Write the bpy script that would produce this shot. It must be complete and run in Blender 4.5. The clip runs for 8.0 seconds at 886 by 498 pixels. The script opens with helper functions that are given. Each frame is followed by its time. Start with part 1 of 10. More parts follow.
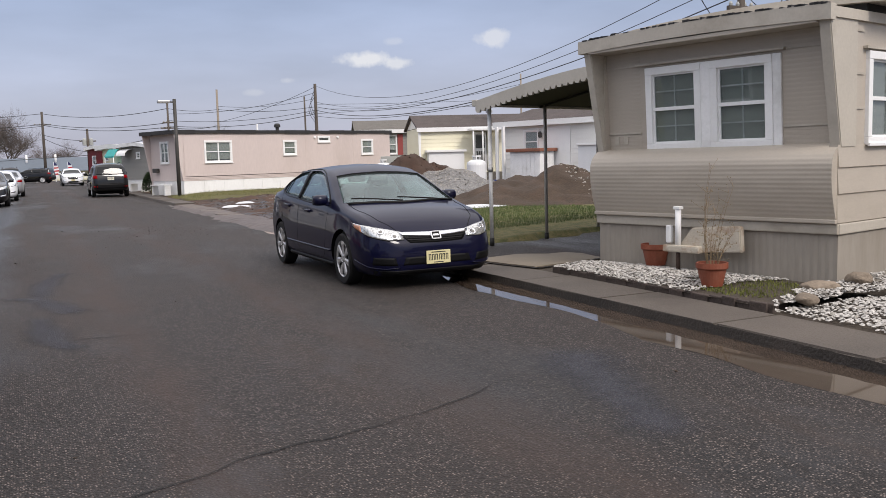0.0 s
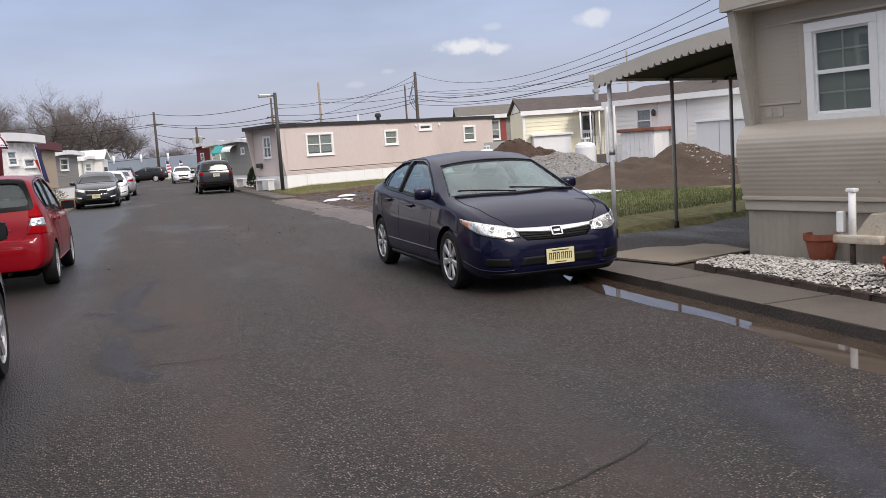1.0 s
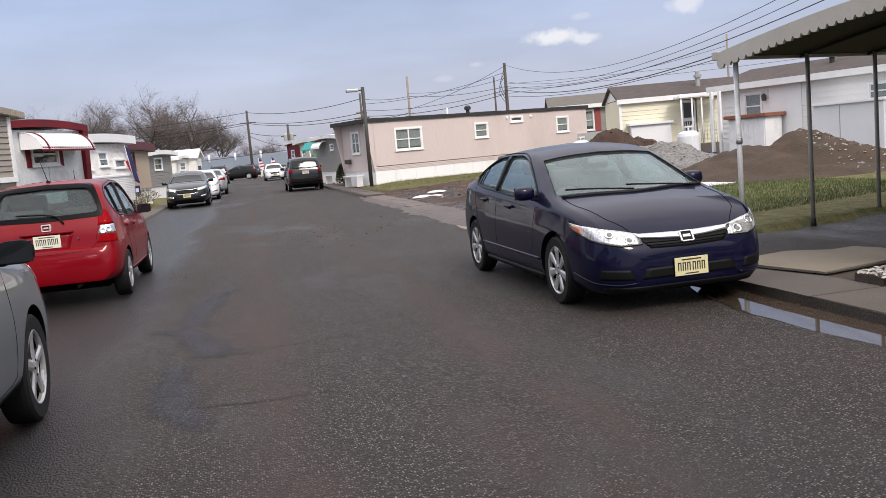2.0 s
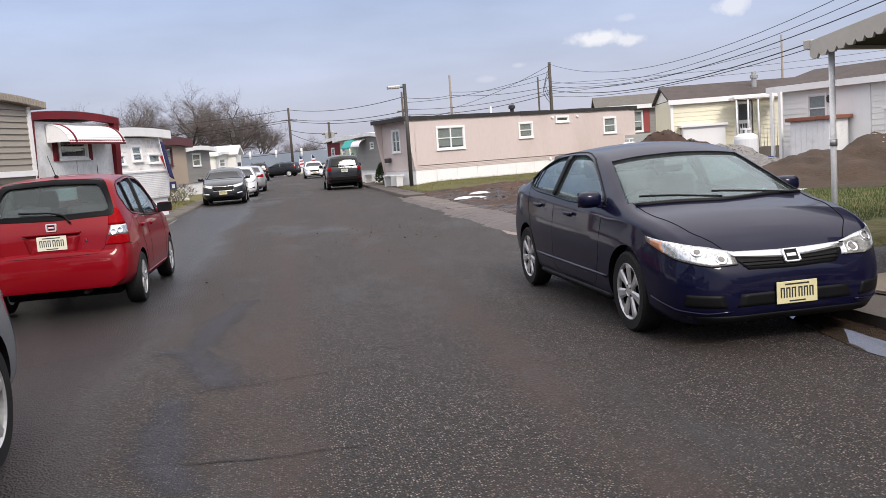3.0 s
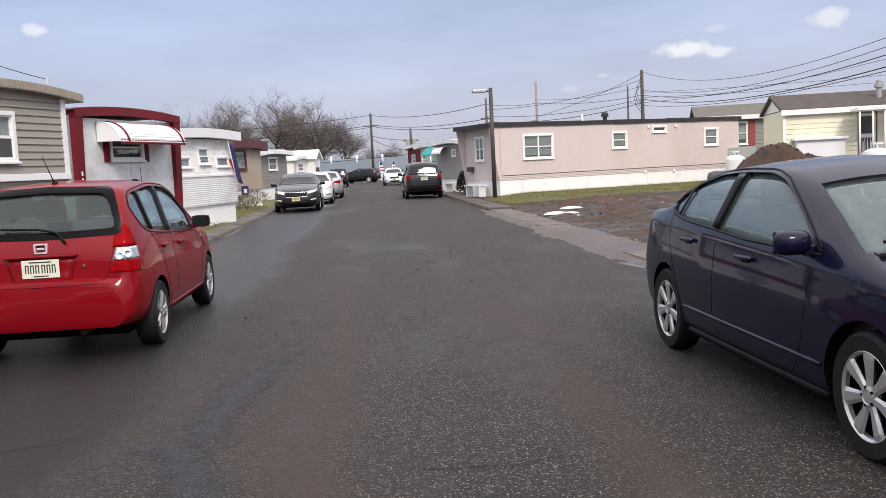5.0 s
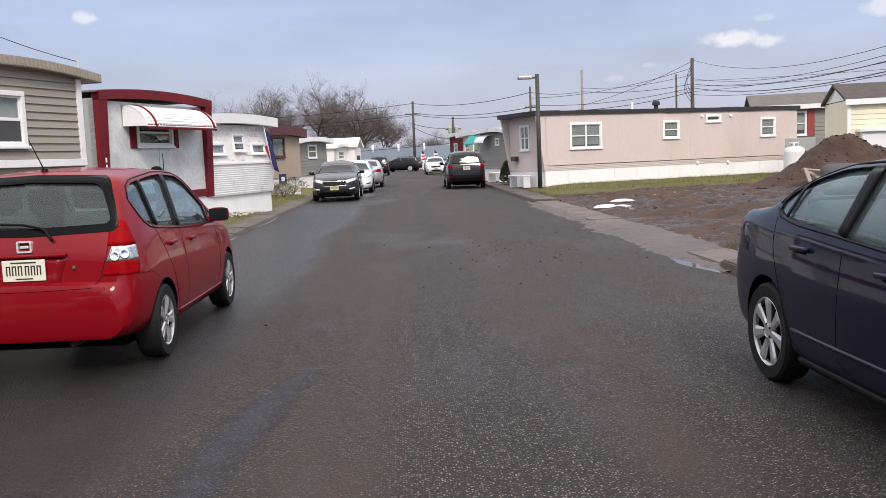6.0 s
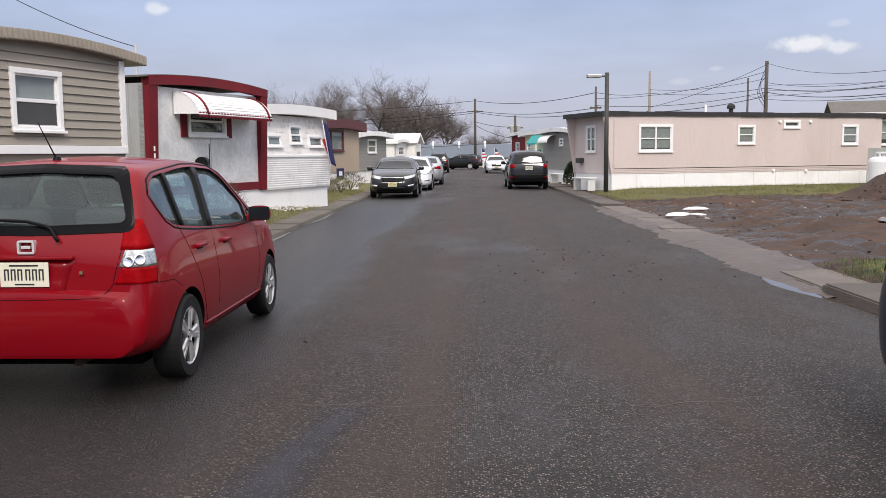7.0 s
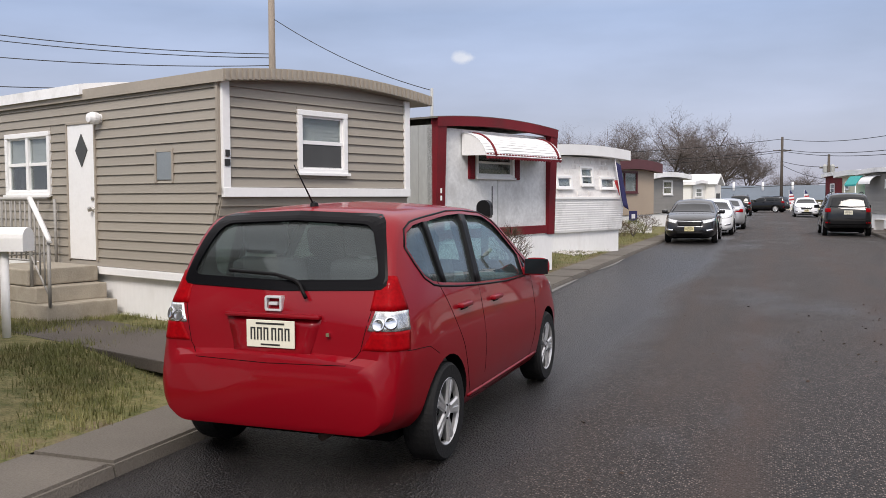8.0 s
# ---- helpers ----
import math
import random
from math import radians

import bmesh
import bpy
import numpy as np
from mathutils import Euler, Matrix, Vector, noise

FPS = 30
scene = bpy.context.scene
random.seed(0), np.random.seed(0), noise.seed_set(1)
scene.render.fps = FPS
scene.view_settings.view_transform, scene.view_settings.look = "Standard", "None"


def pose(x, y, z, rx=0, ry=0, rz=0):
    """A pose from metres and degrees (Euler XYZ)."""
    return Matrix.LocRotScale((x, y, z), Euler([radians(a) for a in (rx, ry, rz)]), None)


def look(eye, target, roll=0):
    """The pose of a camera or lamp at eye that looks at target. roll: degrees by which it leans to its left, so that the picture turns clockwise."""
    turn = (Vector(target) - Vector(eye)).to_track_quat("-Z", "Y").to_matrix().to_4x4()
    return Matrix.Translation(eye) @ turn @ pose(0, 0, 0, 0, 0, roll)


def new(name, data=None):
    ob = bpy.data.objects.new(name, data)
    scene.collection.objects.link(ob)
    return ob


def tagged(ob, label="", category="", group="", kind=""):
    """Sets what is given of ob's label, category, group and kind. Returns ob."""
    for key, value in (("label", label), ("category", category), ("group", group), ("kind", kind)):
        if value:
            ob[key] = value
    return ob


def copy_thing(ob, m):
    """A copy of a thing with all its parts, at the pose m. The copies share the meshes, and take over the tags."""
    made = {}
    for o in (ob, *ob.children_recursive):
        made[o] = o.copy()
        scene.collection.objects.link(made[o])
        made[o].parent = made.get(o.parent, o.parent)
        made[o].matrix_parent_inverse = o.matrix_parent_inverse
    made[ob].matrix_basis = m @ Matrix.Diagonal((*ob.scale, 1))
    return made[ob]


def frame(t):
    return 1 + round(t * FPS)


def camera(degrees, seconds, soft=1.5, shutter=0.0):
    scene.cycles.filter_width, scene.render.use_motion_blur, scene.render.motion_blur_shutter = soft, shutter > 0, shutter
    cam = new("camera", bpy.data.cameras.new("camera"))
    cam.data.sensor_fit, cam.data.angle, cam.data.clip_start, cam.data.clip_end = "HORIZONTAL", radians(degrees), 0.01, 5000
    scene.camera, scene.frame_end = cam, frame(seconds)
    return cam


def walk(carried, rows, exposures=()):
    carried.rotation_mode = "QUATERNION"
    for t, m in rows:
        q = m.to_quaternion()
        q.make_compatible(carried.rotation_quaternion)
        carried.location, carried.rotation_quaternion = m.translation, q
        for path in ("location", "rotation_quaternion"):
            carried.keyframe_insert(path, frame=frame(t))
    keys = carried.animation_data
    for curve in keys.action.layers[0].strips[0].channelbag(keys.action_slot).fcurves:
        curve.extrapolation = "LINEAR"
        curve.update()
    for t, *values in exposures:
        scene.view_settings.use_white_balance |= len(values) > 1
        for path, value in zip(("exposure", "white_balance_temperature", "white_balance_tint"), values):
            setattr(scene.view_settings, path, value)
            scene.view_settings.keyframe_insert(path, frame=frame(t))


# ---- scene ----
from mathutils.bvhtree import BVHTree

cam = camera(53.1, 8.0, soft=0.7)
PATH = [
    (0, (-1.17, -0.353, 1.491), (-0.316, 1.444, 1.286), -1.6),
    (0.5, (-0.969, 0.224, 1.494), (-0.219, 2.064, 1.27), -2.6),
    (1, (-0.752, 0.932, 1.489), (-0.117, 2.815, 1.264), -3.8),
    (1.5, (-0.612, 1.528, 1.499), (-0.089, 3.445, 1.275), -4.7),
    (1.7, (-0.553, 1.784, 1.505), (-0.070, 3.71, 1.281), -4.9),
    (2.8, (-0.325, 3.154, 1.487), (0.048, 5.106, 1.265), -4.3),
    (3, (-0.289, 3.377, 1.481), (0.066, 5.334, 1.263), -4.1),
    (3.5, (-0.199, 3.955, 1.491), (0.11, 5.92, 1.28), -3.7),
    (4, (-0.122, 4.586, 1.496), (0.139, 6.558, 1.295), -3.3),
    (4.5, (-0.07, 5.225, 1.5), (0.148, 7.203, 1.308), -3.0),
    (4.7, (-0.062, 5.481, 1.502), (0.143, 7.461, 1.313), -2.9),
    (6, (0.005, 7.035, 1.499), (0.095, 9.022, 1.29), -2.3),
    (6.5, (-0.017, 7.594, 1.496), (0.031, 9.58, 1.269), -1.6),
    (7, (-0.035, 8.116, 1.511), (-0.072, 10.105, 1.3), -0.5),
    (7.5, (-0.107, 8.722, 1.515), (-0.42, 10.691, 1.358), -0.0),
    (8, (-0.171, 9.22, 1.549), (-0.845, 11.1, 1.433), -0.2),
]
walk(cam, [(t, look(eye, target, roll)) for t, eye, target, roll in PATH], [(0, 0.28, 6500, 12), (1, 0.34, 6500, 12), (2, 0.43, 6500, 12), (4, 0.5, 6500, 12), (6.5, 0.44, 6500, 12), (8, 0.37, 6500, 12)])

# ---------------------------------------------------------------- world, sun
SUN_EL, SUN_AZ = radians(42), radians(168)   # azimuth clockwise from +y
CLOUDS = [
    ((0.3518, 0.9291, 0.1095), 0.023, 0.0078, 1.00),
    ((0.3860, 0.9170, 0.1040), 0.014, 0.0055, 0.80),
    ((0.2724, 0.9581, 0.0885), 0.007, 0.0030, 0.3),
    ((0.3834, 0.9146, 0.1283), 0.010, 0.0037, 0.28),
    ((0.2401, 0.9678, 0.0758), 0.012, 0.0037, 0.25),
    ((-0.3116, 0.9377, 0.1540), 0.011, 0.0065, 0.7),
    ((-0.3061, 0.9396, 0.1528), 0.008, 0.0037, 0.35),
    ((0.4775, 0.8692, 0.1287), 0.018, 0.0085, 0.7),
]
world = bpy.data.worlds.new("sky")
scene.world = world
world.use_nodes = True
wn, wl = world.node_tree.nodes, world.node_tree.links
wn.clear()
w_out = wn.new("ShaderNodeOutputWorld")
w_bg = wn.new("ShaderNodeBackground")
w_sky = wn.new("ShaderNodeTexSky")
w_sky.sky_type, w_sky.sun_disc = "NISHITA", False
w_sky.sun_elevation, w_sky.sun_rotation = SUN_EL, SUN_AZ
w_sky.air_density, w_sky.dust_density, w_sky.ozone_density = 1.0, 2.5, 1.5
w_tc = wn.new("ShaderNodeTexCoord")
w_sep = wn.new("ShaderNodeSeparateXYZ")
wl.new(w_tc.outputs["Generated"], w_sep.inputs[0])
# thin high overcast: grey-blue overhead, paler and faintly pink low down
w_ramp = wn.new("ShaderNodeValToRGB")
w_ramp.color_ramp.elements[0].position, w_ramp.color_ramp.elements[0].color = 0.0, (4.5, 4.5, 5.3, 1)
w_ramp.color_ramp.elements[1].position, w_ramp.color_ramp.elements[1].color = 0.85, (14.5, 14.0, 13.8, 1)
e2 = w_ramp.color_ramp.elements.new(0.09)
e2.color = (4.0, 4.35, 5.6, 1)
e3 = w_ramp.color_ramp.elements.new(0.2)
e3.color = (3.25, 4.0, 5.7, 1)
e4 = w_ramp.color_ramp.elements.new(0.42)
e4.color = (9.8, 9.9, 10.6, 1)
wl.new(w_sep.outputs[2], w_ramp.inputs[0])
w_mix = wn.new("ShaderNodeMix")
w_mix.data_type = "RGBA"
w_mix.inputs["Factor"].default_value = 0.82
wl.new(w_sky.outputs[0], w_mix.inputs["A"])
# streaky veil
w_map = wn.new("ShaderNodeMapping")
w_map.inputs["Scale"].default_value = (2.2, 2.2, 9.0)
wl.new(w_tc.outputs["Generated"], w_map.inputs[0])
w_noise = wn.new("ShaderNodeTexNoise")
w_noise.inputs["Scale"].default_value, w_noise.inputs["Detail"].default_value = 1.6, 5
wl.new(w_map.outputs[0], w_noise.inputs["Vector"])
w_veil = wn.new("ShaderNodeMapRange")
w_veil.inputs["From Min"].default_value, w_veil.inputs["From Max"].default_value = 0.35, 0.75
w_veil.inputs["To Min"].default_value, w_veil.inputs["To Max"].default_value = 0.88, 1.16
wl.new(w_noise.outputs["Fac"], w_veil.inputs["Value"])
w_mul = wn.new("ShaderNodeVectorMath")
w_mul.operation = "SCALE"
wl.new(w_ramp.outputs[0], w_mul.inputs[0])
wl.new(w_veil.outputs[0], w_mul.inputs["Scale"])
w_cn = wn.new("ShaderNodeTexNoise")
w_cn.inputs["Scale"].default_value, w_cn.inputs["Detail"].default_value, w_cn.inputs["Roughness"].default_value = 38.0, 6, 0.6
wl.new(w_tc.outputs["Generated"], w_cn.inputs["Vector"])
w_last = w_mul.outputs[0]
# small fair-weather clouds: direction, width, height, strength
for d, cw, ch, cs in CLOUDS:
    sub = wn.new("ShaderNodeVectorMath")
    sub.operation = "SUBTRACT"
    wl.new(w_tc.outputs["Generated"], sub.inputs[0])
    sub.inputs[1].default_value = d
    sc_ = wn.new("ShaderNodeVectorMath")
    sc_.operation = "MULTIPLY"
    wl.new(sub.outputs[0], sc_.inputs[0])
    sc_.inputs[1].default_value = (1 / cw, 1 / cw, 1 / ch)
    ln = wn.new("ShaderNodeVectorMath")
    ln.operation = "LENGTH"
    wl.new(sc_.outputs[0], ln.inputs[0])
    ad = wn.new("ShaderNodeMath")
    ad.operation = "MULTIPLY_ADD"
    wl.new(w_cn.outputs["Fac"], ad.inputs[0])
    ad.inputs[1].default_value = -2.4
    wl.new(ln.outputs["Value"], ad.inputs[2])
    mr = wn.new("ShaderNodeMapRange")
    mr.inputs["From Min"].default_value, mr.inputs["From Max"].default_value = 0.1, -0.6
    mr.inputs["To Max"].default_value = cs
    wl.new(ad.outputs[0], mr.inputs["Value"])
    cm = wn.new("ShaderNodeMix")
    cm.data_type = "RGBA"
    cm.inputs["B"].default_value = (7.0, 7.0, 7.2, 1)
    wl.new(mr.outputs[0], cm.inputs["Factor"])
    wl.new(w_last, cm.inputs["A"])
    w_last = cm.outputs["Result"]
wl.new(w_last, w_mix.inputs["B"])
wl.new(w_mix.outputs["Result"], w_bg.inputs[0])
w_bg.inputs[1].default_value = 0.1
wl.new(w_bg.outputs[0], w_out.inputs[0])

sun = new("sun", bpy.data.lights.new("sun", "SUN"))
sun.data.energy, sun.data.angle, sun.data.color = 1.75, radians(16), (1.0, 0.93, 0.86)
sun.matrix_world = look((0, 0, 50), Vector((0, 0, 50)) - Vector((math.sin(SUN_AZ) * math.cos(SUN_EL), math.cos(SUN_AZ) * math.cos(SUN_EL), math.sin(SUN_EL))))


# ---------------------------------------------------------------- materials
def material(name, color, rough=0.6, metal=0.0, vary=0.15, scale=3.0, fine=60.0, bump=0.0, coat=0.0, stain=None, stain_amount=0.0, per_object=0.0, spec=0.5, stretch=(1, 1, 1), bump_scale=None):
    """A painted or natural surface: colour varied at two scales, fine relief, blotchy stains."""
    m = bpy.data.materials.new(name)
    m.use_nodes = True
    n, l = m.node_tree.nodes, m.node_tree.links
    b = n["Principled BSDF"]
    b.inputs["Roughness"].default_value, b.inputs["Metallic"].default_value = rough, metal
    b.inputs["Specular IOR Level"].default_value = spec
    if coat:
        b.inputs["Coat Weight"].default_value, b.inputs["Coat Roughness"].default_value = coat, 0.03
    tc = n.new("ShaderNodeTexCoord")
    mp = n.new("ShaderNodeMapping")
    mp.inputs["Scale"].default_value = stretch
    l.new(tc.outputs["Object"], mp.inputs[0])
    big, small = n.new("ShaderNodeTexNoise"), n.new("ShaderNodeTexNoise")
    big.inputs["Scale"].default_value, big.inputs["Detail"].default_value = scale, 4
    small.inputs["Scale"].default_value, small.inputs["Detail"].default_value = fine, 3
    l.new(mp.outputs[0], big.inputs["Vector"])
    l.new(mp.outputs[0], small.inputs["Vector"])
    add = n.new("ShaderNodeMath")
    add.operation = "ADD"
    l.new(big.outputs["Fac"], add.inputs[0])
    l.new(small.outputs["Fac"], add.inputs[1])
    rng = n.new("ShaderNodeMapRange")
    rng.inputs["From Min"].default_value, rng.inputs["From Max"].default_value = 0.6, 1.4
    rng.inputs["To Min"].default_value, rng.inputs["To Max"].default_value = 1 - vary, 1 + vary
    l.new(add.outputs[0], rng.inputs["Value"])
    val = rng.outputs[0]
    if per_object:
        oi = n.new("ShaderNodeObjectInfo")
        r2 = n.new("ShaderNodeMapRange")
        r2.inputs["To Min"].default_value, r2.inputs["To Max"].default_value = 1 - per_object, 1 + per_object
        l.new(oi.outputs["Random"], r2.inputs["Value"])
        mm = n.new("ShaderNodeMath")
        mm.operation = "MULTIPLY"
        l.new(val, mm.inputs[0])
        l.new(r2.outputs[0], mm.inputs[1])
        val = mm.outputs[0]
    sc = n.new("ShaderNodeVectorMath")
    sc.operation = "SCALE"
    sc.inputs[0].default_value = color
    l.new(val, sc.inputs["Scale"])
    col = sc.outputs[0]
    if stain is not None:
        st = n.new("ShaderNodeTexNoise")
        st.inputs["Scale"].default_value, st.inputs["Detail"].default_value, st.inputs["Roughness"].default_value = scale * 0.6, 7, 0.65
        mp2 = n.new("ShaderNodeMapping")
        mp2.inputs["Scale"].default_value, mp2.inputs["Location"].default_value = stretch, (3.7, 1.3, 5.1)
        l.new(tc.outputs["Object"], mp2.inputs[0])
        l.new(mp2.outputs[0], st.inputs["Vector"])
        sr = n.new("ShaderNodeMapRange")
        sr.inputs["From Min"].default_value, sr.inputs["From Max"].default_value = 0.5, 0.72
        sr.inputs["To Max"].default_value = stain_amount
        l.new(st.outputs["Fac"], sr.inputs["Value"])
        mx = n.new("ShaderNodeMix")
        mx.data_type = "RGBA"
        mx.inputs["B"].default_value = (*stain, 1)
        l.new(sr.outputs[0], mx.inputs["Factor"])
        l.new(col, mx.inputs["A"])
        col = mx.outputs["Result"]
    l.new(col, b.inputs["Base Color"])
    if bump:
        bp = n.new("ShaderNodeBump")
        bp.inputs["Strength"].default_value, bp.inputs["Distance"].default_value = bump, 0.02
        src = small
        if bump_scale:
            src = n.new("ShaderNodeTexNoise")
            src.inputs["Scale"].default_value, src.inputs["Detail"].default_value = bump_scale, 4
            l.new(mp.outputs[0], src.inputs["Vector"])
        l.new(src.outputs["Fac"], bp.inputs["Height"])
        l.new(bp.outputs[0], b.inputs["Normal"])
    return m


def glass_material(name, tint, clear=0.75, rough=0.02, ior=1.6, haze=0.03):
    """Window glass: see-through with a mirror sheen."""
    m = bpy.data.materials.new(name)
    m.use_nodes = True
    n, l = m.node_tree.nodes, m.node_tree.links
    n.clear()
    out = n.new("ShaderNodeOutputMaterial")
    tr, gl, mix, lw = n.new("ShaderNodeBsdfTransparent"), n.new("ShaderNodeBsdfGlossy"), n.new("ShaderNodeMixShader"), n.new("ShaderNodeLayerWeight")
    tr.inputs[0].default_value = (*[c * clear for c in tint], 1)
    gl.inputs["Roughness"].default_value = rough
    gl.inputs[0].default_value = (0.84, 0.88, 0.9, 1)
    lw.inputs[0].default_value = 0.5
    pw, ma = n.new("ShaderNodeMath"), n.new("ShaderNodeMath")
    pw.operation, ma.operation = "POWER", "MULTIPLY_ADD"
    l.new(lw.outputs["Facing"], pw.inputs[0])
    pw.inputs[1].default_value = 4.0
    l.new(pw.outputs[0], ma.inputs[0])
    ma.inputs[1].default_value, ma.inputs[2].default_value = 0.75, ((ior - 1) / (ior + 1)) ** 2
    l.new(ma.outputs[0], mix.inputs[0])
    df, hz = n.new("ShaderNodeBsdfDiffuse"), n.new("ShaderNodeMixShader")
    df.inputs[0].default_value = (0.42, 0.46, 0.45, 1)
    hz.inputs[0].default_value = haze
    l.new(tr.outputs[0], hz.inputs[1])
    l.new(df.outputs[0], hz.inputs[2])
    l.new(hz.outputs[0], mix.inputs[1])
    l.new(gl.outputs[0], mix.inputs[2])
    l.new(mix.outputs[0], out.inputs[0])
    return m


def asphalt_material(name, wet=0.35, tracks=(), wet_shade_bands=()):
    """Worn chip-seal asphalt: dark binder, pale chips, brown mud tracks, damp patches, lane bands of damp and painted
    car shade.
    """
    m = bpy.data.materials.new(name)
    m.use_nodes = True
    n, l = m.node_tree.nodes, m.node_tree.links
    b = n["Principled BSDF"]
    tc = n.new("ShaderNodeTexCoord")

    def tex(kind, scale, detail=4, loc=(0, 0, 0), stretch=(1, 1, 1), rough=0.5):
        mp = n.new("ShaderNodeMapping")
        mp.inputs["Location"].default_value, mp.inputs["Scale"].default_value = loc, stretch
        l.new(tc.outputs["Object"], mp.inputs[0])
        t = n.new(kind)
        t.inputs["Scale"].default_value = scale
        if kind == "ShaderNodeTexNoise":
            t.inputs["Detail"].default_value, t.inputs["Roughness"].default_value = detail, rough
        l.new(mp.outputs[0], t.inputs["Vector"])
        return t

    def span(sock, a, c, lo=0.0, hi=1.0):
        r = n.new("ShaderNodeMapRange")
        r.inputs["From Min"].default_value, r.inputs["From Max"].default_value = a, c
        r.inputs["To Min"].default_value, r.inputs["To Max"].default_value = lo, hi
        l.new(sock, r.inputs["Value"])
        return r.outputs[0]

    def blend(fac, a, c):
        x = n.new("ShaderNodeMix")
        x.data_type = "RGBA"
        l.new(fac, x.inputs["Factor"])
        for sock, v in (("A", a), ("B", c)):
            if isinstance(v, tuple):
                x.inputs[sock].default_value = (*v, 1)
            else:
                l.new(v, x.inputs[sock])
        return x.outputs["Result"]

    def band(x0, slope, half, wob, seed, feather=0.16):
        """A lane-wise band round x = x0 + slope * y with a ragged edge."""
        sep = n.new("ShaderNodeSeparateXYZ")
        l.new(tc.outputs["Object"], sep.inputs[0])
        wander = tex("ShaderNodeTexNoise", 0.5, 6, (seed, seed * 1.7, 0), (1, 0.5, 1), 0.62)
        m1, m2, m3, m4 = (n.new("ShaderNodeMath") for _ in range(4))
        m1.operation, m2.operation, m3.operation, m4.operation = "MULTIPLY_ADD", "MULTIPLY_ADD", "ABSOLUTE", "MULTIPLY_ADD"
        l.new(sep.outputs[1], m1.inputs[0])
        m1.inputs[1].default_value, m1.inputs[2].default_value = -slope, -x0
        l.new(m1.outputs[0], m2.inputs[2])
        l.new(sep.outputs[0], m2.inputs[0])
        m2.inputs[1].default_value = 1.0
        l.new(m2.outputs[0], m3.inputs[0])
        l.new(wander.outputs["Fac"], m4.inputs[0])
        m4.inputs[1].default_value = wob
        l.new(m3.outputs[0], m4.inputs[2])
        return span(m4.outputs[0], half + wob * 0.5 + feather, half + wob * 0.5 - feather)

    def product(a, c):
        x = n.new("ShaderNodeMath")
        x.operation = "MULTIPLY"
        l.new(a, x.inputs[0])
        l.new(c, x.inputs[1])
        return x.outputs[0]

    chips = tex("ShaderNodeTexVoronoi", 78)
    chips.feature = "F1"
    crumbs = tex("ShaderNodeTexVoronoi", 150, loc=(3, 1, 0))
    grain = tex("ShaderNodeTexNoise", 55, 3)
    chip_col, crumb_col = n.new("ShaderNodeSeparateColor"), n.new("ShaderNodeSeparateColor")
    l.new(chips.outputs["Color"], chip_col.inputs[0])
    l.new(crumbs.outputs["Color"], crumb_col.inputs[0])
    base = blend(span(grain.outputs["Fac"], 0.35, 0.65), (0.002, 0.0018, 0.0017), (0.019, 0.0148, 0.0138))
    base = blend(product(span(crumb_col.outputs[0], 0.45, 0.95), span(crumbs.outputs["Distance"], 0.5, 0.2)), base, (0.080, 0.063, 0.057))
    spots = product(span(chip_col.outputs[0], 0.5, 1.0), span(chips.outputs["Distance"], 0.5, 0.22))
    base = blend(spots, base, (0.375, 0.306, 0.27))
    worn = tex("ShaderNodeTexNoise", 0.5, 6, (4, 2, 0), (1, 0.35, 1), 0.6)
    base = blend(span(worn.outputs["Fac"], 0.42, 0.72, 0.0, 0.45), base, (0.044, 0.031, 0.025))
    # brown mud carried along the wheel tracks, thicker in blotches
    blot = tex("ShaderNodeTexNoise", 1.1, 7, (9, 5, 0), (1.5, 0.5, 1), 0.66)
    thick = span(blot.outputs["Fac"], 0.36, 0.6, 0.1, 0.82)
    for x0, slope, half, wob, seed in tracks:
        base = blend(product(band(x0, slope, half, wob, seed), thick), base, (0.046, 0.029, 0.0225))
    mud = tex("ShaderNodeTexNoise", 0.45, 7, (9, 5, 0), (1.6, 0.22, 1), 0.62)
    base = blend(span(mud.outputs["Fac"], 0.54, 0.68, 0.0, 0.6), base, (0.045, 0.029, 0.022))
    # dry grey-blue film where the surface has been washed
    pale = tex("ShaderNodeTexNoise", 0.8, 6, (1, 8, 0), (1.5, 0.5, 1), 0.65)
    film = span(pale.outputs["Fac"], 0.55, 0.74, 0.0, 0.55)
    base = blend(film, base, (0.056, 0.057, 0.064))
    damp = tex("ShaderNodeTexNoise", 0.35, 6, (2, 7, 0), (1.2, 0.4, 1), 0.6)
    damp_shade = span(damp.outputs["Fac"], 0.52, 0.66, 0.0, wet)
    # lane bands: damp that also paints in shade beside a parked car
    for x0, slope, half, wob, seed in wet_shade_bands:
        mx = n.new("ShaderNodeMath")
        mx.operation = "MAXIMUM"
        l.new(damp_shade, mx.inputs[0])
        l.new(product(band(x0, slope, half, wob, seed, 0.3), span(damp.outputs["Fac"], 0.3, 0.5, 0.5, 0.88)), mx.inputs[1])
        damp_shade = mx.outputs[0]
    base = blend(damp_shade, base, (0.008, 0.0075, 0.0078))
    l.new(base, b.inputs["Base Color"])
    l.new(span(damp_shade, 0.0, 0.6, 0.72, 0.38), b.inputs["Roughness"])
    b.inputs["Specular IOR Level"].default_value = 0.42
    bp = n.new("ShaderNodeBump")
    bp.inputs["Strength"].default_value, bp.inputs["Distance"].default_value = 0.9, 0.012
    hsum = n.new("ShaderNodeMath")
    l.new(chips.outputs["Distance"], hsum.inputs[0])
    l.new(grain.outputs["Fac"], hsum.inputs[1])
    l.new(hsum.outputs[0], bp.inputs["Height"])
    l.new(bp.outputs[0], b.inputs["Normal"])
    return m


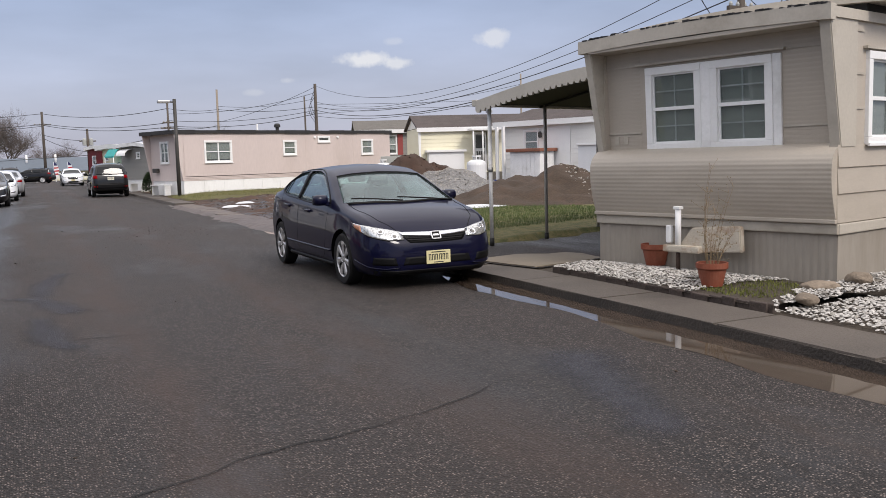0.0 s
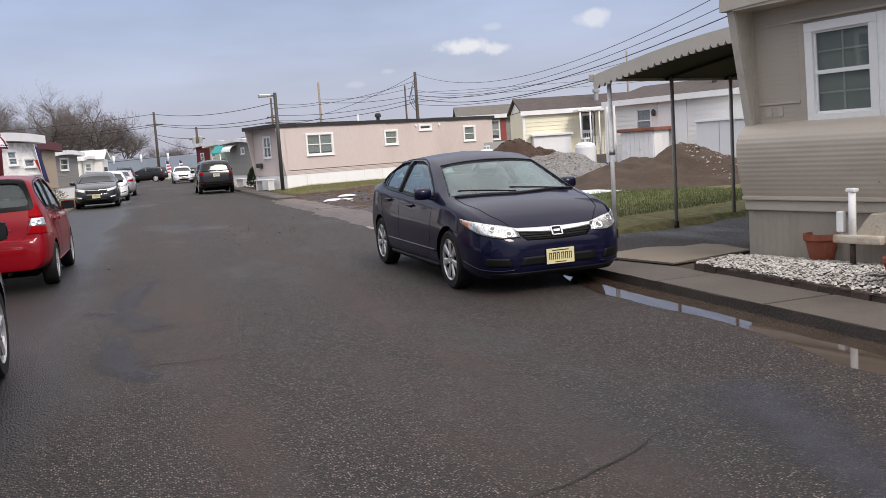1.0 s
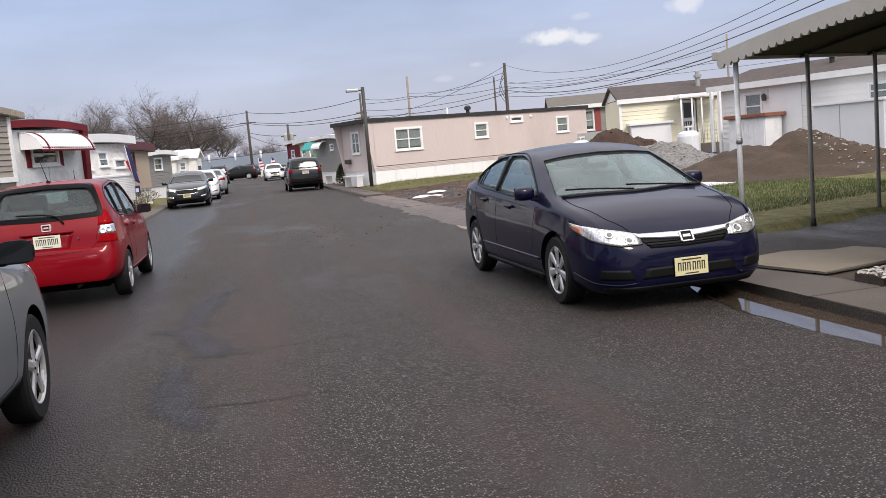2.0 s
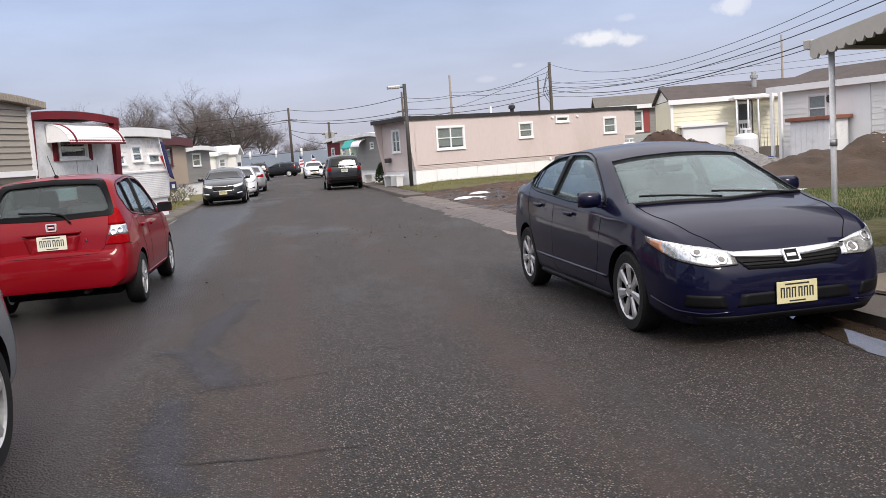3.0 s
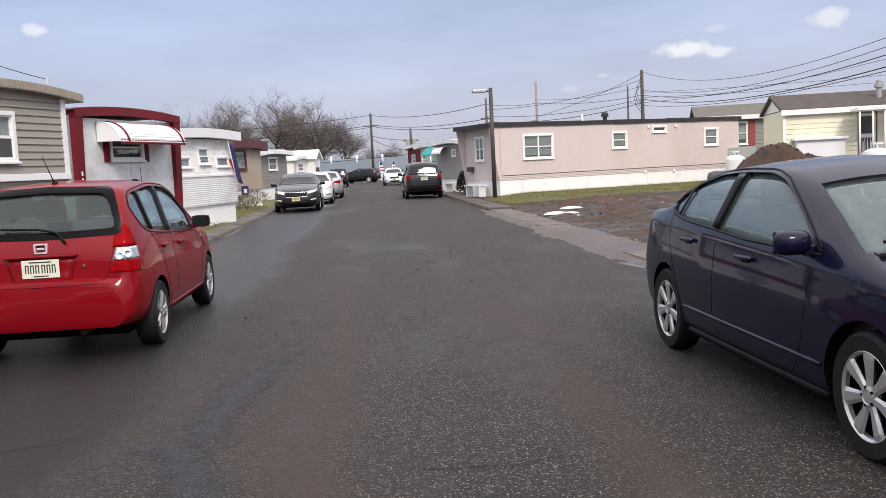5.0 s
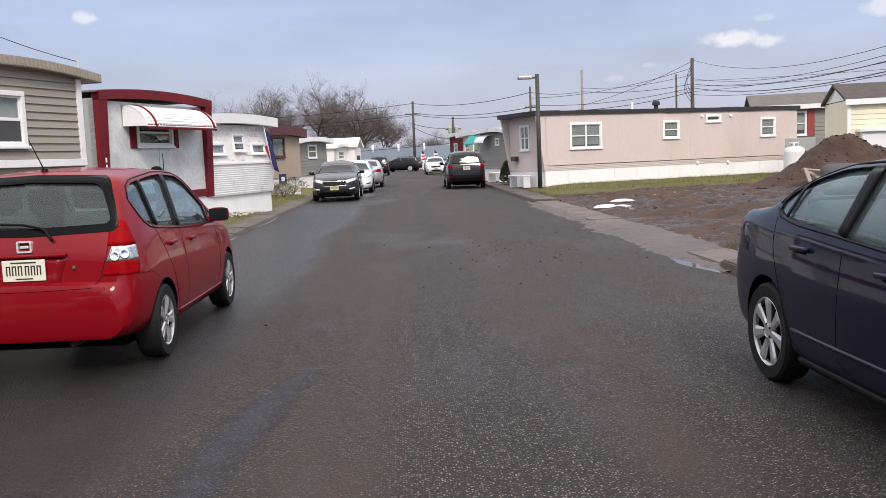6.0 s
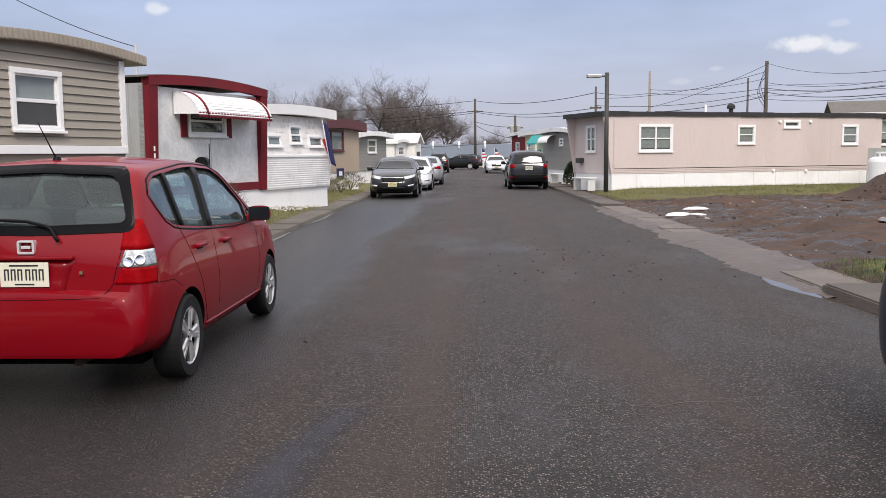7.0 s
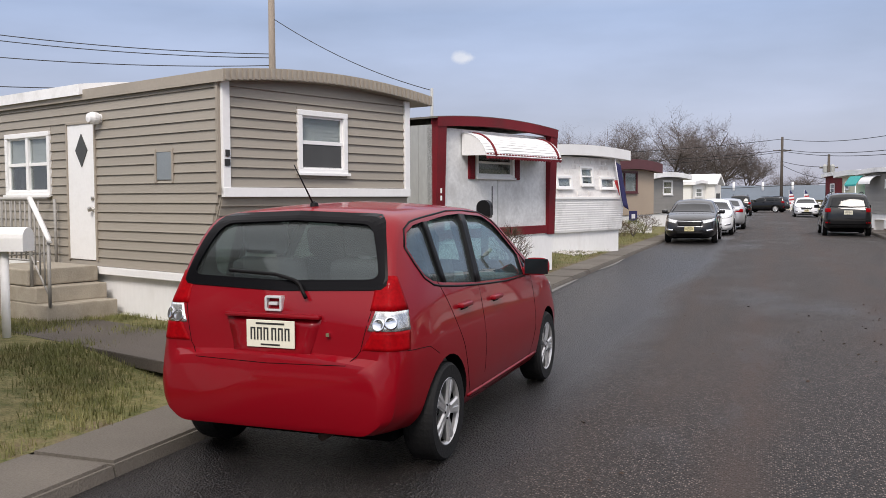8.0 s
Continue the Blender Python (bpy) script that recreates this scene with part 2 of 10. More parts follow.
def ground_material(name, palette, wet=0.0):
    """Open ground; the vertex attribute 'cover' runs 0 turf, 0.5 bare earth, 1 churned mud."""
    turf, turf_dry, earth, mud_c = palette
    m = bpy.data.materials.new(name)
    m.use_nodes = True
    n, l = m.node_tree.nodes, m.node_tree.links
    b = n["Principled BSDF"]
    tc = n.new("ShaderNodeTexCoord")
    at = n.new("ShaderNodeAttribute")
    at.attribute_name = "cover"

    def noise_tex(scale, detail=5, rough=0.6, stretch=(1, 1, 1)):
        t = n.new("ShaderNodeTexNoise")
        mp = n.new("ShaderNodeMapping")
        mp.inputs["Scale"].default_value = stretch
        l.new(tc.outputs["Object"], mp.inputs[0])
        t.inputs["Scale"].default_value, t.inputs["Detail"].default_value, t.inputs["Roughness"].default_value = scale, detail, rough
        l.new(mp.outputs[0], t.inputs["Vector"])
        return t.outputs["Fac"]

    def span(sock, a, c, lo=0.0, hi=1.0):
        r = n.new("ShaderNodeMapRange")
        r.inputs["From Min"].default_value, r.inputs["From Max"].default_value = a, c
        r.inputs["To Min"].default_value, r.inputs["To Max"].default_value = lo, hi
        l.new(sock, r.inputs["Value"])
        return r.outputs[0]

    def blend(fac, a, c):
        x = n.new("ShaderNodeMix")
        x.data_type = "RGBA"
        l.new(fac, x.inputs["Factor"])
        for sock, v in (("A", a), ("B", c)):
            if isinstance(v, tuple):
                x.inputs[sock].default_value = (*v, 1)
            else:
                l.new(v, x.inputs[sock])
        return x.outputs["Result"]

    fine, mid, patch_n = noise_tex(45, 4), noise_tex(6), noise_tex(1.0, 8, 0.72, (0.55, 1.9, 1))
    turf_c = blend(span(mid, 0.35, 0.65), turf, turf_dry)
    turf_c = blend(span(fine, 0.45, 0.75, 0, 0.6), turf_c, (turf[0] * 0.4, turf[1] * 0.4, turf[2] * 0.4))
    soil = blend(span(patch_n, 0.42, 0.56), earth, mud_c)
    soil = blend(span(fine, 0.5, 0.8, 0, 0.5), soil, (earth[0] * 1.7, earth[1] * 1.7, earth[2] * 1.7))
    j = n.new("ShaderNodeMath")
    l.new(at.outputs["Fac"], j.inputs[0])
    l.new(span(mid, 0.3, 0.7, -0.22, 0.22), j.inputs[1])
    col = blend(span(j.outputs[0], 0.3, 0.55), turf_c, soil)
    l.new(col, b.inputs["Base Color"])
    wetf = n.new("ShaderNodeMath")
    wetf.operation = "MULTIPLY"
    l.new(span(patch_n, 0.46, 0.58), wetf.inputs[0])
    l.new(span(at.outputs["Fac"], 0.5, 1.0, 0, wet), wetf.inputs[1])
    l.new(span(wetf.outputs[0], 0, 1, 0.9, 0.22), b.inputs["Roughness"])
    b.inputs["Specular IOR Level"].default_value = 0.3
    bp = n.new("ShaderNodeBump")
    bp.inputs["Strength"].default_value, bp.inputs["Distance"].default_value = 0.8, 0.03
    hs = n.new("ShaderNodeMath")
    l.new(fine, hs.inputs[0])
    l.new(mid, hs.inputs[1])
    l.new(hs.outputs[0], bp.inputs["Height"])
    l.new(bp.outputs[0], b.inputs["Normal"])
    return m


# left band mixes kerbside damp with the red hatchback's shadow on the road
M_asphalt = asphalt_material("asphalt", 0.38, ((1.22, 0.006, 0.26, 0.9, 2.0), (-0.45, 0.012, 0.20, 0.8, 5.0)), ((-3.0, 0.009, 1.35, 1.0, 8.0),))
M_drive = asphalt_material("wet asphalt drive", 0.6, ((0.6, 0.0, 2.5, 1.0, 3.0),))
M_walk = material("old concrete", (0.115, 0.102, 0.085), 0.85, vary=0.25, scale=1.5, fine=70, bump=0.4, stain=(0.07, 0.055, 0.045), stain_amount=0.7, per_object=0.08)
M_patch = material("tan concrete", (0.2, 0.165, 0.12), 0.7, vary=0.15, scale=2, fine=50, bump=0.2, stain=(0.12, 0.095, 0.07), stain_amount=0.8)
M_walk_wet = material("damp dark concrete", (0.088, 0.074, 0.062), 0.75, vary=0.3, scale=1.2, fine=60, bump=0.5, stain=(0.05, 0.04, 0.033), stain_amount=0.8, per_object=0.08)
M_walk_mud = material("mud-smeared concrete", (0.125, 0.1, 0.082), 0.6, vary=0.4, scale=1.6, fine=30, bump=0.6, stain=(0.075, 0.052, 0.04), stain_amount=0.9, per_object=0.08)
M_grime = material("wet grime", (0.035, 0.029, 0.024), 0.6, vary=0.4, scale=3, fine=40, bump=0.5, stain=(0.07, 0.055, 0.045), stain_amount=0.8)
M_silt = material("washed silt", (0.13, 0.11, 0.09), 0.6, vary=0.35, scale=3, fine=40, bump=0.4, stain=(0.09, 0.07, 0.055), stain_amount=0.9)
M_water = material("muddy water", (0.055, 0.04, 0.03), 0.04, vary=0.3, scale=2, fine=9, spec=0.5)
M_lot = ground_material("muddy lot", ((0.075, 0.088, 0.027), (0.20, 0.165, 0.07), (0.088, 0.053, 0.038), (0.020, 0.0125, 0.0095)), 1.0)
M_spill = material("wet mud film", (0.075, 0.053, 0.042), 0.5, vary=0.35, scale=1.1, fine=22, bump=0.7, bump_scale=9, stain=(0.05, 0.035, 0.027), stain_amount=0.9)
M_lawn = ground_material("lawn", ((0.095, 0.105, 0.032), (0.25, 0.215, 0.10), (0.16, 0.12, 0.08), (0.09, 0.065, 0.045)))
M_grass = material("grass blade", (0.14, 0.145, 0.045), 0.7, vary=0.5, scale=2.5, fine=9, stain=(0.34, 0.28, 0.13), stain_amount=0.9)
M_grass_green = material("green grass blade", (0.06, 0.095, 0.022), 0.7, vary=0.5, scale=2.5, fine=9, stain=(0.16, 0.17, 0.05), stain_amount=0.7)
M_soil = material("dark soil", (0.055, 0.042, 0.03), 0.95, vary=0.4, scale=6, fine=50, bump=0.8)
M_dirt = material("brown dirt", (0.052, 0.035, 0.023), 0.95, vary=0.35, scale=2, fine=22, bump=0.9, stain=(0.09, 0.055, 0.035), stain_amount=0.9)
M_dirt_red = material("red brown dirt", (0.05, 0.029, 0.020), 0.95, vary=0.4, scale=2, fine=18, bump=0.9, stain=(0.06, 0.03, 0.02), stain_amount=0.9)
M_gravel = material("grey gravel", (0.19, 0.185, 0.18), 0.9, vary=0.55, scale=14, fine=45, bump=1.0)
M_pebble = material("white pebble", (0.47, 0.45, 0.42), 0.75, vary=0.5, scale=25, fine=90, bump=0.2)
M_pebble_grey = material("grey pebble", (0.3, 0.28, 0.25), 0.8, vary=0.5, scale=20, fine=90, bump=0.2)
M_rock = material("field rock", (0.2, 0.16, 0.12), 0.85, vary=0.3, scale=8, fine=40, bump=0.5, per_object=0.3)
M_snow = material("old snow", (0.62, 0.63, 0.65), 0.7, vary=0.08, scale=5, fine=40, bump=0.4)
M_moss = material("moss", (0.12, 0.13, 0.03), 0.95, vary=0.5, scale=10, fine=50, bump=0.8)
M_edging = material("dark edging", (0.06, 0.045, 0.038), 0.9, vary=0.3, scale=10, fine=50, bump=0.5, per_object=0.2)

M_white = material("white paint", (0.84, 0.84, 0.83), 0.45, vary=0.04, scale=1.5, fine=30, stain=(0.55, 0.53, 0.5), stain_amount=0.25)
M_white_worn = material("worn white paint", (0.85, 0.85, 0.84), 0.55, vary=0.07, scale=2, fine=25, stain=(0.4, 0.39, 0.36), stain_amount=0.55)
M_skirt_white = material("white skirting", (0.85, 0.85, 0.84), 0.55, vary=0.05, scale=1.2, fine=20, stain=(0.5, 0.47, 0.42), stain_amount=0.4, stretch=(1, 1, 0.4))
M_tan = material("tan vinyl siding", (0.305, 0.275, 0.228), 0.55, vary=0.06, scale=1.2, fine=35, bump=0.08, stretch=(1, 1, 6), per_object=0.05)
M_tan_roof = material("tan metal fascia", (0.34, 0.3, 0.245), 0.5, vary=0.08, scale=1.5, fine=30, stain=(0.2, 0.17, 0.13), stain_amount=0.4)
M_step = material("cast concrete steps", (0.38, 0.34, 0.275), 0.85, vary=0.12, scale=4, fine=60, bump=0.3, stain=(0.2, 0.16, 0.11), stain_amount=0.5)
M_beige = material("beige aluminium siding", (0.45, 0.40, 0.335), 0.42, vary=0.06, scale=1.0, fine=25, stain=(0.24, 0.2, 0.15), stain_amount=0.35, stretch=(1, 1, 3))
M_beige_trim = material("beige trim", (0.47, 0.43, 0.365), 0.5, vary=0.08, scale=2, fine=30, stain=(0.22, 0.18, 0.13), stain_amount=0.5)
M_beige_skirt = material("beige skirting", (0.32, 0.288, 0.245), 0.6, vary=0.08, scale=2, fine=30, stain=(0.2, 0.17, 0.13), stain_amount=0.6, stretch=(1, 1, 0.25))
M_pink = material("pink painted siding", (0.60, 0.512, 0.482), 0.6, vary=0.06, scale=0.5, fine=14, stain=(0.4, 0.33, 0.29), stain_amount=0.4, stretch=(1, 1, 0.3))
M_black_roof = material("tar roof edge", (0.025, 0.024, 0.025), 0.7, vary=0.4, scale=1.5, fine=20)
M_red = material("dark red paint", (0.15, 0.008, 0.014), 0.6, spec=0.25, vary=0.2, scale=2, fine=30, stain=(0.08, 0.02, 0.02), stain_amount=0.5)
M_redpanel = material("weathered grey-white panel", (0.7, 0.71, 0.71), 0.6, vary=0.18, scale=3.0, fine=14, stain=(0.46, 0.46, 0.45), stain_amount=0.8)
M_greymetal = material("weathered grey metal siding", (0.36, 0.37, 0.36), 0.5, vary=0.12, scale=1.5, fine=20, stain=(0.24, 0.24, 0.23), stain_amount=0.5, stretch=(1, 1, 0.3))
M_cream = material("cream brick pattern panel", (0.82, 0.8, 0.77), 0.6, vary=0.08, scale=3, fine=20, stain=(0.48, 0.42, 0.39), stain_amount=0.6)
M_brown = material("brown panel", (0.42, 0.335, 0.25), 0.6, vary=0.08, scale=1, fine=18)
M_maroon = material("maroon metal roof edge", (0.1, 0.025, 0.028), 0.5, vary=0.15, scale=2, fine=25)
M_grey_siding = material("grey siding", (0.25, 0.24, 0.22), 0.6, vary=0.06, scale=1, fine=20, per_object=0.05)
M_yellow = material("pale yellow siding", (0.74, 0.70, 0.53), 0.55, vary=0.05, scale=1, fine=20, per_object=0.03)
M_white_siding = material("white siding", (0.82, 0.81, 0.77), 0.55, vary=0.05, scale=1, fine=20, per_object=0.03)
M_teal = material("teal canvas", (0.03, 0.36, 0.34), 0.6, vary=0.1, scale=3, fine=30)
M_shingle = material("brown shingle roof", (0.075, 0.06, 0.055), 0.9, vary=0.3, scale=3, fine=30, bump=0.5)
M_shingle_grey = material("grey shingle roof", (0.13, 0.12, 0.105), 0.9, vary=0.25, scale=3, fine=30, bump=0.5)
M_slate = material("blue grey roof", (0.1, 0.125, 0.155), 0.6, vary=0.15, scale=0.5, fine=6)
M_shutter = material("red shutter", (0.28, 0.055, 0.05), 0.5, vary=0.1, scale=4, fine=30)
M_wood_pole = material("weathered pole", (0.085, 0.07, 0.058), 0.85, vary=0.3, scale=2, fine=18, bump=0.4, stretch=(4, 4, 0.4))
M_wood_pale = material("pale pole", (0.25, 0.21, 0.17), 0.85, vary=0.2, scale=2, fine=18, bump=0.3, stretch=(4, 4, 0.4))
M_lamp_pole = material("dark bronze pole", (0.05, 0.047, 0.043), 0.6, vary=0.15, scale=4, fine=30)
M_cable = material("black cable", (0.012, 0.012, 0.013), 0.6, vary=0.1)
M_galv = material("galvanised metal", (0.42, 0.42, 0.41), 0.45, 0.6, vary=0.15, scale=6, fine=40)
M_post_white = material("scuffed white post", (0.82, 0.82, 0.81), 0.5, vary=0.1, scale=5, fine=40, stain=(0.3, 0.26, 0.2), stain_amount=0.5)
M_post_brown = material("grey brown post", (0.36, 0.34, 0.31), 0.55, vary=0.15, scale=5, fine=40)
# near black for the shade under roofs; also colours the post shoes
M_dark = material("underside shade and shoe black", (0.015, 0.014, 0.013), 0.7, vary=0.3, scale=3, fine=30)
M_canopy = material("cream awning metal", (0.47, 0.44, 0.385), 0.5, vary=0.07, scale=2, fine=30, stain=(0.35, 0.32, 0.27), stain_amount=0.4)
M_blind = material("drawn blind", (0.42, 0.43, 0.39), 0.8, vary=0.08, scale=2, fine=40)
M_curtain = material("pale curtain", (0.72, 0.72, 0.71), 0.85, vary=0.12, scale=6, fine=40, stretch=(6, 6, 0.5))
# dark colour stands for the unlit interior
M_room = material("painted room shade", (0.05, 0.048, 0.045), 0.9, vary=0.3, scale=2, fine=20)
M_screen = material("insect screen", (0.06, 0.062, 0.062), 0.6, vary=0.15, scale=3, fine=120)
M_pane = glass_material("window glass", (0.86, 0.9, 0.9), 0.85, haze=0.08)
M_terracotta = material("terracotta", (0.22, 0.056, 0.027), 0.75, vary=0.15, scale=6, fine=50, stain=(0.28, 0.14, 0.09), stain_amount=0.4)
M_rust = material("rusty white paint", (0.5, 0.45, 0.37), 0.7, vary=0.12, scale=6, fine=40, bump=0.3, stain=(0.24, 0.10, 0.03), stain_amount=1.0)
M_rust_dark = material("rusted iron", (0.055, 0.032, 0.022), 0.8, vary=0.4, scale=8, fine=60, bump=0.4)
M_dry_plant = material("dry stems", (0.22, 0.16, 0.09), 0.85, vary=0.4, scale=6, fine=30)
M_shrub = material("evergreen leaf", (0.025, 0.045, 0.016), 0.7, vary=0.5, scale=5, fine=20)
M_shrub_brown = material("winter shrub", (0.1, 0.07, 0.045), 0.8, vary=0.5, scale=6, fine=20)
M_bark = material("winter bark", (0.09, 0.075, 0.065), 0.9, vary=0.3, scale=1, fine=6)
M_twig = material("winter twigs", (0.13, 0.108, 0.10), 0.9, vary=0.3, scale=0.4, fine=3)
M_brass = material("brushed nickel", (0.5, 0.48, 0.44), 0.3, 0.9)
M_ironrail = material("grey painted iron", (0.32, 0.31, 0.29), 0.5, vary=0.1, scale=6, fine=50)
M_meter = material("grey access panel", (0.22, 0.25, 0.27), 0.5, vary=0.08, scale=4, fine=40)
M_flag_blue = material("navy flag cloth", (0.022, 0.022, 0.09), 0.8, vary=0.2, scale=6, fine=40)
M_flag_red = material("red flag cloth", (0.4, 0.03, 0.035), 0.8, vary=0.15, scale=6, fine=40)
M_flag_white = material("white flag cloth", (0.7, 0.7, 0.72), 0.8, vary=0.08, scale=6, fine=40)
M_blue = material("blue plastic", (0.02, 0.06, 0.3), 0.4, vary=0.1)
M_tank = material("white tank enamel", (0.76, 0.77, 0.78), 0.35, vary=0.05, scale=3, fine=30)
M_copper_roof = material("rusty shed roof", (0.25, 0.1, 0.06), 0.7, vary=0.3, scale=4, fine=30)
M_chunk = material("mud clod", (0.055, 0.038, 0.028), 0.95, vary=0.4, scale=20, fine=80, bump=0.6)
M_crack = material("crack", (0.014, 0.013, 0.012), 0.95, vary=0.3, scale=20)
M_crack_pale = material("silted crack", (0.10, 0.086, 0.074), 0.95, vary=0.3, scale=20)
M_ink = material("black figures", (0.02, 0.02, 0.02), 0.6, vary=0.1)


# ---------------------------------------------------------------- mesh helpers
def mesh_object(name, verts, faces, mat, parent=None, label="", smooth=False):
    me = bpy.data.meshes.new(name)
    me.from_pydata([tuple(v) for v in verts], [], faces)
    me.materials.append(mat)
    if smooth:
        me.polygons.foreach_set("use_smooth", [True] * len(me.polygons))
    me.update()
    ob = new(name, me)
    if parent is not None:
        ob.parent = parent
    if label:
        ob["label"] = label
    return ob


def part(name, bm, mat, parent=None, label="", smooth=False):
    bmesh.ops.recalc_face_normals(bm, faces=bm.faces)
    me = bpy.data.meshes.new(name)
    bm.to_mesh(me)
    bm.free()
    me.materials.append(mat)
    if smooth:
        me.polygons.foreach_set("use_smooth", [True] * len(me.polygons))
    ob = new(name, me)
    if parent is not None:
        ob.parent = parent
    if label:
        ob["label"] = label
    return ob


def thing(name, m, label, category, group="", kind=""):
    ob = new(name)
    ob.empty_display_size = 0.2
    ob.matrix_world = m
    return tagged(ob, label, category, group, kind)


def add_box(bm, x0, x1, y0, y1, z0, z1, bevel=0.0, m=None):
    r = bmesh.ops.create_cube(bm, size=1.0)
    vs = r["verts"]
    for v in vs:
        v.co = Vector((x0 + (v.co.x + 0.5) * (x1 - x0), y0 + (v.co.y + 0.5) * (y1 - y0), z0 + (v.co.z + 0.5) * (z1 - z0)))
    if bevel:
        es = list({e for v in vs for e in v.link_edges})
        r2 = bmesh.ops.bevel(bm, geom=es, offset=bevel, segments=2, affect="EDGES", profile=0.6)
        vs = list({v for f in r2["faces"] for v in f.verts} | {v for v in vs if v.is_valid})
    if m is not None:
        bmesh.ops.transform(bm, matrix=m, verts=vs)
    return vs


def box(name, x0, x1, y0, y1, z0, z1, mat, parent=None, bevel=0.0, label="", m=None):
    bm = bmesh.new()
    add_box(bm, x0, x1, y0, y1, z0, z1, bevel, m)
    return part(name, bm, mat, parent, label)


def add_tube(bm, pts, r0, r1=None, sides=8, caps=True):
    """A round bar along pts, tapering from r0 to r1."""
    r1 = r0 if r1 is None else r1
    pts = [Vector(p) for p in pts]
    rings = []
    for i, p in enumerate(pts):
        d = (pts[min(i + 1, len(pts) - 1)] - pts[max(i - 1, 0)]).normalized()
        a = d.cross(Vector((0, 0, 1)) if abs(d.z) < 0.95 else Vector((1, 0, 0))).normalized()
        c = d.cross(a)
        r = r0 + (r1 - r0) * i / max(1, len(pts) - 1)
        rings.append([bm.verts.new(p + (a * math.cos(2 * math.pi * k / sides) + c * math.sin(2 * math.pi * k / sides)) * r) for k in range(sides)])
    for a, c in zip(rings, rings[1:]):
        for k in range(sides):
            bm.faces.new((a[k], a[(k + 1) % sides], c[(k + 1) % sides], c[k]))
    if caps:
        bm.faces.new(rings[0][::-1])
        bm.faces.new(rings[-1])


def tube(name, pts, r0, mat, parent=None, r1=None, sides=8, label=""):
    bm = bmesh.new()
    add_tube(bm, pts, r0, r1, sides)
    return part(name, bm, mat, parent, label, smooth=True)


def add_lathe(bm, profile, sides=24, center=(0, 0, 0), axis="z", caps=True):
    """Turned shape: profile of (radius, height)."""
    rings = []
    for r, h in profile:
        ring = []
        for k in range(sides):
            a = 2 * math.pi * k / sides
            p = (r * math.cos(a), r * math.sin(a), h)
            if axis == "x":
                p = (h, r * math.cos(a), r * math.sin(a))
            elif axis == "y":
                p = (r * math.cos(a), h, r * math.sin(a))
            ring.append(bm.verts.new(Vector(p) + Vector(center)))
        rings.append(ring)
    for a, c in zip(rings, rings[1:]):
        for k in range(sides):
            bm.faces.new((a[k], a[(k + 1) % sides], c[(k + 1) % sides], c[k]))
    if caps and profile[0][0] > 1e-4:
        bm.faces.new(rings[0][::-1])
    if caps and profile[-1][0] > 1e-4:
        bm.faces.new(rings[-1])


def lathe(name, profile, mat, parent=None, sides=24, center=(0, 0, 0), axis="z", label="", caps=True):
    bm = bmesh.new()
    add_lathe(bm, profile, sides, center, axis, caps)
    bmesh.ops.remove_doubles(bm, verts=bm.verts, dist=1e-5)
    ob = part(name, bm, mat, parent, label)
    return ob


def profile_sheet(name, outer, thick, x0, x1, mat, parent=None, label="", smooth=False, nx=1):
    """A sheet of the section outer, (y, z) points, run along x and thickened inward (towards +y)."""
    pts = [(y, z) for y, z in outer] + [(y + thick, z) for y, z in reversed(outer)]
    n = len(pts)
    verts, faces = [], []
    for i in range(nx + 1):
        x = x0 + (x1 - x0) * i / nx
        verts += [(x, y, z) for y, z in pts]
    for i in range(nx):
        for k in range(n):
            a, c = i * n + k, i * n + (k + 1) % n
            faces.append((a, c, c + n, a + n))
    for k in range(len(outer) - 1):
        faces.append((k + 1, k, n - 1 - k, n - 2 - k))
        o = nx * n
        faces.append((o + k, o + k + 1, o + n - 2 - k, o + n - 1 - k))
    ob = mesh_object(name, verts, faces, mat, parent, label)
    return ob


def wall_with_openings(name, w, z0, z1, openings, thick, mat, parent, x_start=0.0, side=None, label=""):
    """A wall in the xz plane from y=0 back to thick, with rectangular holes (x0, x1, z0, z1). side: a matrix to place it elsewhere."""
    xs = sorted({x_start, w} | {v for o in openings for v in o[:2] if x_start < v < w})
    zs = sorted({z0, z1} | {v for o in openings for v in o[2:] if z0 < v < z1})
    bm = bmesh.new()
    grid = {}

    def vert(x, y, z):
        key = (round(x, 4), y, round(z, 4))
        if key not in grid:
            grid[key] = bm.verts.new((x, y, z))
        return grid[key]

    solid = {}
    for i in range(len(xs) - 1):
        for j in range(len(zs) - 1):
            cx, cz = (xs[i] + xs[i + 1]) / 2, (zs[j] + zs[j + 1]) / 2
            solid[i, j] = not any(o[0] < cx < o[1] and o[2] < cz < o[3] for o in openings)
    for (i, j), s in solid.items():
        if not s:
            continue
        xa, xb, za, zb = xs[i], xs[i + 1], zs[j], zs[j + 1]
        bm.faces.new([vert(xa, 0, za), vert(xb, 0, za), vert(xb, 0, zb), vert(xa, 0, zb)])
        bm.faces.new([vert(xa, thick, zb), vert(xb, thick, zb), vert(xb, thick, za), vert(xa, thick, za)])
        for di, dj, ends in ((-1, 0, ((xa, za), (xa, zb))), (1, 0, ((xb, zb), (xb, za))), (0, -1, ((xb, za), (xa, za))), (0, 1, ((xa, zb), (xb, zb)))):
            if not solid.get((i + di, j + dj), False):
                (ax, az), (bx, bz) = ends
                bm.faces.new([vert(ax, 0, az), vert(bx, 0, bz), vert(bx, thick, bz), vert(ax, thick, az)])
    if side is not None:
        bmesh.ops.transform(bm, matrix=side, verts=bm.verts)
    return part(name, bm, mat, parent, label)


_plank_cache = {}


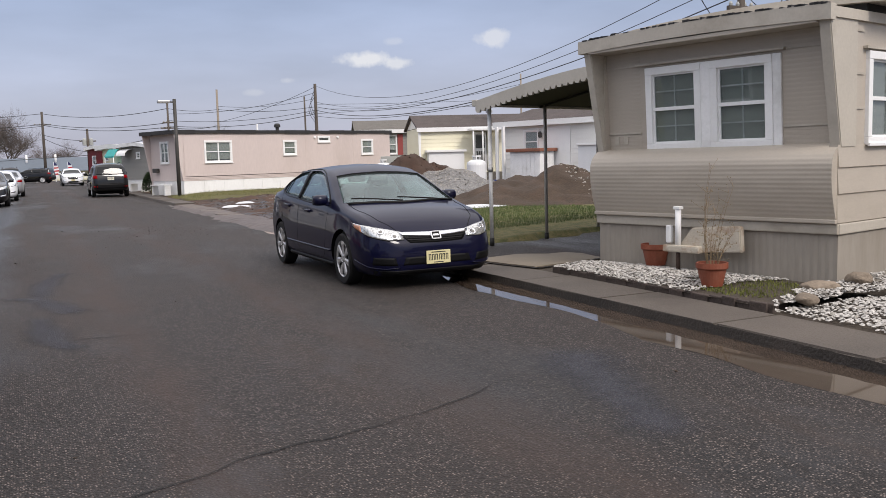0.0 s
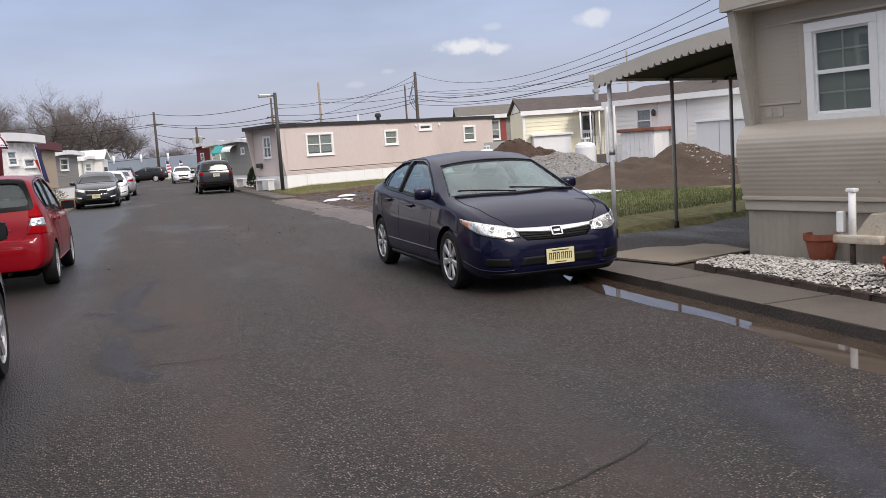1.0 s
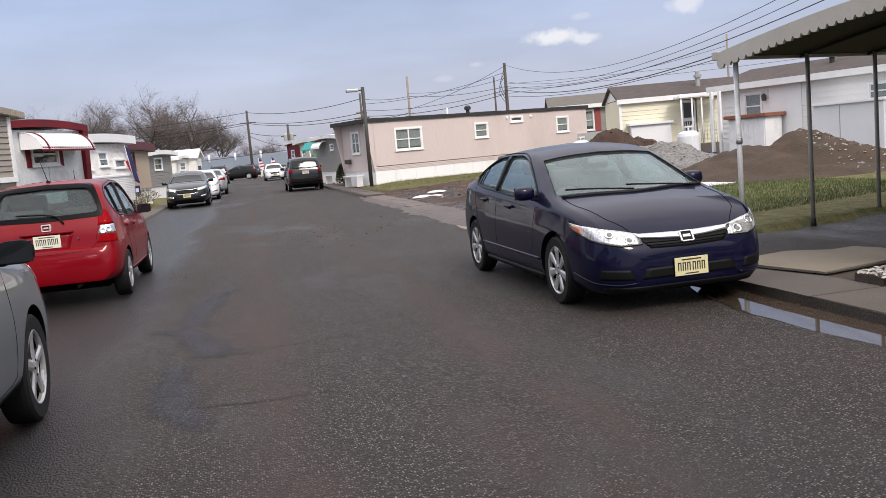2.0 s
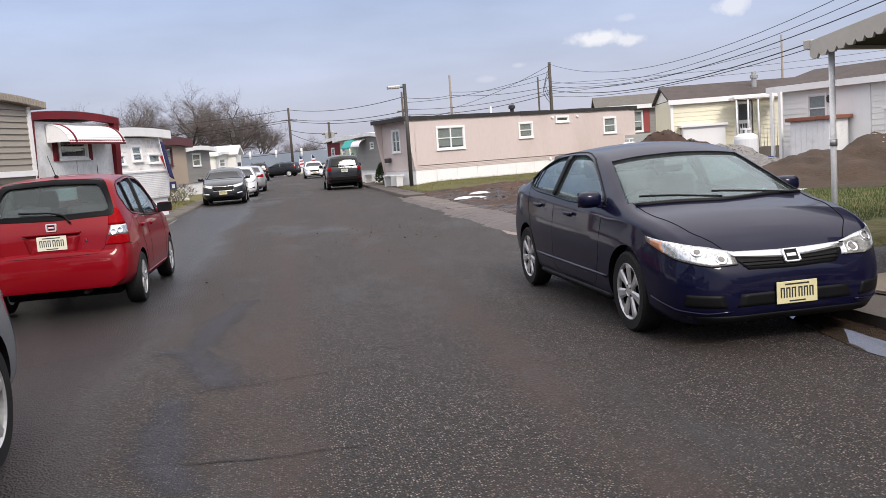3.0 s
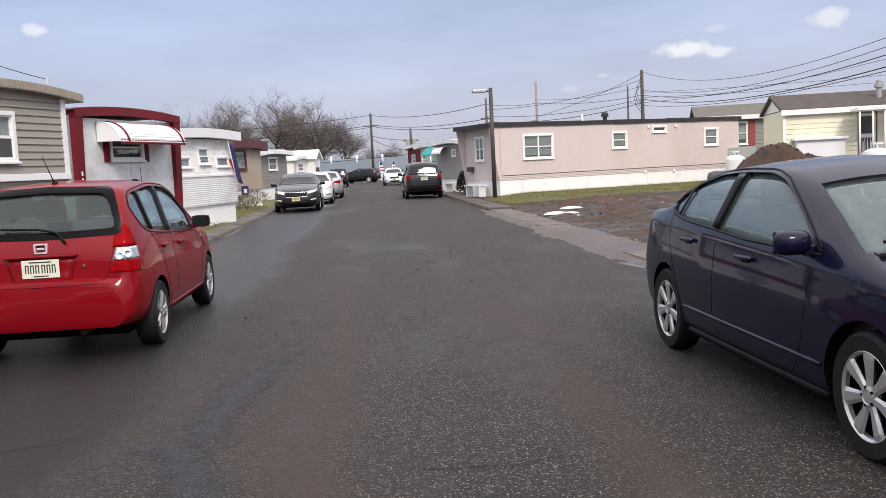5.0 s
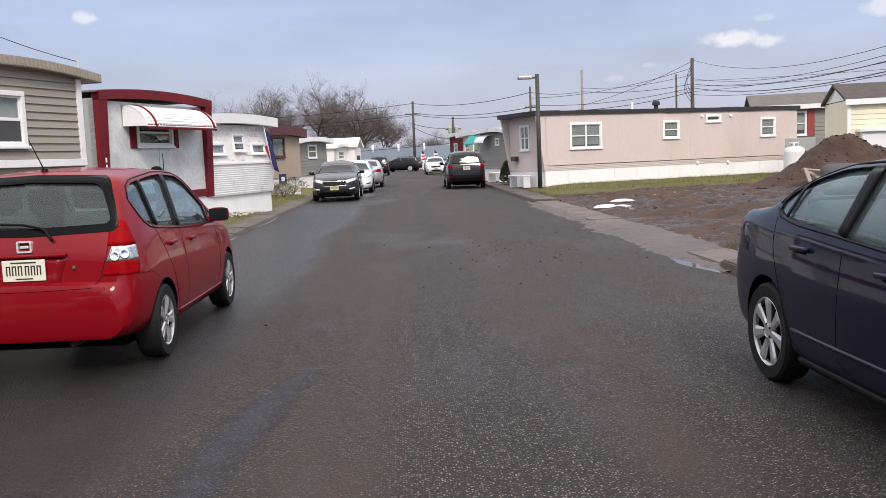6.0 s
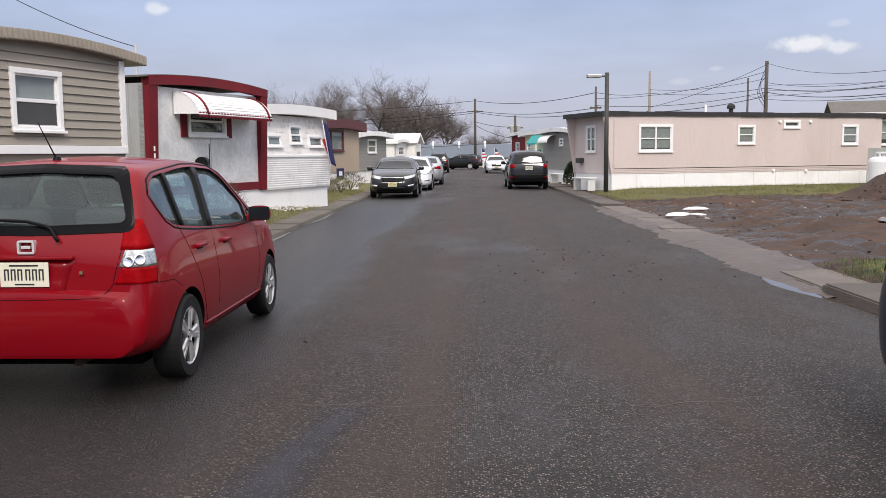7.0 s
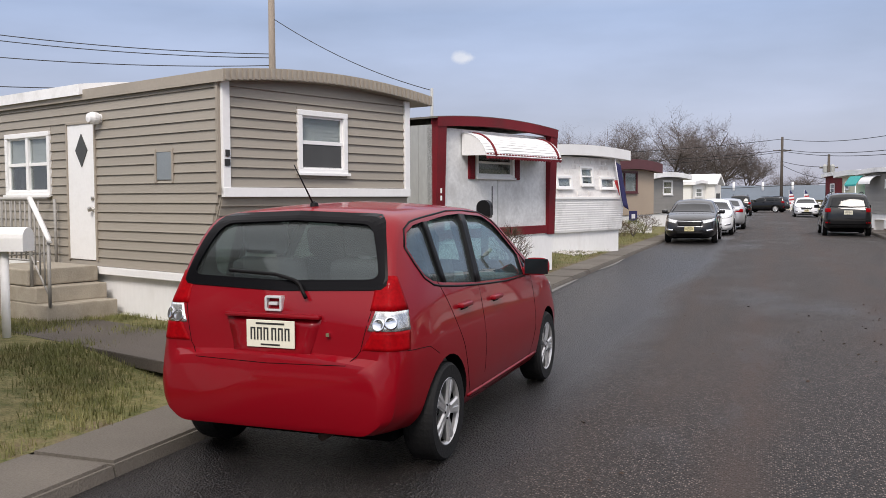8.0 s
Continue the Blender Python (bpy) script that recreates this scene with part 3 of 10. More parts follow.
def plank_mesh(length, height, mat):
    key = (round(length, 3), round(height, 3), mat.name)
    if key not in _plank_cache:
        t0, t1 = 0.024, 0.004
        v = [(0, -t0, 0), (length, -t0, 0), (length, -t0 * 0.85, height * 0.12), (length, -t1, height), (0, -t1, height), (0, -t0 * 0.85, height * 0.12),
             (0, 0.002, 0), (length, 0.002, 0), (length, 0.002, height), (0, 0.002, height)]
        f = [(0, 1, 2, 5), (5, 2, 3, 4), (1, 0, 6, 7), (4, 3, 8, 9), (0, 5, 4, 9, 6), (1, 7, 8, 3, 2)]
        me = bpy.data.meshes.new("siding_plank")
        me.from_pydata(v, [], f)
        me.materials.append(mat)
        _plank_cache[key] = me
    return _plank_cache[key]


def siding(parent, m, w, z0, z1, exposure, openings, mat, x_start=0.0, ends=None):
    """Lap siding, one object a plank, cut round the openings. ends(z): shortens the run at height z."""
    z = z0
    while z < z1 - 0.02:
        za, zb = z, min(z + exposure, z1)
        xa, xb = (x_start, w) if ends is None else ends((za + zb) / 2)
        cuts = sorted([o for o in openings if o[2] < zb - 0.004 and o[3] > za + 0.004])
        pieces, x = [], xa
        for o in cuts:
            if o[0] > x:
                pieces.append((x, min(o[0], xb), za, zb))
            if o[2] > za + 0.02:
                pieces.append((max(o[0], xa), min(o[1], xb), za, o[2]))
            if o[3] < zb - 0.02:
                pieces.append((max(o[0], xa), min(o[1], xb), o[3], zb))
            x = max(x, o[1])
        if x < xb:
            pieces.append((x, xb, za, zb))
        for a, c, d, e in pieces:
            if c - a > 0.02:
                ob = new("siding_plank", plank_mesh(c - a, e - d, mat))
                ob.parent = parent
                ob.matrix_parent_inverse = Matrix.Identity(4)
                ob.matrix_basis = m @ Matrix.Translation((a, 0, d))
        z += exposure


def window(parent, m, x0, x1, z0, z1, trim=0.07, sashes=1, double_hung=True, frame_mat=None, blind=None, blind_drop=1.0, muntins=False, depth=0.1):
    """A window in the wall plane m (x along, z up, -y out): frame, sill, sash rails, panes, what hangs behind."""
    fm = frame_mat or M_white
    w = new("window")
    w.empty_display_size = 0.1
    w.parent, w.matrix_basis = parent, m
    bm = bmesh.new()
    add_box(bm, x0, x1, -0.045, 0.03, z1 - trim, z1, 0.006)
    add_box(bm, x0, x1, -0.045, 0.03, z0, z0 + trim, 0.006)
    add_box(bm, x0, x0 + trim, -0.043, 0.03, z0 + trim, z1 - trim, 0.006)
    add_box(bm, x1 - trim, x1, -0.043, 0.03, z0 + trim, z1 - trim, 0.006)
    part("frame", bm, fm, w)
    box("sill", x0 - 0.02, x1 + 0.02, -0.07, -0.044, z0 - 0.012, z0 + 0.02, fm, w, 0.005)
    iw = (x1 - x0 - 2 * trim) / sashes
    for s in range(sashes):
        a = x0 + trim + s * iw
        c = a + iw
        bm = bmesh.new()
        if s:
            add_box(bm, a - 0.03, a + 0.03, -0.035, 0.02, z0 + trim, z1 - trim, 0.004)
        if double_hung:
            zm = (z0 + z1) / 2
            add_box(bm, a, c, -0.02, 0.018, zm - 0.02, zm + 0.02, 0.004)
        r = 0.022
        add_box(bm, a, c, -0.012, 0.016, z0 + trim, z0 + trim + r, 0.003)
        add_box(bm, a, c, -0.012, 0.016, z1 - trim - r, z1 - trim, 0.003)
        add_box(bm, a, a + r, -0.012, 0.016, z0 + trim + r, z1 - trim - r, 0.003)
        add_box(bm, c - r, c, -0.012, 0.016, z0 + trim + r, z1 - trim - r, 0.003)
        if muntins:
            add_box(bm, (a + c) / 2 - 0.008, (a + c) / 2 + 0.008, 0.006, 0.014, z0 + trim + r, z1 - trim - r)
            for k in (0.25, 0.75):
                zz = z0 + trim + (z1 - z0 - 2 * trim) * k
                add_box(bm, a + r, c - r, 0.005, 0.015, zz - 0.008, zz + 0.008)
        part("sash", bm, fm, w)
        pane = box("pane", a + 0.005, c - 0.005, 0.0, 0.004, z0 + trim + 0.005, z1 - trim - 0.005, M_pane, w)
        pane.visible_shadow = False
        if blind is not None:
            zb = z1 - trim - (z1 - z0 - 2 * trim) * blind_drop
            bm = bmesh.new()
            nsl = 14
            for k in range(nsl):
                za = zb + (z1 - trim - zb) * k / nsl
                zc = zb + (z1 - trim - zb) * (k + 1) / nsl
                add_box(bm, a, c, 0.03 + 0.004 * (k % 2), 0.04 + 0.004 * (k % 2), za, zc)
            part("blind", bm, blind, w)
    # added dark panel paints the shade of the room behind the glass
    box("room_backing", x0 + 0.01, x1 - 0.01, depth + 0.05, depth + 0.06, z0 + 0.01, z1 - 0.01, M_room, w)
    return w


def along(line, n):
    """n points evenly along a polyline."""
    p = [np.array(q, float) for q in line]
    s = np.concatenate([[0], np.cumsum([np.linalg.norm(c - a) for a, c in zip(p, p[1:])])])
    out = []
    for v in np.linspace(0, s[-1], n):
        i = min(int(np.searchsorted(s, v, "right")) - 1, len(p) - 2)
        t = (v - s[i]) / max(1e-9, s[i + 1] - s[i])
        out.append(p[i] + (p[i + 1] - p[i]) * t)
    return out


def bars(parent, m, spec, mat):
    """Unreadable figures as plain raised bars: (x0, x1, z0, z1)."""
    for a, c, d, e in spec:
        ob = box("figure_bar", a, c, -0.01, 0.002, d, e, mat, parent)
        ob.matrix_basis = m


def frame_matrix(origin, xdir, z=0.0):
    """Local x along xdir on the plan, y to its left, z up."""
    x = Vector((xdir[0], xdir[1], 0)).normalized()
    y = Vector((-x.y, x.x, 0))
    return Matrix(((x.x, y.x, 0, origin[0]), (x.y, y.y, 0, origin[1]), (0, 0, 1, z), (0, 0, 0, 1)))


def side_right(w):
    """Plane of a home's end at x=w, seen from +x: local x runs back."""
    return Matrix(((0, -1, 0, w), (1, 0, 0, 0), (0, 0, 1, 0), (0, 0, 0, 1)))


def side_left(back):
    """Plane of a home's side at x=0, seen from -x: local x runs from the back to the front."""
    return Matrix(((0, 1, 0, 0), (-1, 0, 0, back), (0, 0, 1, 0), (0, 0, 0, 1)))


# ---------------------------------------------------------------- ground, road, kerbs, lots
def left_kerb(y):
    return -3.68 + 0.009 * y + 0.00014 * max(0.0, y - 30) ** 2


def right_kerb(y):
    return 3.85 + 0.0045 * y + 0.0001 * max(0.0, y - 35) ** 2


def rough(x, y, s=1.0, seed=0.0):
    return noise.noise(Vector((x * s + seed, y * s - seed, seed * 0.37)))


def strip(name, fx0, fx1, ys, nx, fz, mat, cover=None, kind="structure", label="", category=""):
    """A ground sheet between two lines along y."""
    verts, faces, cov = [], [], []
    for y in ys:
        a, c = fx0(y), fx1(y)
        for i in range(nx + 1):
            x = a + (c - a) * i / nx
            verts.append((x, y, fz(x, y)))
            if cover:
                cov.append(cover(x, y))
    k = nx + 1
    for j in range(len(ys) - 1):
        for i in range(nx):
            faces.append((j * k + i, j * k + i + 1, (j + 1) * k + i + 1, (j + 1) * k + i))
    ob = mesh_object(name, verts, faces, mat, smooth=True)
    if cover:
        at = ob.data.attributes.new("cover", "FLOAT", "POINT")
        at.data.foreach_set("value", cov)
    return tagged(ob, label, category, kind=kind)


def steps_of(a, c, d):
    n = max(1, round((c - a) / d))
    return [a + (c - a) * i / n for i in range(n + 1)]


GROUND = strip("ground", lambda y: -1500, lambda y: 1500, steps_of(-1500, 1500, 300), 10, lambda x, y: -0.06, M_lawn, lambda x, y: 0.35, label="flat grassy ground reaching the horizon", category="ground")
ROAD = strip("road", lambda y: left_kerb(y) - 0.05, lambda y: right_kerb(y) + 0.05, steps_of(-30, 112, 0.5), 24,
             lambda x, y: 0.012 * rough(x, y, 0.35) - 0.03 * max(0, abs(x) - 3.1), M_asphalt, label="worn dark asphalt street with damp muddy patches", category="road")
strip("cross_road", lambda y: -40, lambda y: 40, steps_of(112, 120, 2), 20, lambda x, y: -0.012, M_asphalt, label="asphalt cross street at the far end", category="road")


def left_z(x, y):
    d = left_kerb(y) - 0.62 - x
    return 0.068 + 0.195 * min(1.0, max(0.0, d / 1.6)) + 0.02 * rough(x, y, 0.9) * min(1, d * 2)


def left_cover(x, y):
    c = 0.18 + 0.25 * rough(x, y, 0.6, 3)
    d = left_kerb(y) - 0.62 - x
    if d < 0.15:
        c += 0.25
    return c


strip("lawn_left", lambda y: -45, lambda y: left_kerb(y) - 0.60, steps_of(-30, 110, 0.5), 90, lambda x, y: left_z(x, y), M_lawn, left_cover, label="patchy winter lawn along the homes", category="lawn")


def pile(x, y, cx, cy, rx, ry, h, seed):
    d = math.hypot((x - cx) / rx, (y - cy) / ry)
    k = max(0.0, 1 - d)
    return h * (k ** 0.85) * (1 + 0.35 * rough(x, y, 0.9, seed)) if k else 0.0


def right_z(x, y):
    d = x - right_kerb(y) - 0.6
    mud = mud_amount(x, y)
    z = 0.066 + 0.13 * min(1.0, max(0.0, (d - 0.12) / 1.8)) - (0.06 if d < 0.05 else 0.0)
    z += mud * (0.10 * rough(x, y, 0.8, 2) + 0.11 * rough(x, y, 2.0, 5) + 0.09 * rough(x, y, 4.5, 8)) * min(1, max(0, d))
    z -= mud * 0.07 * min(1, max(0, d))
    z += mud * 0.12 * noise.noise(Vector((x * 0.45, y * 2.2, 3.3))) * min(1, max(0, d))
    u, v = 0.974 * (x - 4.36) + 0.225 * (y - 9.05), -0.225 * (x - 4.36) + 0.974 * (y - 9.05)
    if -0.5 < u < 9.6 and v < 2.55:
        z = min(z, 0.03)
    return z + 0.012 * rough(x, y, 1.5)


def mud_amount(x, y):
    y0, y1 = 18.8 + 1.0 * rough(x, 1.0, 0.5, 4) + 0.22 * max(0, x - 6), 35.5 + 1.4 * rough(x, 5.0, 0.4, 7) + 0.3 * (x - 5)
    return max(0.0, min(1.0, (y - y0) / 1.0)) * max(0.0, min(1.0, (y1 - y) / 1.5))


def right_cover(x, y):
    m = mud_amount(x, y)
    c = 0.08 + 0.9 * m
    if y > 34:
        c = max(c, 0.28 + 0.2 * rough(x, y, 0.5, 2))
    if x - right_kerb(y) < 1.0 and y > 18:
        c = max(c, 0.6)
    return c


strip("lot_right", lambda y: right_kerb(y) + 0.58, lambda y: 26, steps_of(11.5, 62, 0.22), 110, right_z, M_lot, right_cover, label="vacant lot of churned wet mud and turf", category="ground")
strip("lot_right_far", lambda y: 26.0, lambda y: 60, steps_of(-30, 62, 2), 10, lambda x, y: 0.2, M_lot, lambda x, y: 0.3, label="rough grass behind the homes", category="ground")
strip("lot_right_near", lambda y: right_kerb(y) + 0.60, lambda y: 26, steps_of(-30, 11.5, 0.5), 30, lambda x, y: 0.06, M_soil, label="dark garden soil round the beige home", category="ground")

# kerb walks, slab by slab
WALK_R = thing("pavement_right", pose(0, 0, 0), "narrow worn concrete kerb walk with a dark edge", "pavement", kind="structure")
WALK_L = thing("pavement_left", pose(0, 0, 0), "narrow pale concrete kerb walk along the lawns", "pavement", kind="structure")


def kerb_slab(parent, y0, y1, fx, sgn, top, mat, wide=0.62):
    xa, xb, xc, xd = fx(y0), fx(y1), fx(y1) + sgn * wide, fx(y0) + sgn * wide
    bm = bmesh.new()
    lo, hi = [], []
    t = top + random.uniform(-0.008, 0.008)
    g = 0.008
    for x, y in ((xa, y0 + g), (xb, y1 - g), (xc, y1 - g), (xd, y0 + g)):
        lo.append(bm.verts.new((x - (sgn * 0.03 if x in (xa, xb) else 0), y, -0.1)))
        hi.append(bm.verts.new((x + (sgn * 0.015 if x in (xa, xb) else 0), y, t)))
    for i in range(4):
        bm.faces.new((lo[i], lo[(i + 1) % 4], hi[(i + 1) % 4], hi[i]))
    bm.faces.new(hi)
    bmesh.ops.recalc_face_normals(bm, faces=bm.faces)
    bmesh.ops.bevel(bm, geom=[e for e in bm.edges if all(v.co.z > 0 for v in e.verts)], offset=0.018, segments=2, affect="EDGES")
    part("slab", bm, mat, parent)


y = -12.0
while y < 100:
    L = 1.55 + random.uniform(-0.1, 0.1)
    muddy = 17.5 < y < 33
    kerb_slab(WALK_R, y, y + L, right_kerb, 1, 0.03 if muddy else 0.075, M_walk_mud if muddy else M_walk_wet, 0.74)
    kerb_slab(WALK_L, y, y + L, left_kerb, -1, 0.068, M_walk)
    y += L

# gutter puddle and silt along the kerb
def puddle(name, y0, y1, width, seed, label, fx=right_kerb, sgn=-1, mat=None, z=0.012, n=90, level=-0.006):
    verts, faces = [], []
    for i in range(n + 1):
        t = i / n
        yy = y0 + (y1 - y0) * t
        wd = width * (0.35 + 0.65 * math.sin(math.pi * min(1, max(0, t))) ** 0.6) * (0.8 + 0.45 * rough(yy, 0, 0.5, seed) + 0.10 * rough(yy, 4, 1.6, seed))
        if i in (0, n):
            wd = 0.03
        for j in range(5):
            x = fx(yy) + sgn * wd * j / 4
            verts.append((x, yy, z + 0.012 * rough(x, yy, 0.35) - 0.03 * max(0, abs(x) - 3.1) if mat else level))
    for i in range(n):
        for j in range(4):
            a = 5 * i + j
            faces.append((a, a + 1, a + 6, a + 5))
    return tagged(mesh_object(name, verts, faces, mat or M_water), label, "puddle", kind="structure")


puddle("puddle", 0.6, 9.9, 0.85, 2.0, "shallow brown puddle lying in the gutter")
puddle("puddle", 14.4, 19.6, 0.5, 6.0, "long wet streak of water beside the kerb", level=-0.021)
puddle("silt", 19.0, 26.0, 0.2, 9.0, "tan silt washed along the gutter", mat=M_silt, z=0.009, n=160)
puddle("silt", 27.0, 35.0, 0.22, 19.0, "tan silt washed along the gutter", mat=M_silt, z=0.009, n=160)

M_salt = material("dried road salt", (0.17, 0.165, 0.16), 0.85, vary=0.3, scale=4, fine=40, bump=0.3, stain=(0.08, 0.075, 0.07), stain_amount=0.9)
puddle("salt_residue", 21.5, 25.8, 0.13, 29.0, "white salt residue dried along the gutter", fx=left_kerb, sgn=1, mat=M_salt, z=0.006, n=160)
puddle("salt_residue", 28.0, 31.5, 0.1, 33.0, "white salt residue dried along the gutter", fx=left_kerb, sgn=1, mat=M_salt, z=0.006, n=160)

# mud washed over the kerb walk beside the vacant lot
def spill_z(x, y):
    t = min(1.0, max(0.0, (x - (right_kerb(y) - 0.42)) / 0.45))
    ends = min(1.0, max(0.0, (y - 17.4) / 2.0), max(0.0, (33.6 - y) / 2.0))
    return -0.034 + 0.07 * t * t * (3 - 2 * t) + 0.026 * rough(x, y, 0.9, 4) + 0.02 * rough(x, y, 3, 9) + 0.012 * rough(x, y, 9, 2) - 0.04 * (1 - ends)


strip("mud_spill", lambda y: right_kerb(y) - 0.44 + 0.2 * rough(0, y, 0.6, 3), lambda y: right_kerb(y) + 0.80, steps_of(17.4, 33.6, 0.06), 24, spill_z, M_spill, label="wet mud washed over the kerb walk", category="mud")
# rain water standing in the ruts of the lot
strip("lot_water", lambda y: right_kerb(y) + 1.5, lambda y: 12.5, [22.0, 34.0], 1, lambda x, y: 0.045, M_water, label="shallow brown water standing in the ruts", category="puddle")

# wet grime on the kerb's face
def kerb_grime(y0, y1, fx, sgn, label):
    verts, faces = [], []
    n = int((y1 - y0) / 0.1)
    for i in range(n + 1):
        yy = y0 + (y1 - y0) * i / n
        top = 0.075 + 0.018 * rough(yy, 2, 0.8, 5) + 0.008 * rough(yy, 1, 5, 2)
        verts += [(fx(yy) + sgn * 0.014, yy, -0.04), (fx(yy) + sgn * 0.004, yy, top)]
    for i in range(n):
        faces.append((2 * i, 2 * i + 1, 2 * i + 3, 2 * i + 2))
    tagged(mesh_object("kerb_grime", verts, faces, M_grime), label, "grime", kind="structure")


kerb_grime(-6, 12, right_kerb, -1, "dark wet grime along the kerb's face")

# driveway beside the beige home
DRV = frame_matrix((4.36, 9.05), (0.974, 0.225))
verts, faces = [], []
for i in range(25):
    for j in range(9):
        x, yy = i * 0.4, j * 0.335
        verts.append(DRV @ Vector((x + 0.25, yy, 0.085 + 0.02 * rough(x, yy, 0.8, 3) + 0.003 * i)))
for i in range(24):
    for j in range(8):
        a = i * 9 + j
        faces.append((a, a + 9, a + 10, a + 1))
tagged(mesh_object("driveway", verts, faces, M_drive, smooth=True), "dark wet asphalt driveway under the carport", "driveway", kind="structure")
box_ob = box("driveway_apron", 0.30, 1.8, 0.05, 1.3, 0.0, 0.094, M_patch, None, 0.004)
box_ob.matrix_world = DRV
tagged(box_ob, "tan concrete apron patch beside the walk", "paving", kind="structure")

# cracks in the asphalt
def crack(y0, x0, x1, slope, seed, width, mat, label):
    n = 70
    verts, faces = [], []
    for i in range(n + 1):
        t = i / n
        x = x0 + (x1 - x0) * t
        yy = y0 + slope * (x - x0) + 0.22 * rough(x, 0, 0.9, seed) + 0.07 * rough(x, 0, 4, seed + 3)
        wd = width * (0.45 + 0.8 * abs(rough(x, 3, 2.5, seed))) * min(1, 6 * t, 6 * (1 - t))
        z = 0.013 * rough(x, yy, 0.35) - 0.03 * max(0, abs(x) - 3.1) + 0.006
        verts += [(x, yy - wd, z), (x, yy + wd, z)]
    for i in range(n):
        faces.append((2 * i, 2 * i + 1, 2 * i + 3, 2 * i + 2))
    tagged(mesh_object("crack", verts, faces, mat), label, "crack", "cracks in the street", kind="structure")


crack(3.45, -2.2, 1.9, 0.31, 1.0, 0.009, M_crack, "thin dark crack running across the asphalt")
crack(13.35, -1.3, 2.3, 0.03, 4.0, 0.0065, M_crack_pale, "pale silted crack running across the asphalt")
crack(9.35, -1.35, 0.0, 0.04, 7.0, 0.008, M_crack, "thin dark crack running across the asphalt")
crack(10.15, 0.05, 1.0, 0.0, 8.0, 0.008, M_crack, "thin dark crack running across the asphalt")
crack(7.95, -1.15, 0.25, -0.1, 11.0, 0.009, M_crack, "thin dark crack running across the asphalt")
crack(10.6, -2.6, -1.7, 0.5, 12.0, 0.007, M_crack, "thin dark crack running across the asphalt")
crack(9.55, -0.2, 0.6, 0.02, 15.0, 0.006, M_crack, "thin dark crack running across the asphalt")
crack(8.05, -1.12, -0.98, 8.0, 18.0, 0.006, M_crack, "thin dark crack running along the asphalt")
crack(9.5, -0.82, -0.7, 6.0, 19.0, 0.006, M_crack, "thin dark crack running along the asphalt")
crack(20.5, -1.0, 2.9, 0.4, 14.0, 0.012, M_crack, "thin dark crack running across the asphalt")

# grey sealed streaks where old cracks were filled
def seal_material():
    m = material("grey crack sealer", (0.058, 0.060, 0.074), 0.75, vary=0.4, scale=5, fine=70, bump=0.6, spec=0.3)
    n, l = m.node_tree.nodes, m.node_tree.links
    at, tc, ns, ad, mr = n.new("ShaderNodeAttribute"), n.new("ShaderNodeTexCoord"), n.new("ShaderNodeTexNoise"), n.new("ShaderNodeMath"), n.new("ShaderNodeMapRange")
    at.attribute_name = "cover"
    ns.inputs["Scale"].default_value, ns.inputs["Detail"].default_value, ns.inputs["Roughness"].default_value = 6.0, 8, 0.75
    l.new(tc.outputs["Object"], ns.inputs["Vector"])
    l.new(at.outputs["Fac"], ad.inputs[0])
    l.new(ns.outputs["Fac"], ad.inputs[1])
    mr.inputs["From Min"].default_value, mr.inputs["From Max"].default_value, mr.inputs["To Max"].default_value = 0.8, 1.4, 0.55
    l.new(ad.outputs[0], mr.inputs["Value"])
    l.new(mr.outputs[0], n["Principled BSDF"].inputs["Alpha"])
    return m


M_seal = seal_material()


def sealed_streak(line, half, seed):
    pts = along(line, 40)
    verts, faces, cov = [], [], []
    for i, p in enumerate(pts):
        d = pts[min(i + 1, 39)] - pts[max(i - 1, 0)]
        d = d / np.linalg.norm(d)
        wd = half * (1 + 0.6 * rough(p[0], p[1], 1.7, seed))
        for j in range(7):
            u = j / 3 - 1
            x, yy = p[0] - d[1] * wd * u, p[1] + d[0] * wd * u
            verts.append((x, yy, 0.012 * rough(x, yy, 0.35) - 0.03 * max(0, abs(x) - 3.1) + 0.007))
            cov.append((1 - abs(u)) ** 0.7 * min(1, 6 * i / 39, 6 * (39 - i) / 39))
    for i in range(39):
        for j in range(6):
            a = 7 * i + j
            faces.append((a, a + 7, a + 8, a + 1))
    ob = mesh_object("sealed_streak", verts, faces, M_seal, smooth=True)
    ob.data.attributes.new("cover", "FLOAT", "POINT").data.foreach_set("value", cov)
    tagged(ob, "blue-grey sealer smeared along an old crack", "road repair", kind="structure")


sealed_streak([(-0.75, 7.2), (-1.0, 7.9), (-1.05, 8.6), (-1.08, 9.5)], 0.26, 1.0)
sealed_streak([(-0.7, 9.2), (-0.85, 9.9), (-1.1, 10.7), (-1.55, 11.0)], 0.24, 2.0)
sealed_streak([(-1.05, 10.5), (-1.0, 11.6), (-0.85, 12.6), (-0.62, 13.6)], 0.24, 3.0)
sealed_streak([(1.75, 3.0), (2.0, 3.7), (2.25, 4.5), (2.65, 5.5)], 0.34, 4.0)


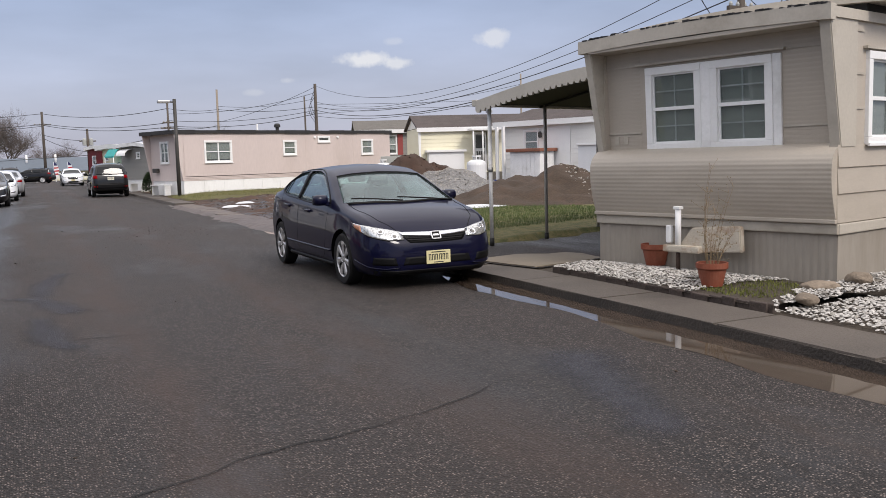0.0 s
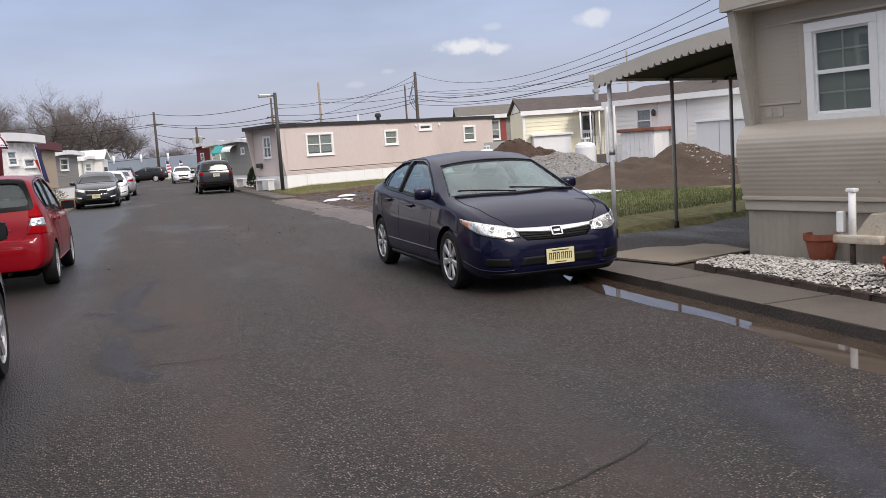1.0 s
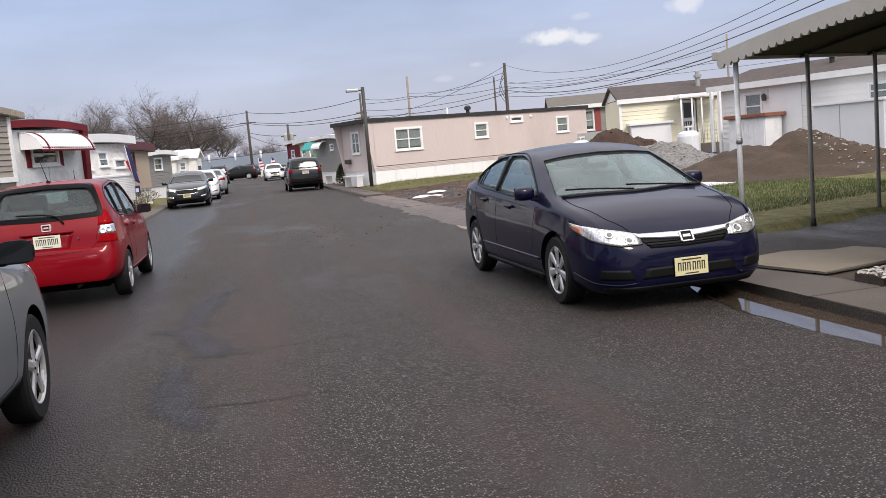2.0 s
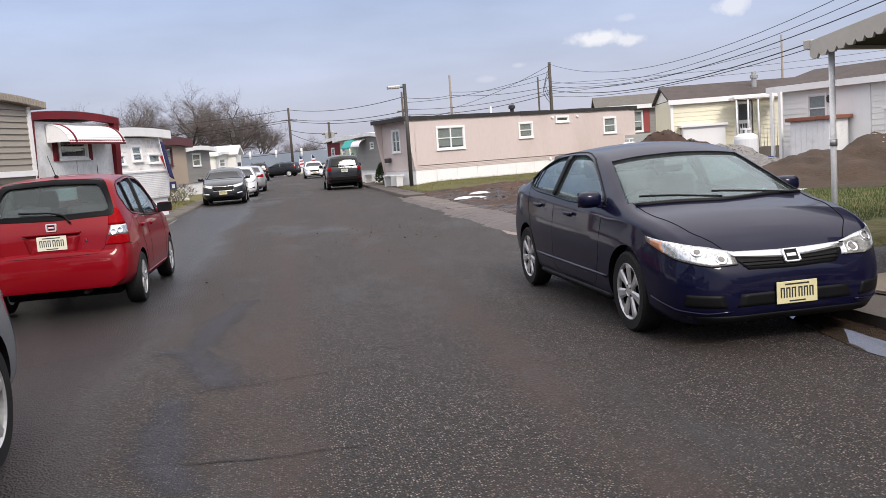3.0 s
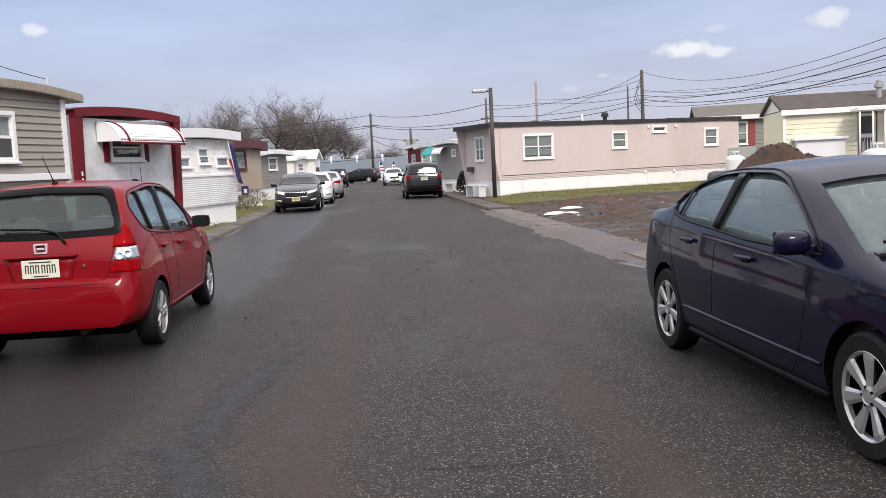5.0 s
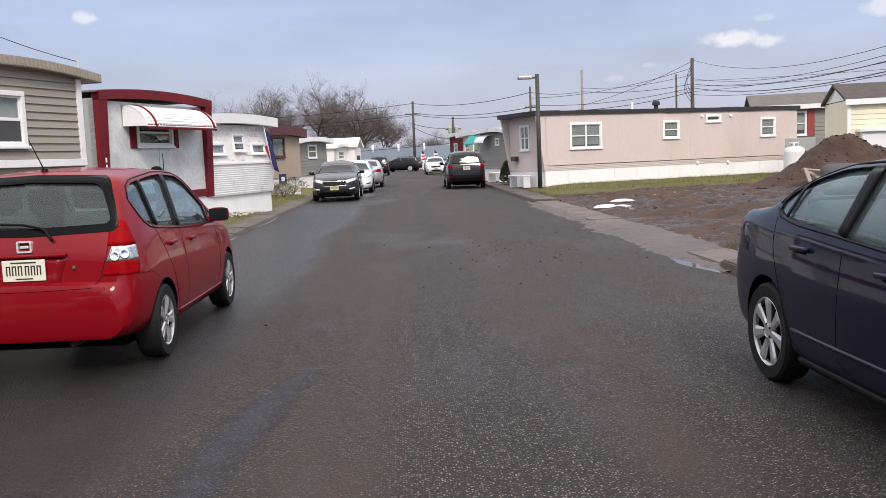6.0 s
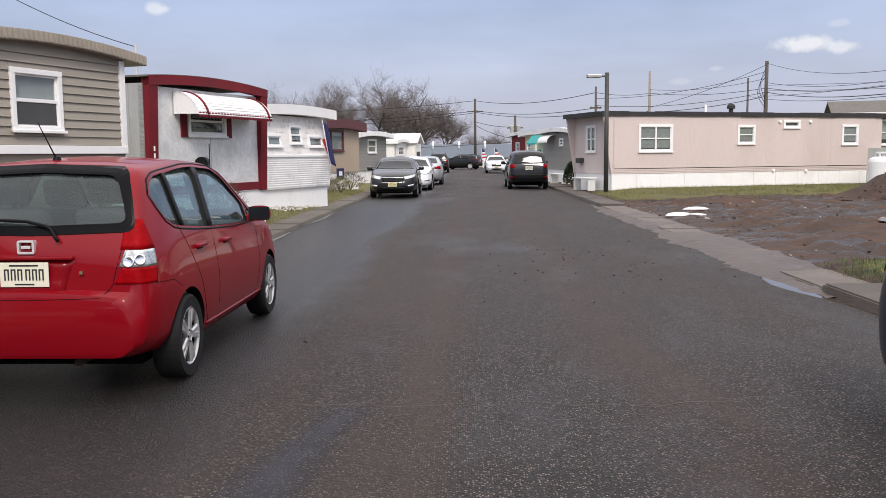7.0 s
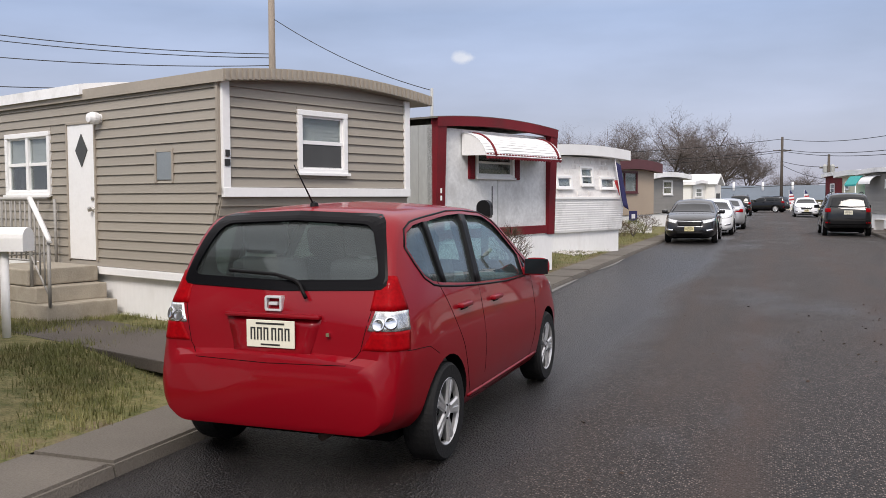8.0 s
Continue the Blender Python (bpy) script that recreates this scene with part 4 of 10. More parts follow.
# ---------------------------------------------------------------- tan home
def arched_roof(name, w0, w1, y0, y1, z_side, z_mid, thick, mat, parent, ribs=0, label=""):
    """A bowed roof slab across x, run back along y, with optional ribs pressed into its front edge."""
    n = 16
    bm = bmesh.new()
    rows = []
    for yy in (y0, y1):
        up, dn = [], []
        for i in range(n + 1):
            t = i / n
            x = w0 + (w1 - w0) * t
            z = z_side + (z_mid - z_side) * (1 - (2 * t - 1) ** 2)
            up.append(bm.verts.new((x, yy, z)))
            dn.append(bm.verts.new((x, yy, z - thick)))
        rows.append((up, dn))
    (ua, da), (ub, db) = rows
    for i in range(n):
        bm.faces.new((ua[i], ua[i + 1], ub[i + 1], ub[i]))
        bm.faces.new((da[i + 1], da[i], db[i], db[i + 1]))
        bm.faces.new((da[i], da[i + 1], ua[i + 1], ua[i]))
        bm.faces.new((ub[i], ub[i + 1], db[i + 1], db[i]))
    bm.faces.new((ua[0], ub[0], db[0], da[0]))
    bm.faces.new((ub[n], ua[n], da[n], db[n]))
    for k in range(ribs):
        t = (k + 0.5) / ribs
        x = w0 + (w1 - w0) * t
        z = z_side + (z_mid - z_side) * (1 - (2 * t - 1) ** 2)
        hw = (w1 - w0) / ribs * 0.25
        add_box(bm, x - hw, x + hw, y0 - 0.012, y0 + 0.01, z - thick + 0.008, z - 0.008)
    return part(name, bm, mat, parent, label)


def tan_home():
    h = thing("tan_home", frame_matrix((-5.11, 16.62), (0.326, 0.945)), "tan vinyl-sided mobile home with white trim and door", "mobile home")
    W, B = 2.76, 13.0
    I4 = Matrix.Identity(4)
    lean = 0.32
    win = (0.97, 1.70, 1.80, 2.48)
    # street end: upper wall, sloping lower wall
    wall_with_openings("end_wall", W, 1.56, 2.77, [win], 0.1, M_tan, h)
    siding(h, I4, W - 0.09, 1.66, 2.74, 0.098, [win], M_tan, 0.09)
    bm = bmesh.new()
    for x0, x1 in ((0.0, W),):
        vs = [bm.verts.new(p) for p in ((x0, 0.0, 1.56), (x1, 0.0, 1.56), (x1, lean, 0.75), (x0, lean, 0.75), (x0, 0.12, 1.56), (x1, 0.12, 1.56), (x1, lean + 0.1, 0.75), (x0, lean + 0.1, 0.75))]
        for f in ((3, 2, 1, 0), (4, 5, 6, 7), (0, 1, 5, 4), (2, 3, 7, 6), (0, 4, 7, 3), (1, 2, 6, 5)):
            bm.faces.new([vs[i] for i in f])
    part("lower_end_wall", bm, M_tan, h)
    tilt = Matrix.Translation((0, lean, 0.75)) @ Matrix.Rotation(math.atan2(lean, 0.81), 4, "X")
    siding(h, tilt, W - 0.01, 0.0, 0.86, 0.098, [], M_tan, 0.01)
    for nm, a in (("trim_left", (0.0, 0.09, 1.58, 2.70)), ("trim_right", (W - 0.09, W, 1.58, 2.70))):
        box("corner_trim", a[0], a[1], -0.04, 0.0, a[2], a[3], M_white, h, 0.006)
    box("base_trim", 0.0, W, -0.045, 0.0, 1.56, 1.655, M_white, h, 0.006)
    window(h, I4, *win, trim=0.06, blind=M_curtain, blind_drop=0.5)
    box("window_screen", win[0] + 0.07, win[1] - 0.07, -0.012, -0.008, win[2] + 0.07, (win[2] + win[3]) / 2 - 0.02, M_screen, h)
    bars(h, Matrix.Translation((0, -0.043, 0)), [(0.025, 0.07, 1.955, 2.02), (0.015, 0.075, 1.865, 1.93)], M_ink)
    # long side by the steps
    S = side_left(B)
    door = (B - 2.86, B - 2.22, 0.84, 2.43)
    sw = (B - 4.35, B - 3.23, 1.58, 2.36)
    pan = (B - 1.05, B - 0.78, 1.74, 2.03)
    wall_with_openings("side_wall", B, 1.56, 2.72, [door, sw], 0.1, M_tan, h, side=S)
    wall_with_openings("side_wall", B - lean, 0.75, 1.56, [door], 0.1, M_tan, h, side=S)
    siding(h, S, B - 0.002, 0.79, 2.70, 0.102, [door, sw, pan], M_tan, 4.5, ends=lambda z: (4.5, B - (0.03 if z > 1.58 else 0.03 + lean * (1.58 - z) / 0.8)))
    window(h, S, *sw, trim=0.06, sashes=2, blind=M_curtain, blind_drop=0.55)
    ob = box("corner_post", B - 0.035, B + 0.002, -0.03, 0.0, 1.58, 2.70, M_tan_roof, h)
    ob.matrix_basis = S
    # door with a diamond light
    d = new("door")
    d.parent, d.matrix_basis = h, S
    x0, x1, z0, z1 = door
    box("leaf", x0 + 0.02, x1 - 0.02, -0.02, 0.03, z0 + 0.01, z1 - 0.02, M_white, d, 0.006)
    bm = bmesh.new()
    for a in ((x0, x0 + 0.03, z0, z1), (x1 - 0.03, x1, z0, z1), (x0, x1, z1 - 0.03, z1)):
        add_box(bm, a[0], a[1], -0.035, 0.03, a[2], a[3], 0.004)
    part("door_frame", bm, M_tan_roof, d)
    cx, cz = (x0 + x1) / 2 + 0.02, 2.10
    bm = bmesh.new()
    q = [bm.verts.new((cx + a, yy, cz + c)) for yy in (-0.022, -0.030) for a, c in ((-0.13, 0), (0, 0.19), (0.13, 0), (0, -0.19))]
    for f in ((4, 5, 6, 7), (0, 1, 5, 4), (1, 2, 6, 5), (2, 3, 7, 6), (3, 0, 4, 7)):
        bm.faces.new([q[i] for i in f])
    part("diamond_light", bm, M_screen, d, "dark diamond-shaped pane")
    lathe("knob", [(0.0, -0.09), (0.028, -0.08), (0.03, -0.06), (0.012, -0.045), (0.025, -0.03), (0.025, -0.02)], M_brass, d, 12, (x1 - 0.08, 0, 1.43), "y")
    lathe("deadbolt", [(0.0, -0.045), (0.022, -0.04), (0.025, -0.02)], M_brass, d, 12, (x1 - 0.08, 0, 1.55), "y")
    pn = box("access_panel", pan[0], pan[1], -0.02, 0.0, pan[2], pan[3], M_meter, h, 0.008, "grey access panel in a tan frame")
    pn.matrix_basis = S
    for a in ((pan[0] - 0.03, pan[0]), (pan[1], pan[1] + 0.03)):
        ob = box("panel_trim", a[0], a[1], -0.03, 0.0, pan[2] - 0.03, pan[3] + 0.03, M_tan_roof, h, 0.004)
        ob.matrix_basis = S
    lamp = lathe("porch_light", [(0.0, -0.17), (0.05, -0.16), (0.07, -0.11), (0.065, -0.05), (0.03, -0.04), (0.05, -0.03), (0.05, 0.0)], M_white, h, 16, (B - 2.12, 0, 2.44), "y", "round white porch light")
    lamp.matrix_basis = S
    # skirting and belt
    sk = box("skirting", 3.0, B - 0.30, 0.05, 0.08, 0.1, 0.71, M_skirt_white, h)
    sk.matrix_basis = S
    sk = box("belt_trim", 3.0, B - 0.28, -0.035, 0.05, 0.70, 0.785, M_white, h, 0.008)
    sk.matrix_basis = S
    box("end_skirting", 0.02, W - 0.02, lean + 0.03, lean + 0.06, 0.1, 0.75, M_skirt_white, h)
    # far side, back and roof
    wall_with_openings("far_wall", B, 0.1, 2.72, [], 0.1, M_tan, h, side=side_right(W), x_start=0.35)
    box("back_wall", 0.0, W, B - 0.1, B, 0.1, 2.72, M_tan, h)
    arched_roof("roof", -0.06, W + 0.30, -0.14, B, 2.78, 2.885, 0.115, M_tan_roof, h, ribs=44, label="bowed tan roof with a ribbed front edge")
    arched_roof("raised_roof", -0.10, W - 0.2, 2.4, B, 2.84, 2.95, 0.12, M_white_worn, h, label="raised white rear roof section")
    return h


tan_home()


def tan_steps():
    s = thing("entry_steps", frame_matrix((-5.11, 16.62), (0.326, 0.945)), "precast concrete entry steps with iron railings", "steps")
    for y0, y1, top in ((1.79, 3.3, 0.45), (2.00, 3.3, 0.62), (2.18, 3.3, 0.80)):
        box("step", -0.86, -0.055, y0, y1, 0.15 if top < 0.5 else top - 0.172, top, M_step, s, 0.015)
    rail_x = -0.82
    tube("handrail", [(rail_x, 2.16, 1.56), (rail_x, 1.78, 1.14), (rail_x, 1.77, 1.09)], 0.028, M_post_white, s)
    tube("handrail", [(rail_x, 2.16, 1.55), (rail_x, 3.24, 1.55), (-0.08, 3.24, 1.55)], 0.018, M_ironrail, s)
    tube("bottom_rail", [(rail_x, 2.2, 0.90), (rail_x, 3.24, 0.90), (-0.08, 3.24, 0.90)], 0.012, M_ironrail, s)
    tube("bottom_rail", [(rail_x, 2.16, 0.95), (rail_x, 1.80, 0.55)], 0.012, M_ironrail, s)
    for y, z0, z1 in ((1.79, 0.43, 1.12), (2.16, 0.6, 1.55), (3.24, 0.78, 1.55)):
        tube("newel", [(rail_x, y, z0), (rail_x, y, z1)], 0.018, M_ironrail, s, sides=6)
    tube("newel", [(-0.08, 3.05, 0.78), (-0.08, 3.05, 1.55)], 0.018, M_ironrail, s, sides=6)
    for k in range(1, 4):
        t = k / 4
        tube("baluster", [(rail_x, 2.16 - 0.37 * t, 0.95 - 0.4 * t), (rail_x, 2.16 - 0.37 * t, 1.55 - 0.42 * t)], 0.009, M_ironrail, s, sides=6)
    for k in range(1, 10):
        tube("baluster", [(rail_x, 2.16 + 0.108 * k, 0.9), (rail_x, 2.16 + 0.108 * k, 1.55)], 0.009, M_ironrail, s, sides=6)
    for k in range(1, 7):
        tube("baluster", [(rail_x + 0.106 * k, 3.24, 0.9), (rail_x + 0.106 * k, 3.24, 1.55)], 0.009, M_ironrail, s, sides=6)


tan_steps()

# white mailbox on a post beside the tan home's path
mb = thing("mailbox", pose(-6.75, 15.55, 0.24, rz=15), "white rounded mailbox on a post", "mailbox")
bm = bmesh.new()
sec = [(-0.1, 0.0), (0.1, 0.0), (0.1, 0.12)] + [(0.1 * math.cos(a), 0.12 + 0.1 * math.sin(a)) for a in [math.pi * k / 8 for k in range(1, 8)]] + [(-0.1, 0.12)]
ra = [bm.verts.new((-0.24, a, 0.83 + c)) for a, c in sec]
rb = [bm.verts.new((0.24, a, 0.83 + c)) for a, c in sec]
for i in range(len(sec)):
    j = (i + 1) % len(sec)
    bm.faces.new((ra[i], ra[j], rb[j], rb[i]))
bm.faces.new(ra[::-1])
bm.faces.new(rb)
part("box", bm, M_white, mb)
tube("post", [(0, 0, -0.1), (0, 0, 0.83)], 0.04, M_white_worn, mb)

# concrete path to the steps
pth = box("garden_path", 0, 3.4, -0.5, 0.5, -0.08, 0.02, M_walk_wet, None, 0.01)
pth.matrix_world = pose(-7.6, 16.55, 0.25, rz=-19)
tagged(pth, "worn concrete garden path across the lawn", "path", kind="structure")


# ---------------------------------------------------------------- home with dark red trim
def red_home():
    h = thing("red_trimmed_home", frame_matrix((-5.29, 22.98), (0.31, 0.951)), "weathered grey-white mobile home with dark red trim", "mobile home")
    W, B = 3.84, 13.0
    I4 = Matrix.Identity(4)
    win = (1.2, 2.42, 1.88, 2.46)
    wall_with_openings("end_wall", W, 0.85, 2.72, [win], 0.1, M_redpanel, h)
    for k in (2,):
        box("panel_joint", k * W / 4 - 0.006, k * W / 4 + 0.006, -0.006, 0.0, 1.0, 1.86, M_greymetal, h)
    window(h, I4, *win, trim=0.07, blind=None, depth=0.2)
    for a in (win[0] - 0.2, win[1] + 0.02):
        bm = bmesh.new()
        add_box(bm, a, a + 0.18, -0.03, 0.0, 1.87, 2.30, 0.006)
        for k in range(9):
            add_box(bm, a + 0.025, a + 0.155, -0.04, -0.028, 1.9 + k * 0.044, 1.925 + k * 0.044)
        part("shutter", bm, M_red, h)
    # red surround: wedge fins, top and bottom rails
    for x0, x1 in ((0.0, 0.24), (W - 0.24, W)):
        bm = bmesh.new()
        vs = [bm.verts.new((x, yy, z)) for x in (x0, x1) for yy, z in ((-0.06, 0.82), (0.02, 0.82), (0.02, 2.86), (-0.13, 2.86))]
        for f in ((0, 1, 2, 3), (7, 6, 5, 4), (0, 4, 5, 1), (1, 5, 6, 2), (2, 6, 7, 3), (3, 7, 4, 0)):
            bm.faces.new([vs[i] for i in f])
        part("fin", bm, M_red, h)
    arched_roof("fascia", 0.0, W, -0.135, 0.0, 2.87, 2.96, 0.16, M_red, h)
    box("bottom_rail", 0.24, W - 0.24, -0.05, 0.0, 0.84, 1.0, M_red, h, 0.008)
    arched_roof("roof", -0.05, W + 0.05, -0.12, B, 2.878, 2.972, 0.03, M_shingle_grey, h)
    # window awning
    aw = new("awning")
    aw.parent = h
    a0, a1 = 0.80, 3.30
    n = 12
    bm = bmesh.new()
    for k in range(n):
        t0, t1 = k / n, (k + 1) / n
        def arc(t):
            return -0.02 - 0.52 * math.sin(t * 1.35), 2.66 - 0.40 * (1 - math.cos(t * 1.35)) / (1 - math.cos(1.35))
        (ya, za), (yb, zb) = arc(t0), arc(t1)
        vs = [bm.verts.new(p) for p in ((a0, ya, za), (a1, ya, za), (a1, yb - 0.012, zb), (a0, yb - 0.012, zb), (a0, ya, za - 0.02), (a1, ya, za - 0.02), (a1, yb, zb - 0.02), (a0, yb, zb - 0.02))]
        for f in ((0, 1, 2, 3), (7, 6, 5, 4), (0, 4, 5, 1), (3, 2, 6, 7), (0, 3, 7, 4), (1, 5, 6, 2)):
            bm.faces.new([vs[i] for i in f])
    part("canopy", bm, M_white_worn, aw, "white slatted canopy")
    for x in (a0, a1):
        bm = bmesh.new()
        ring = [bm.verts.new((x, *arc(k / n))) for k in range(n + 1)] + [bm.verts.new((x, -0.02, 2.27))]
        bm.faces.new(ring)
        r = bmesh.ops.extrude_face_region(bm, geom=list(bm.faces))
        bmesh.ops.translate(bm, verts=[v for v in r["geom"] if isinstance(v, bmesh.types.BMVert)], vec=(0.01, 0, 0))
        part("canopy_end", bm, M_white_worn, aw)
    for x in (a0 + 0.28, a1 - 0.12):
        tube("red_stripe", [(x, arc(k / n)[0] - 0.02, arc(k / n)[1]) for k in range(n + 1)], 0.022, M_red, aw, sides=6)
    bm = bmesh.new()
    for k in range(26):
        xx = a0 + (a1 - a0) * (k + 0.5) / 26
        add_lathe(bm, [(0.05, -0.006), (0.05, 0.006)], 10, (xx, arc(1)[0], arc(1)[1] - 0.01), "y")
    part("scalloped_edge", bm, M_red, aw)
    # sides, skirting
    S = side_left(B)
    wall_with_openings("side_wall", B, 0.85, 2.75, [], 0.1, M_greymetal, h, side=S)
    for k in range(14):
        ob = box("side_rib", B - 0.3 - k * 0.3, B - 0.29 - k * 0.3, -0.012, 0.0, 0.86, 2.74, M_greymetal, h)
        ob.matrix_basis = S
    ob = box("side_trim", 6, B - 0.9, -0.02, 0.0, 2.5, 2.75, M_red, h)
    ob.matrix_basis = S
    wall_with_openings("far_wall", B, 0.85, 2.75, [], 0.1, M_greymetal, h, side=side_right(W))
    box("back_wall", 0, W, B, B + 0.1, 0.1, 2.75, M_greymetal, h)
    ob = box("side_skirting", 0.2, B, 0.05, 0.08, 0.1, 0.85, M_skirt_white, h)
    ob.matrix_basis = S
    nb = 5
    for k in range(nb):
        box("skirting_panel", 0.02 + k * (W - 0.04) / nb + 0.006, 0.02 + (k + 1) * (W - 0.04) / nb - 0.006, -0.02, 0.02, 0.1, 0.83, M_skirt_white, h, 0.005)
    bars(h, I4 @ Matrix.Translation((0, -0.15, 0)), [(0.03, 0.06, 1.62, 1.70), (0.03, 0.06, 1.50, 1.58)], M_white)
    return h


red_home()

# black mailbox before it
mb = thing("mailbox", pose(-4.98, 24.45, 0.24, rz=70), "black mailbox with a raised plaque on a dark post", "mailbox")
box("box", -0.2, 0.2, -0.1, 0.1, 0.98, 1.15, M_lamp_pole, mb, 0.03)
box("lid", -0.23, 0.23, -0.13, 0.13, 1.15, 1.18, M_lamp_pole, mb, 0.01)
tube("post", [(0, 0, -0.1), (0, 0, 0.98)], 0.035, M_lamp_pole, mb)
bm = bmesh.new()
add_box(bm, 0.2, 0.26, -0.06, 0.06, 0.95, 1.45, 0.02)
add_lathe(bm, [(0.06, 0.2), (0.06, 0.26)], 16, (0, 0, 1.45), "x")
part("plaque", bm, M_lamp_pole, mb)


# ---------------------------------------------------------------- white home with a jutting front
def white_home():
    h = thing("white_home", frame_matrix((-4.90, 30.92), (0.342, 0.94)), "white mobile home with a ribbed lower front", "mobile home")
    X0, W, B = -0.7, 3.12, 12.0
    I4 = Matrix.Identity(4)
    jut = 0.13
    tiltup = Matrix.Translation((0, -jut, 1.52)) @ Matrix.Rotation(-math.atan2(jut, 1.02), 4, "X")
    wins = [(0.9, 1.55, 0.30, 0.82), (1.87, 2.67, 0.22, 0.56), (-0.25, 0.46, 0.22, 0.56)]
    wall_with_openings("upper_front", W, 0.0, 1.06, wins, 0.08, M_cream, h, x_start=X0, side=tiltup)
    # faint stone pattern as raised blocks
    for r in range(7):
        for k in range(14):
            if (r * 7 + k * 3) % 5 < 3:
                a = X0 + 0.05 + k * 0.27 + (0.13 if r % 2 else 0)
                zz = 0.08 + r * 0.135
                if a + 0.2 < W - 0.1 and not any(o[0] - 0.12 < a + 0.1 < o[1] + 0.12 and o[2] - 0.1 < zz + 0.05 < o[3] + 0.1 for o in wins):
                    st = box("stone_block", a, a + 0.19, -0.012, 0.0, zz, zz + 0.09, M_cream, h)
                    st.matrix_basis = tiltup
    for wdw in wins:
        window(h, tiltup, *wdw, trim=0.06, double_hung=wdw is wins[0], blind=M_curtain, blind_drop=0.8)
    rib = []
    nr = 15
    for k in range(nr + 1):
        t = k / nr
        z, yy = 1.52 - 0.86 * t, -jut + (jut - 0.05) * t
        rib += [(yy - 0.009, z), (yy, z - 0.035)] if k < nr else [(yy, z)]
    profile_sheet("ribbed_lower_front", rib[::-1], 0.08, X0, W, M_white_worn, h)
    profile_sheet("cheek", [(-0.05, 0.66), (-jut, 1.52), (0.0, 2.54)], 0.4, W - 0.03, W, M_white, h)
    box("belt", X0, W, -jut - 0.03, -jut + 0.02, 1.49, 1.55, M_white, h, 0.008)
    box("skirting", X0, W - 0.02, 0.02, 0.06, 0.05, 0.67, M_skirt_white, h)
    profile_sheet("right_side", [(0.3, 0.66), (0.3, 2.55)], B - 0.3, W - 0.1, W, M_white_worn, h)
    profile_sheet("left_side", [(0.0, 0.1), (0.0, 2.55)], B, X0, X0 + 0.1, M_white_worn, h)
    box("side_skirting", W - 0.12, W - 0.02, 0.06, B, 0.05, 0.67, M_skirt_white, h)
    arched_roof("roof", X0 - 0.1, W + 0.12, -0.26, B, 2.80, 2.87, 0.26, M_white, h, label="thick white bowed roof edge")
    arched_roof("roof_seal", X0 - 0.1, W + 0.10, -0.2, B, 2.81, 2.88, 0.02, M_black_roof, h)


white_home()
# drooping flag on a staff at its corner
fl = thing("flag", pose(-3.80, 33.3, 0.0, rz=20), "dark blue flag hanging limp on a white staff", "flag")
tube("staff", [(-0.12, -0.1, 2.62), (0.12, 0, 1.28)], 0.014, M_flag_white, fl)
for nm, mat, o in (("cloth", M_flag_blue, 0.0), ("red_cloth", M_flag_red, 0.06)):
    verts, faces = [], []
    for i in range(13):
        t = i / 12
        for j in range(6):
            u = j / 5
            verts.append((-0.1 + 0.24 * t + u * (0.16 if nm == "cloth" else 0.1) + o * t, 0.03 * math.sin(5 * u + 4 * t) + o, 2.5 - 1.2 * t - 0.1 * u if nm == "cloth" else 2.0 - 0.75 * t))
    for i in range(12):
        for j in range(5):
            a = i * 6 + j
            faces.append((a, a + 1, a + 7, a + 6))
    ob = mesh_object(nm, verts, faces, mat, fl, smooth=True)
    md = ob.modifiers.new("thick", "SOLIDIFY")
    md.thickness = 0.004


# ---------------------------------------------------------------- simple end-on homes farther along
def end_home(name, label, origin, xdir, W, B, wall, roof, top, win, skirt=0.75, trim=None, roof_t=0.25, overhang=0.2, sash=2, lap=None, z0=0.05, blind=None, crown=0.12):
    h = thing(name, frame_matrix(origin, xdir), label, "mobile home")
    I4 = Matrix.Identity(4)
    wall_with_openings("end_wall", W, skirt, top, win, 0.1, wall, h)
    if lap:
        siding(h, I4, W, skirt, top, lap, win, wall)
    for o in win:
        window(h, I4, *o, trim=0.07, sashes=sash, double_hung=sash == 1, frame_mat=trim, blind=blind, depth=0.25)
    wall_with_openings("side_wall", B, skirt, top, [], 0.1, wall, h, side=side_left(B), x_start=0)
    wall_with_openings("side_wall", B, skirt, top, [], 0.1, wall, h, side=side_right(W), x_start=0.1)
    box("back_wall", 0.1, W - 0.1, B - 0.1, B, skirt, top, wall, h)
    box("skirting", 0.03, W - 0.03, 0.04, B - 0.05, z0, skirt, M_skirt_white, h)
    arched_roof("roof", -overhang, W + overhang, -overhang - 0.05, B, top + roof_t * 0.6, top + roof_t * 0.6 + crown, roof_t, roof, h)
    return h


end_home("brown_home", "brown mobile home with a maroon roof edge", (-5.36, 41.6), (0.326, 0.945), 3.65, 11, M_brown, M_maroon, 2.62, [(0.12, 2.2, 1.68, 2.52)], skirt=0.86, trim=M_maroon, roof_t=0.36, overhang=0.22, blind=M_curtain)
end_home("grey_home", "grey-sided mobile home with a white roof edge", (-4.95, 50.6), (0.326, 0.945), 3.6, 11, M_grey_siding, M_white_worn, 2.45, [(1.3, 2.35, 1.62, 2.32)], skirt=0.8, roof_t=0.22, overhang=0.3, sash=1, lap=0.14)
g = end_home("white_porch_home", "white home with a small gabled porch", (-4.2, 66.5), (0.3, 0.95), 2.4, 10, M_white_siding, M_white_worn, 2.35, [(0.5, 1.6, 1.5, 2.1)], roof_t=0.2, sash=1)
bm = bmesh.new()
add_box(bm, 2.2, 3.3, -0.6, 2.0, 0.0, 2.3)
part("porch_body", bm, M_white_siding, g)
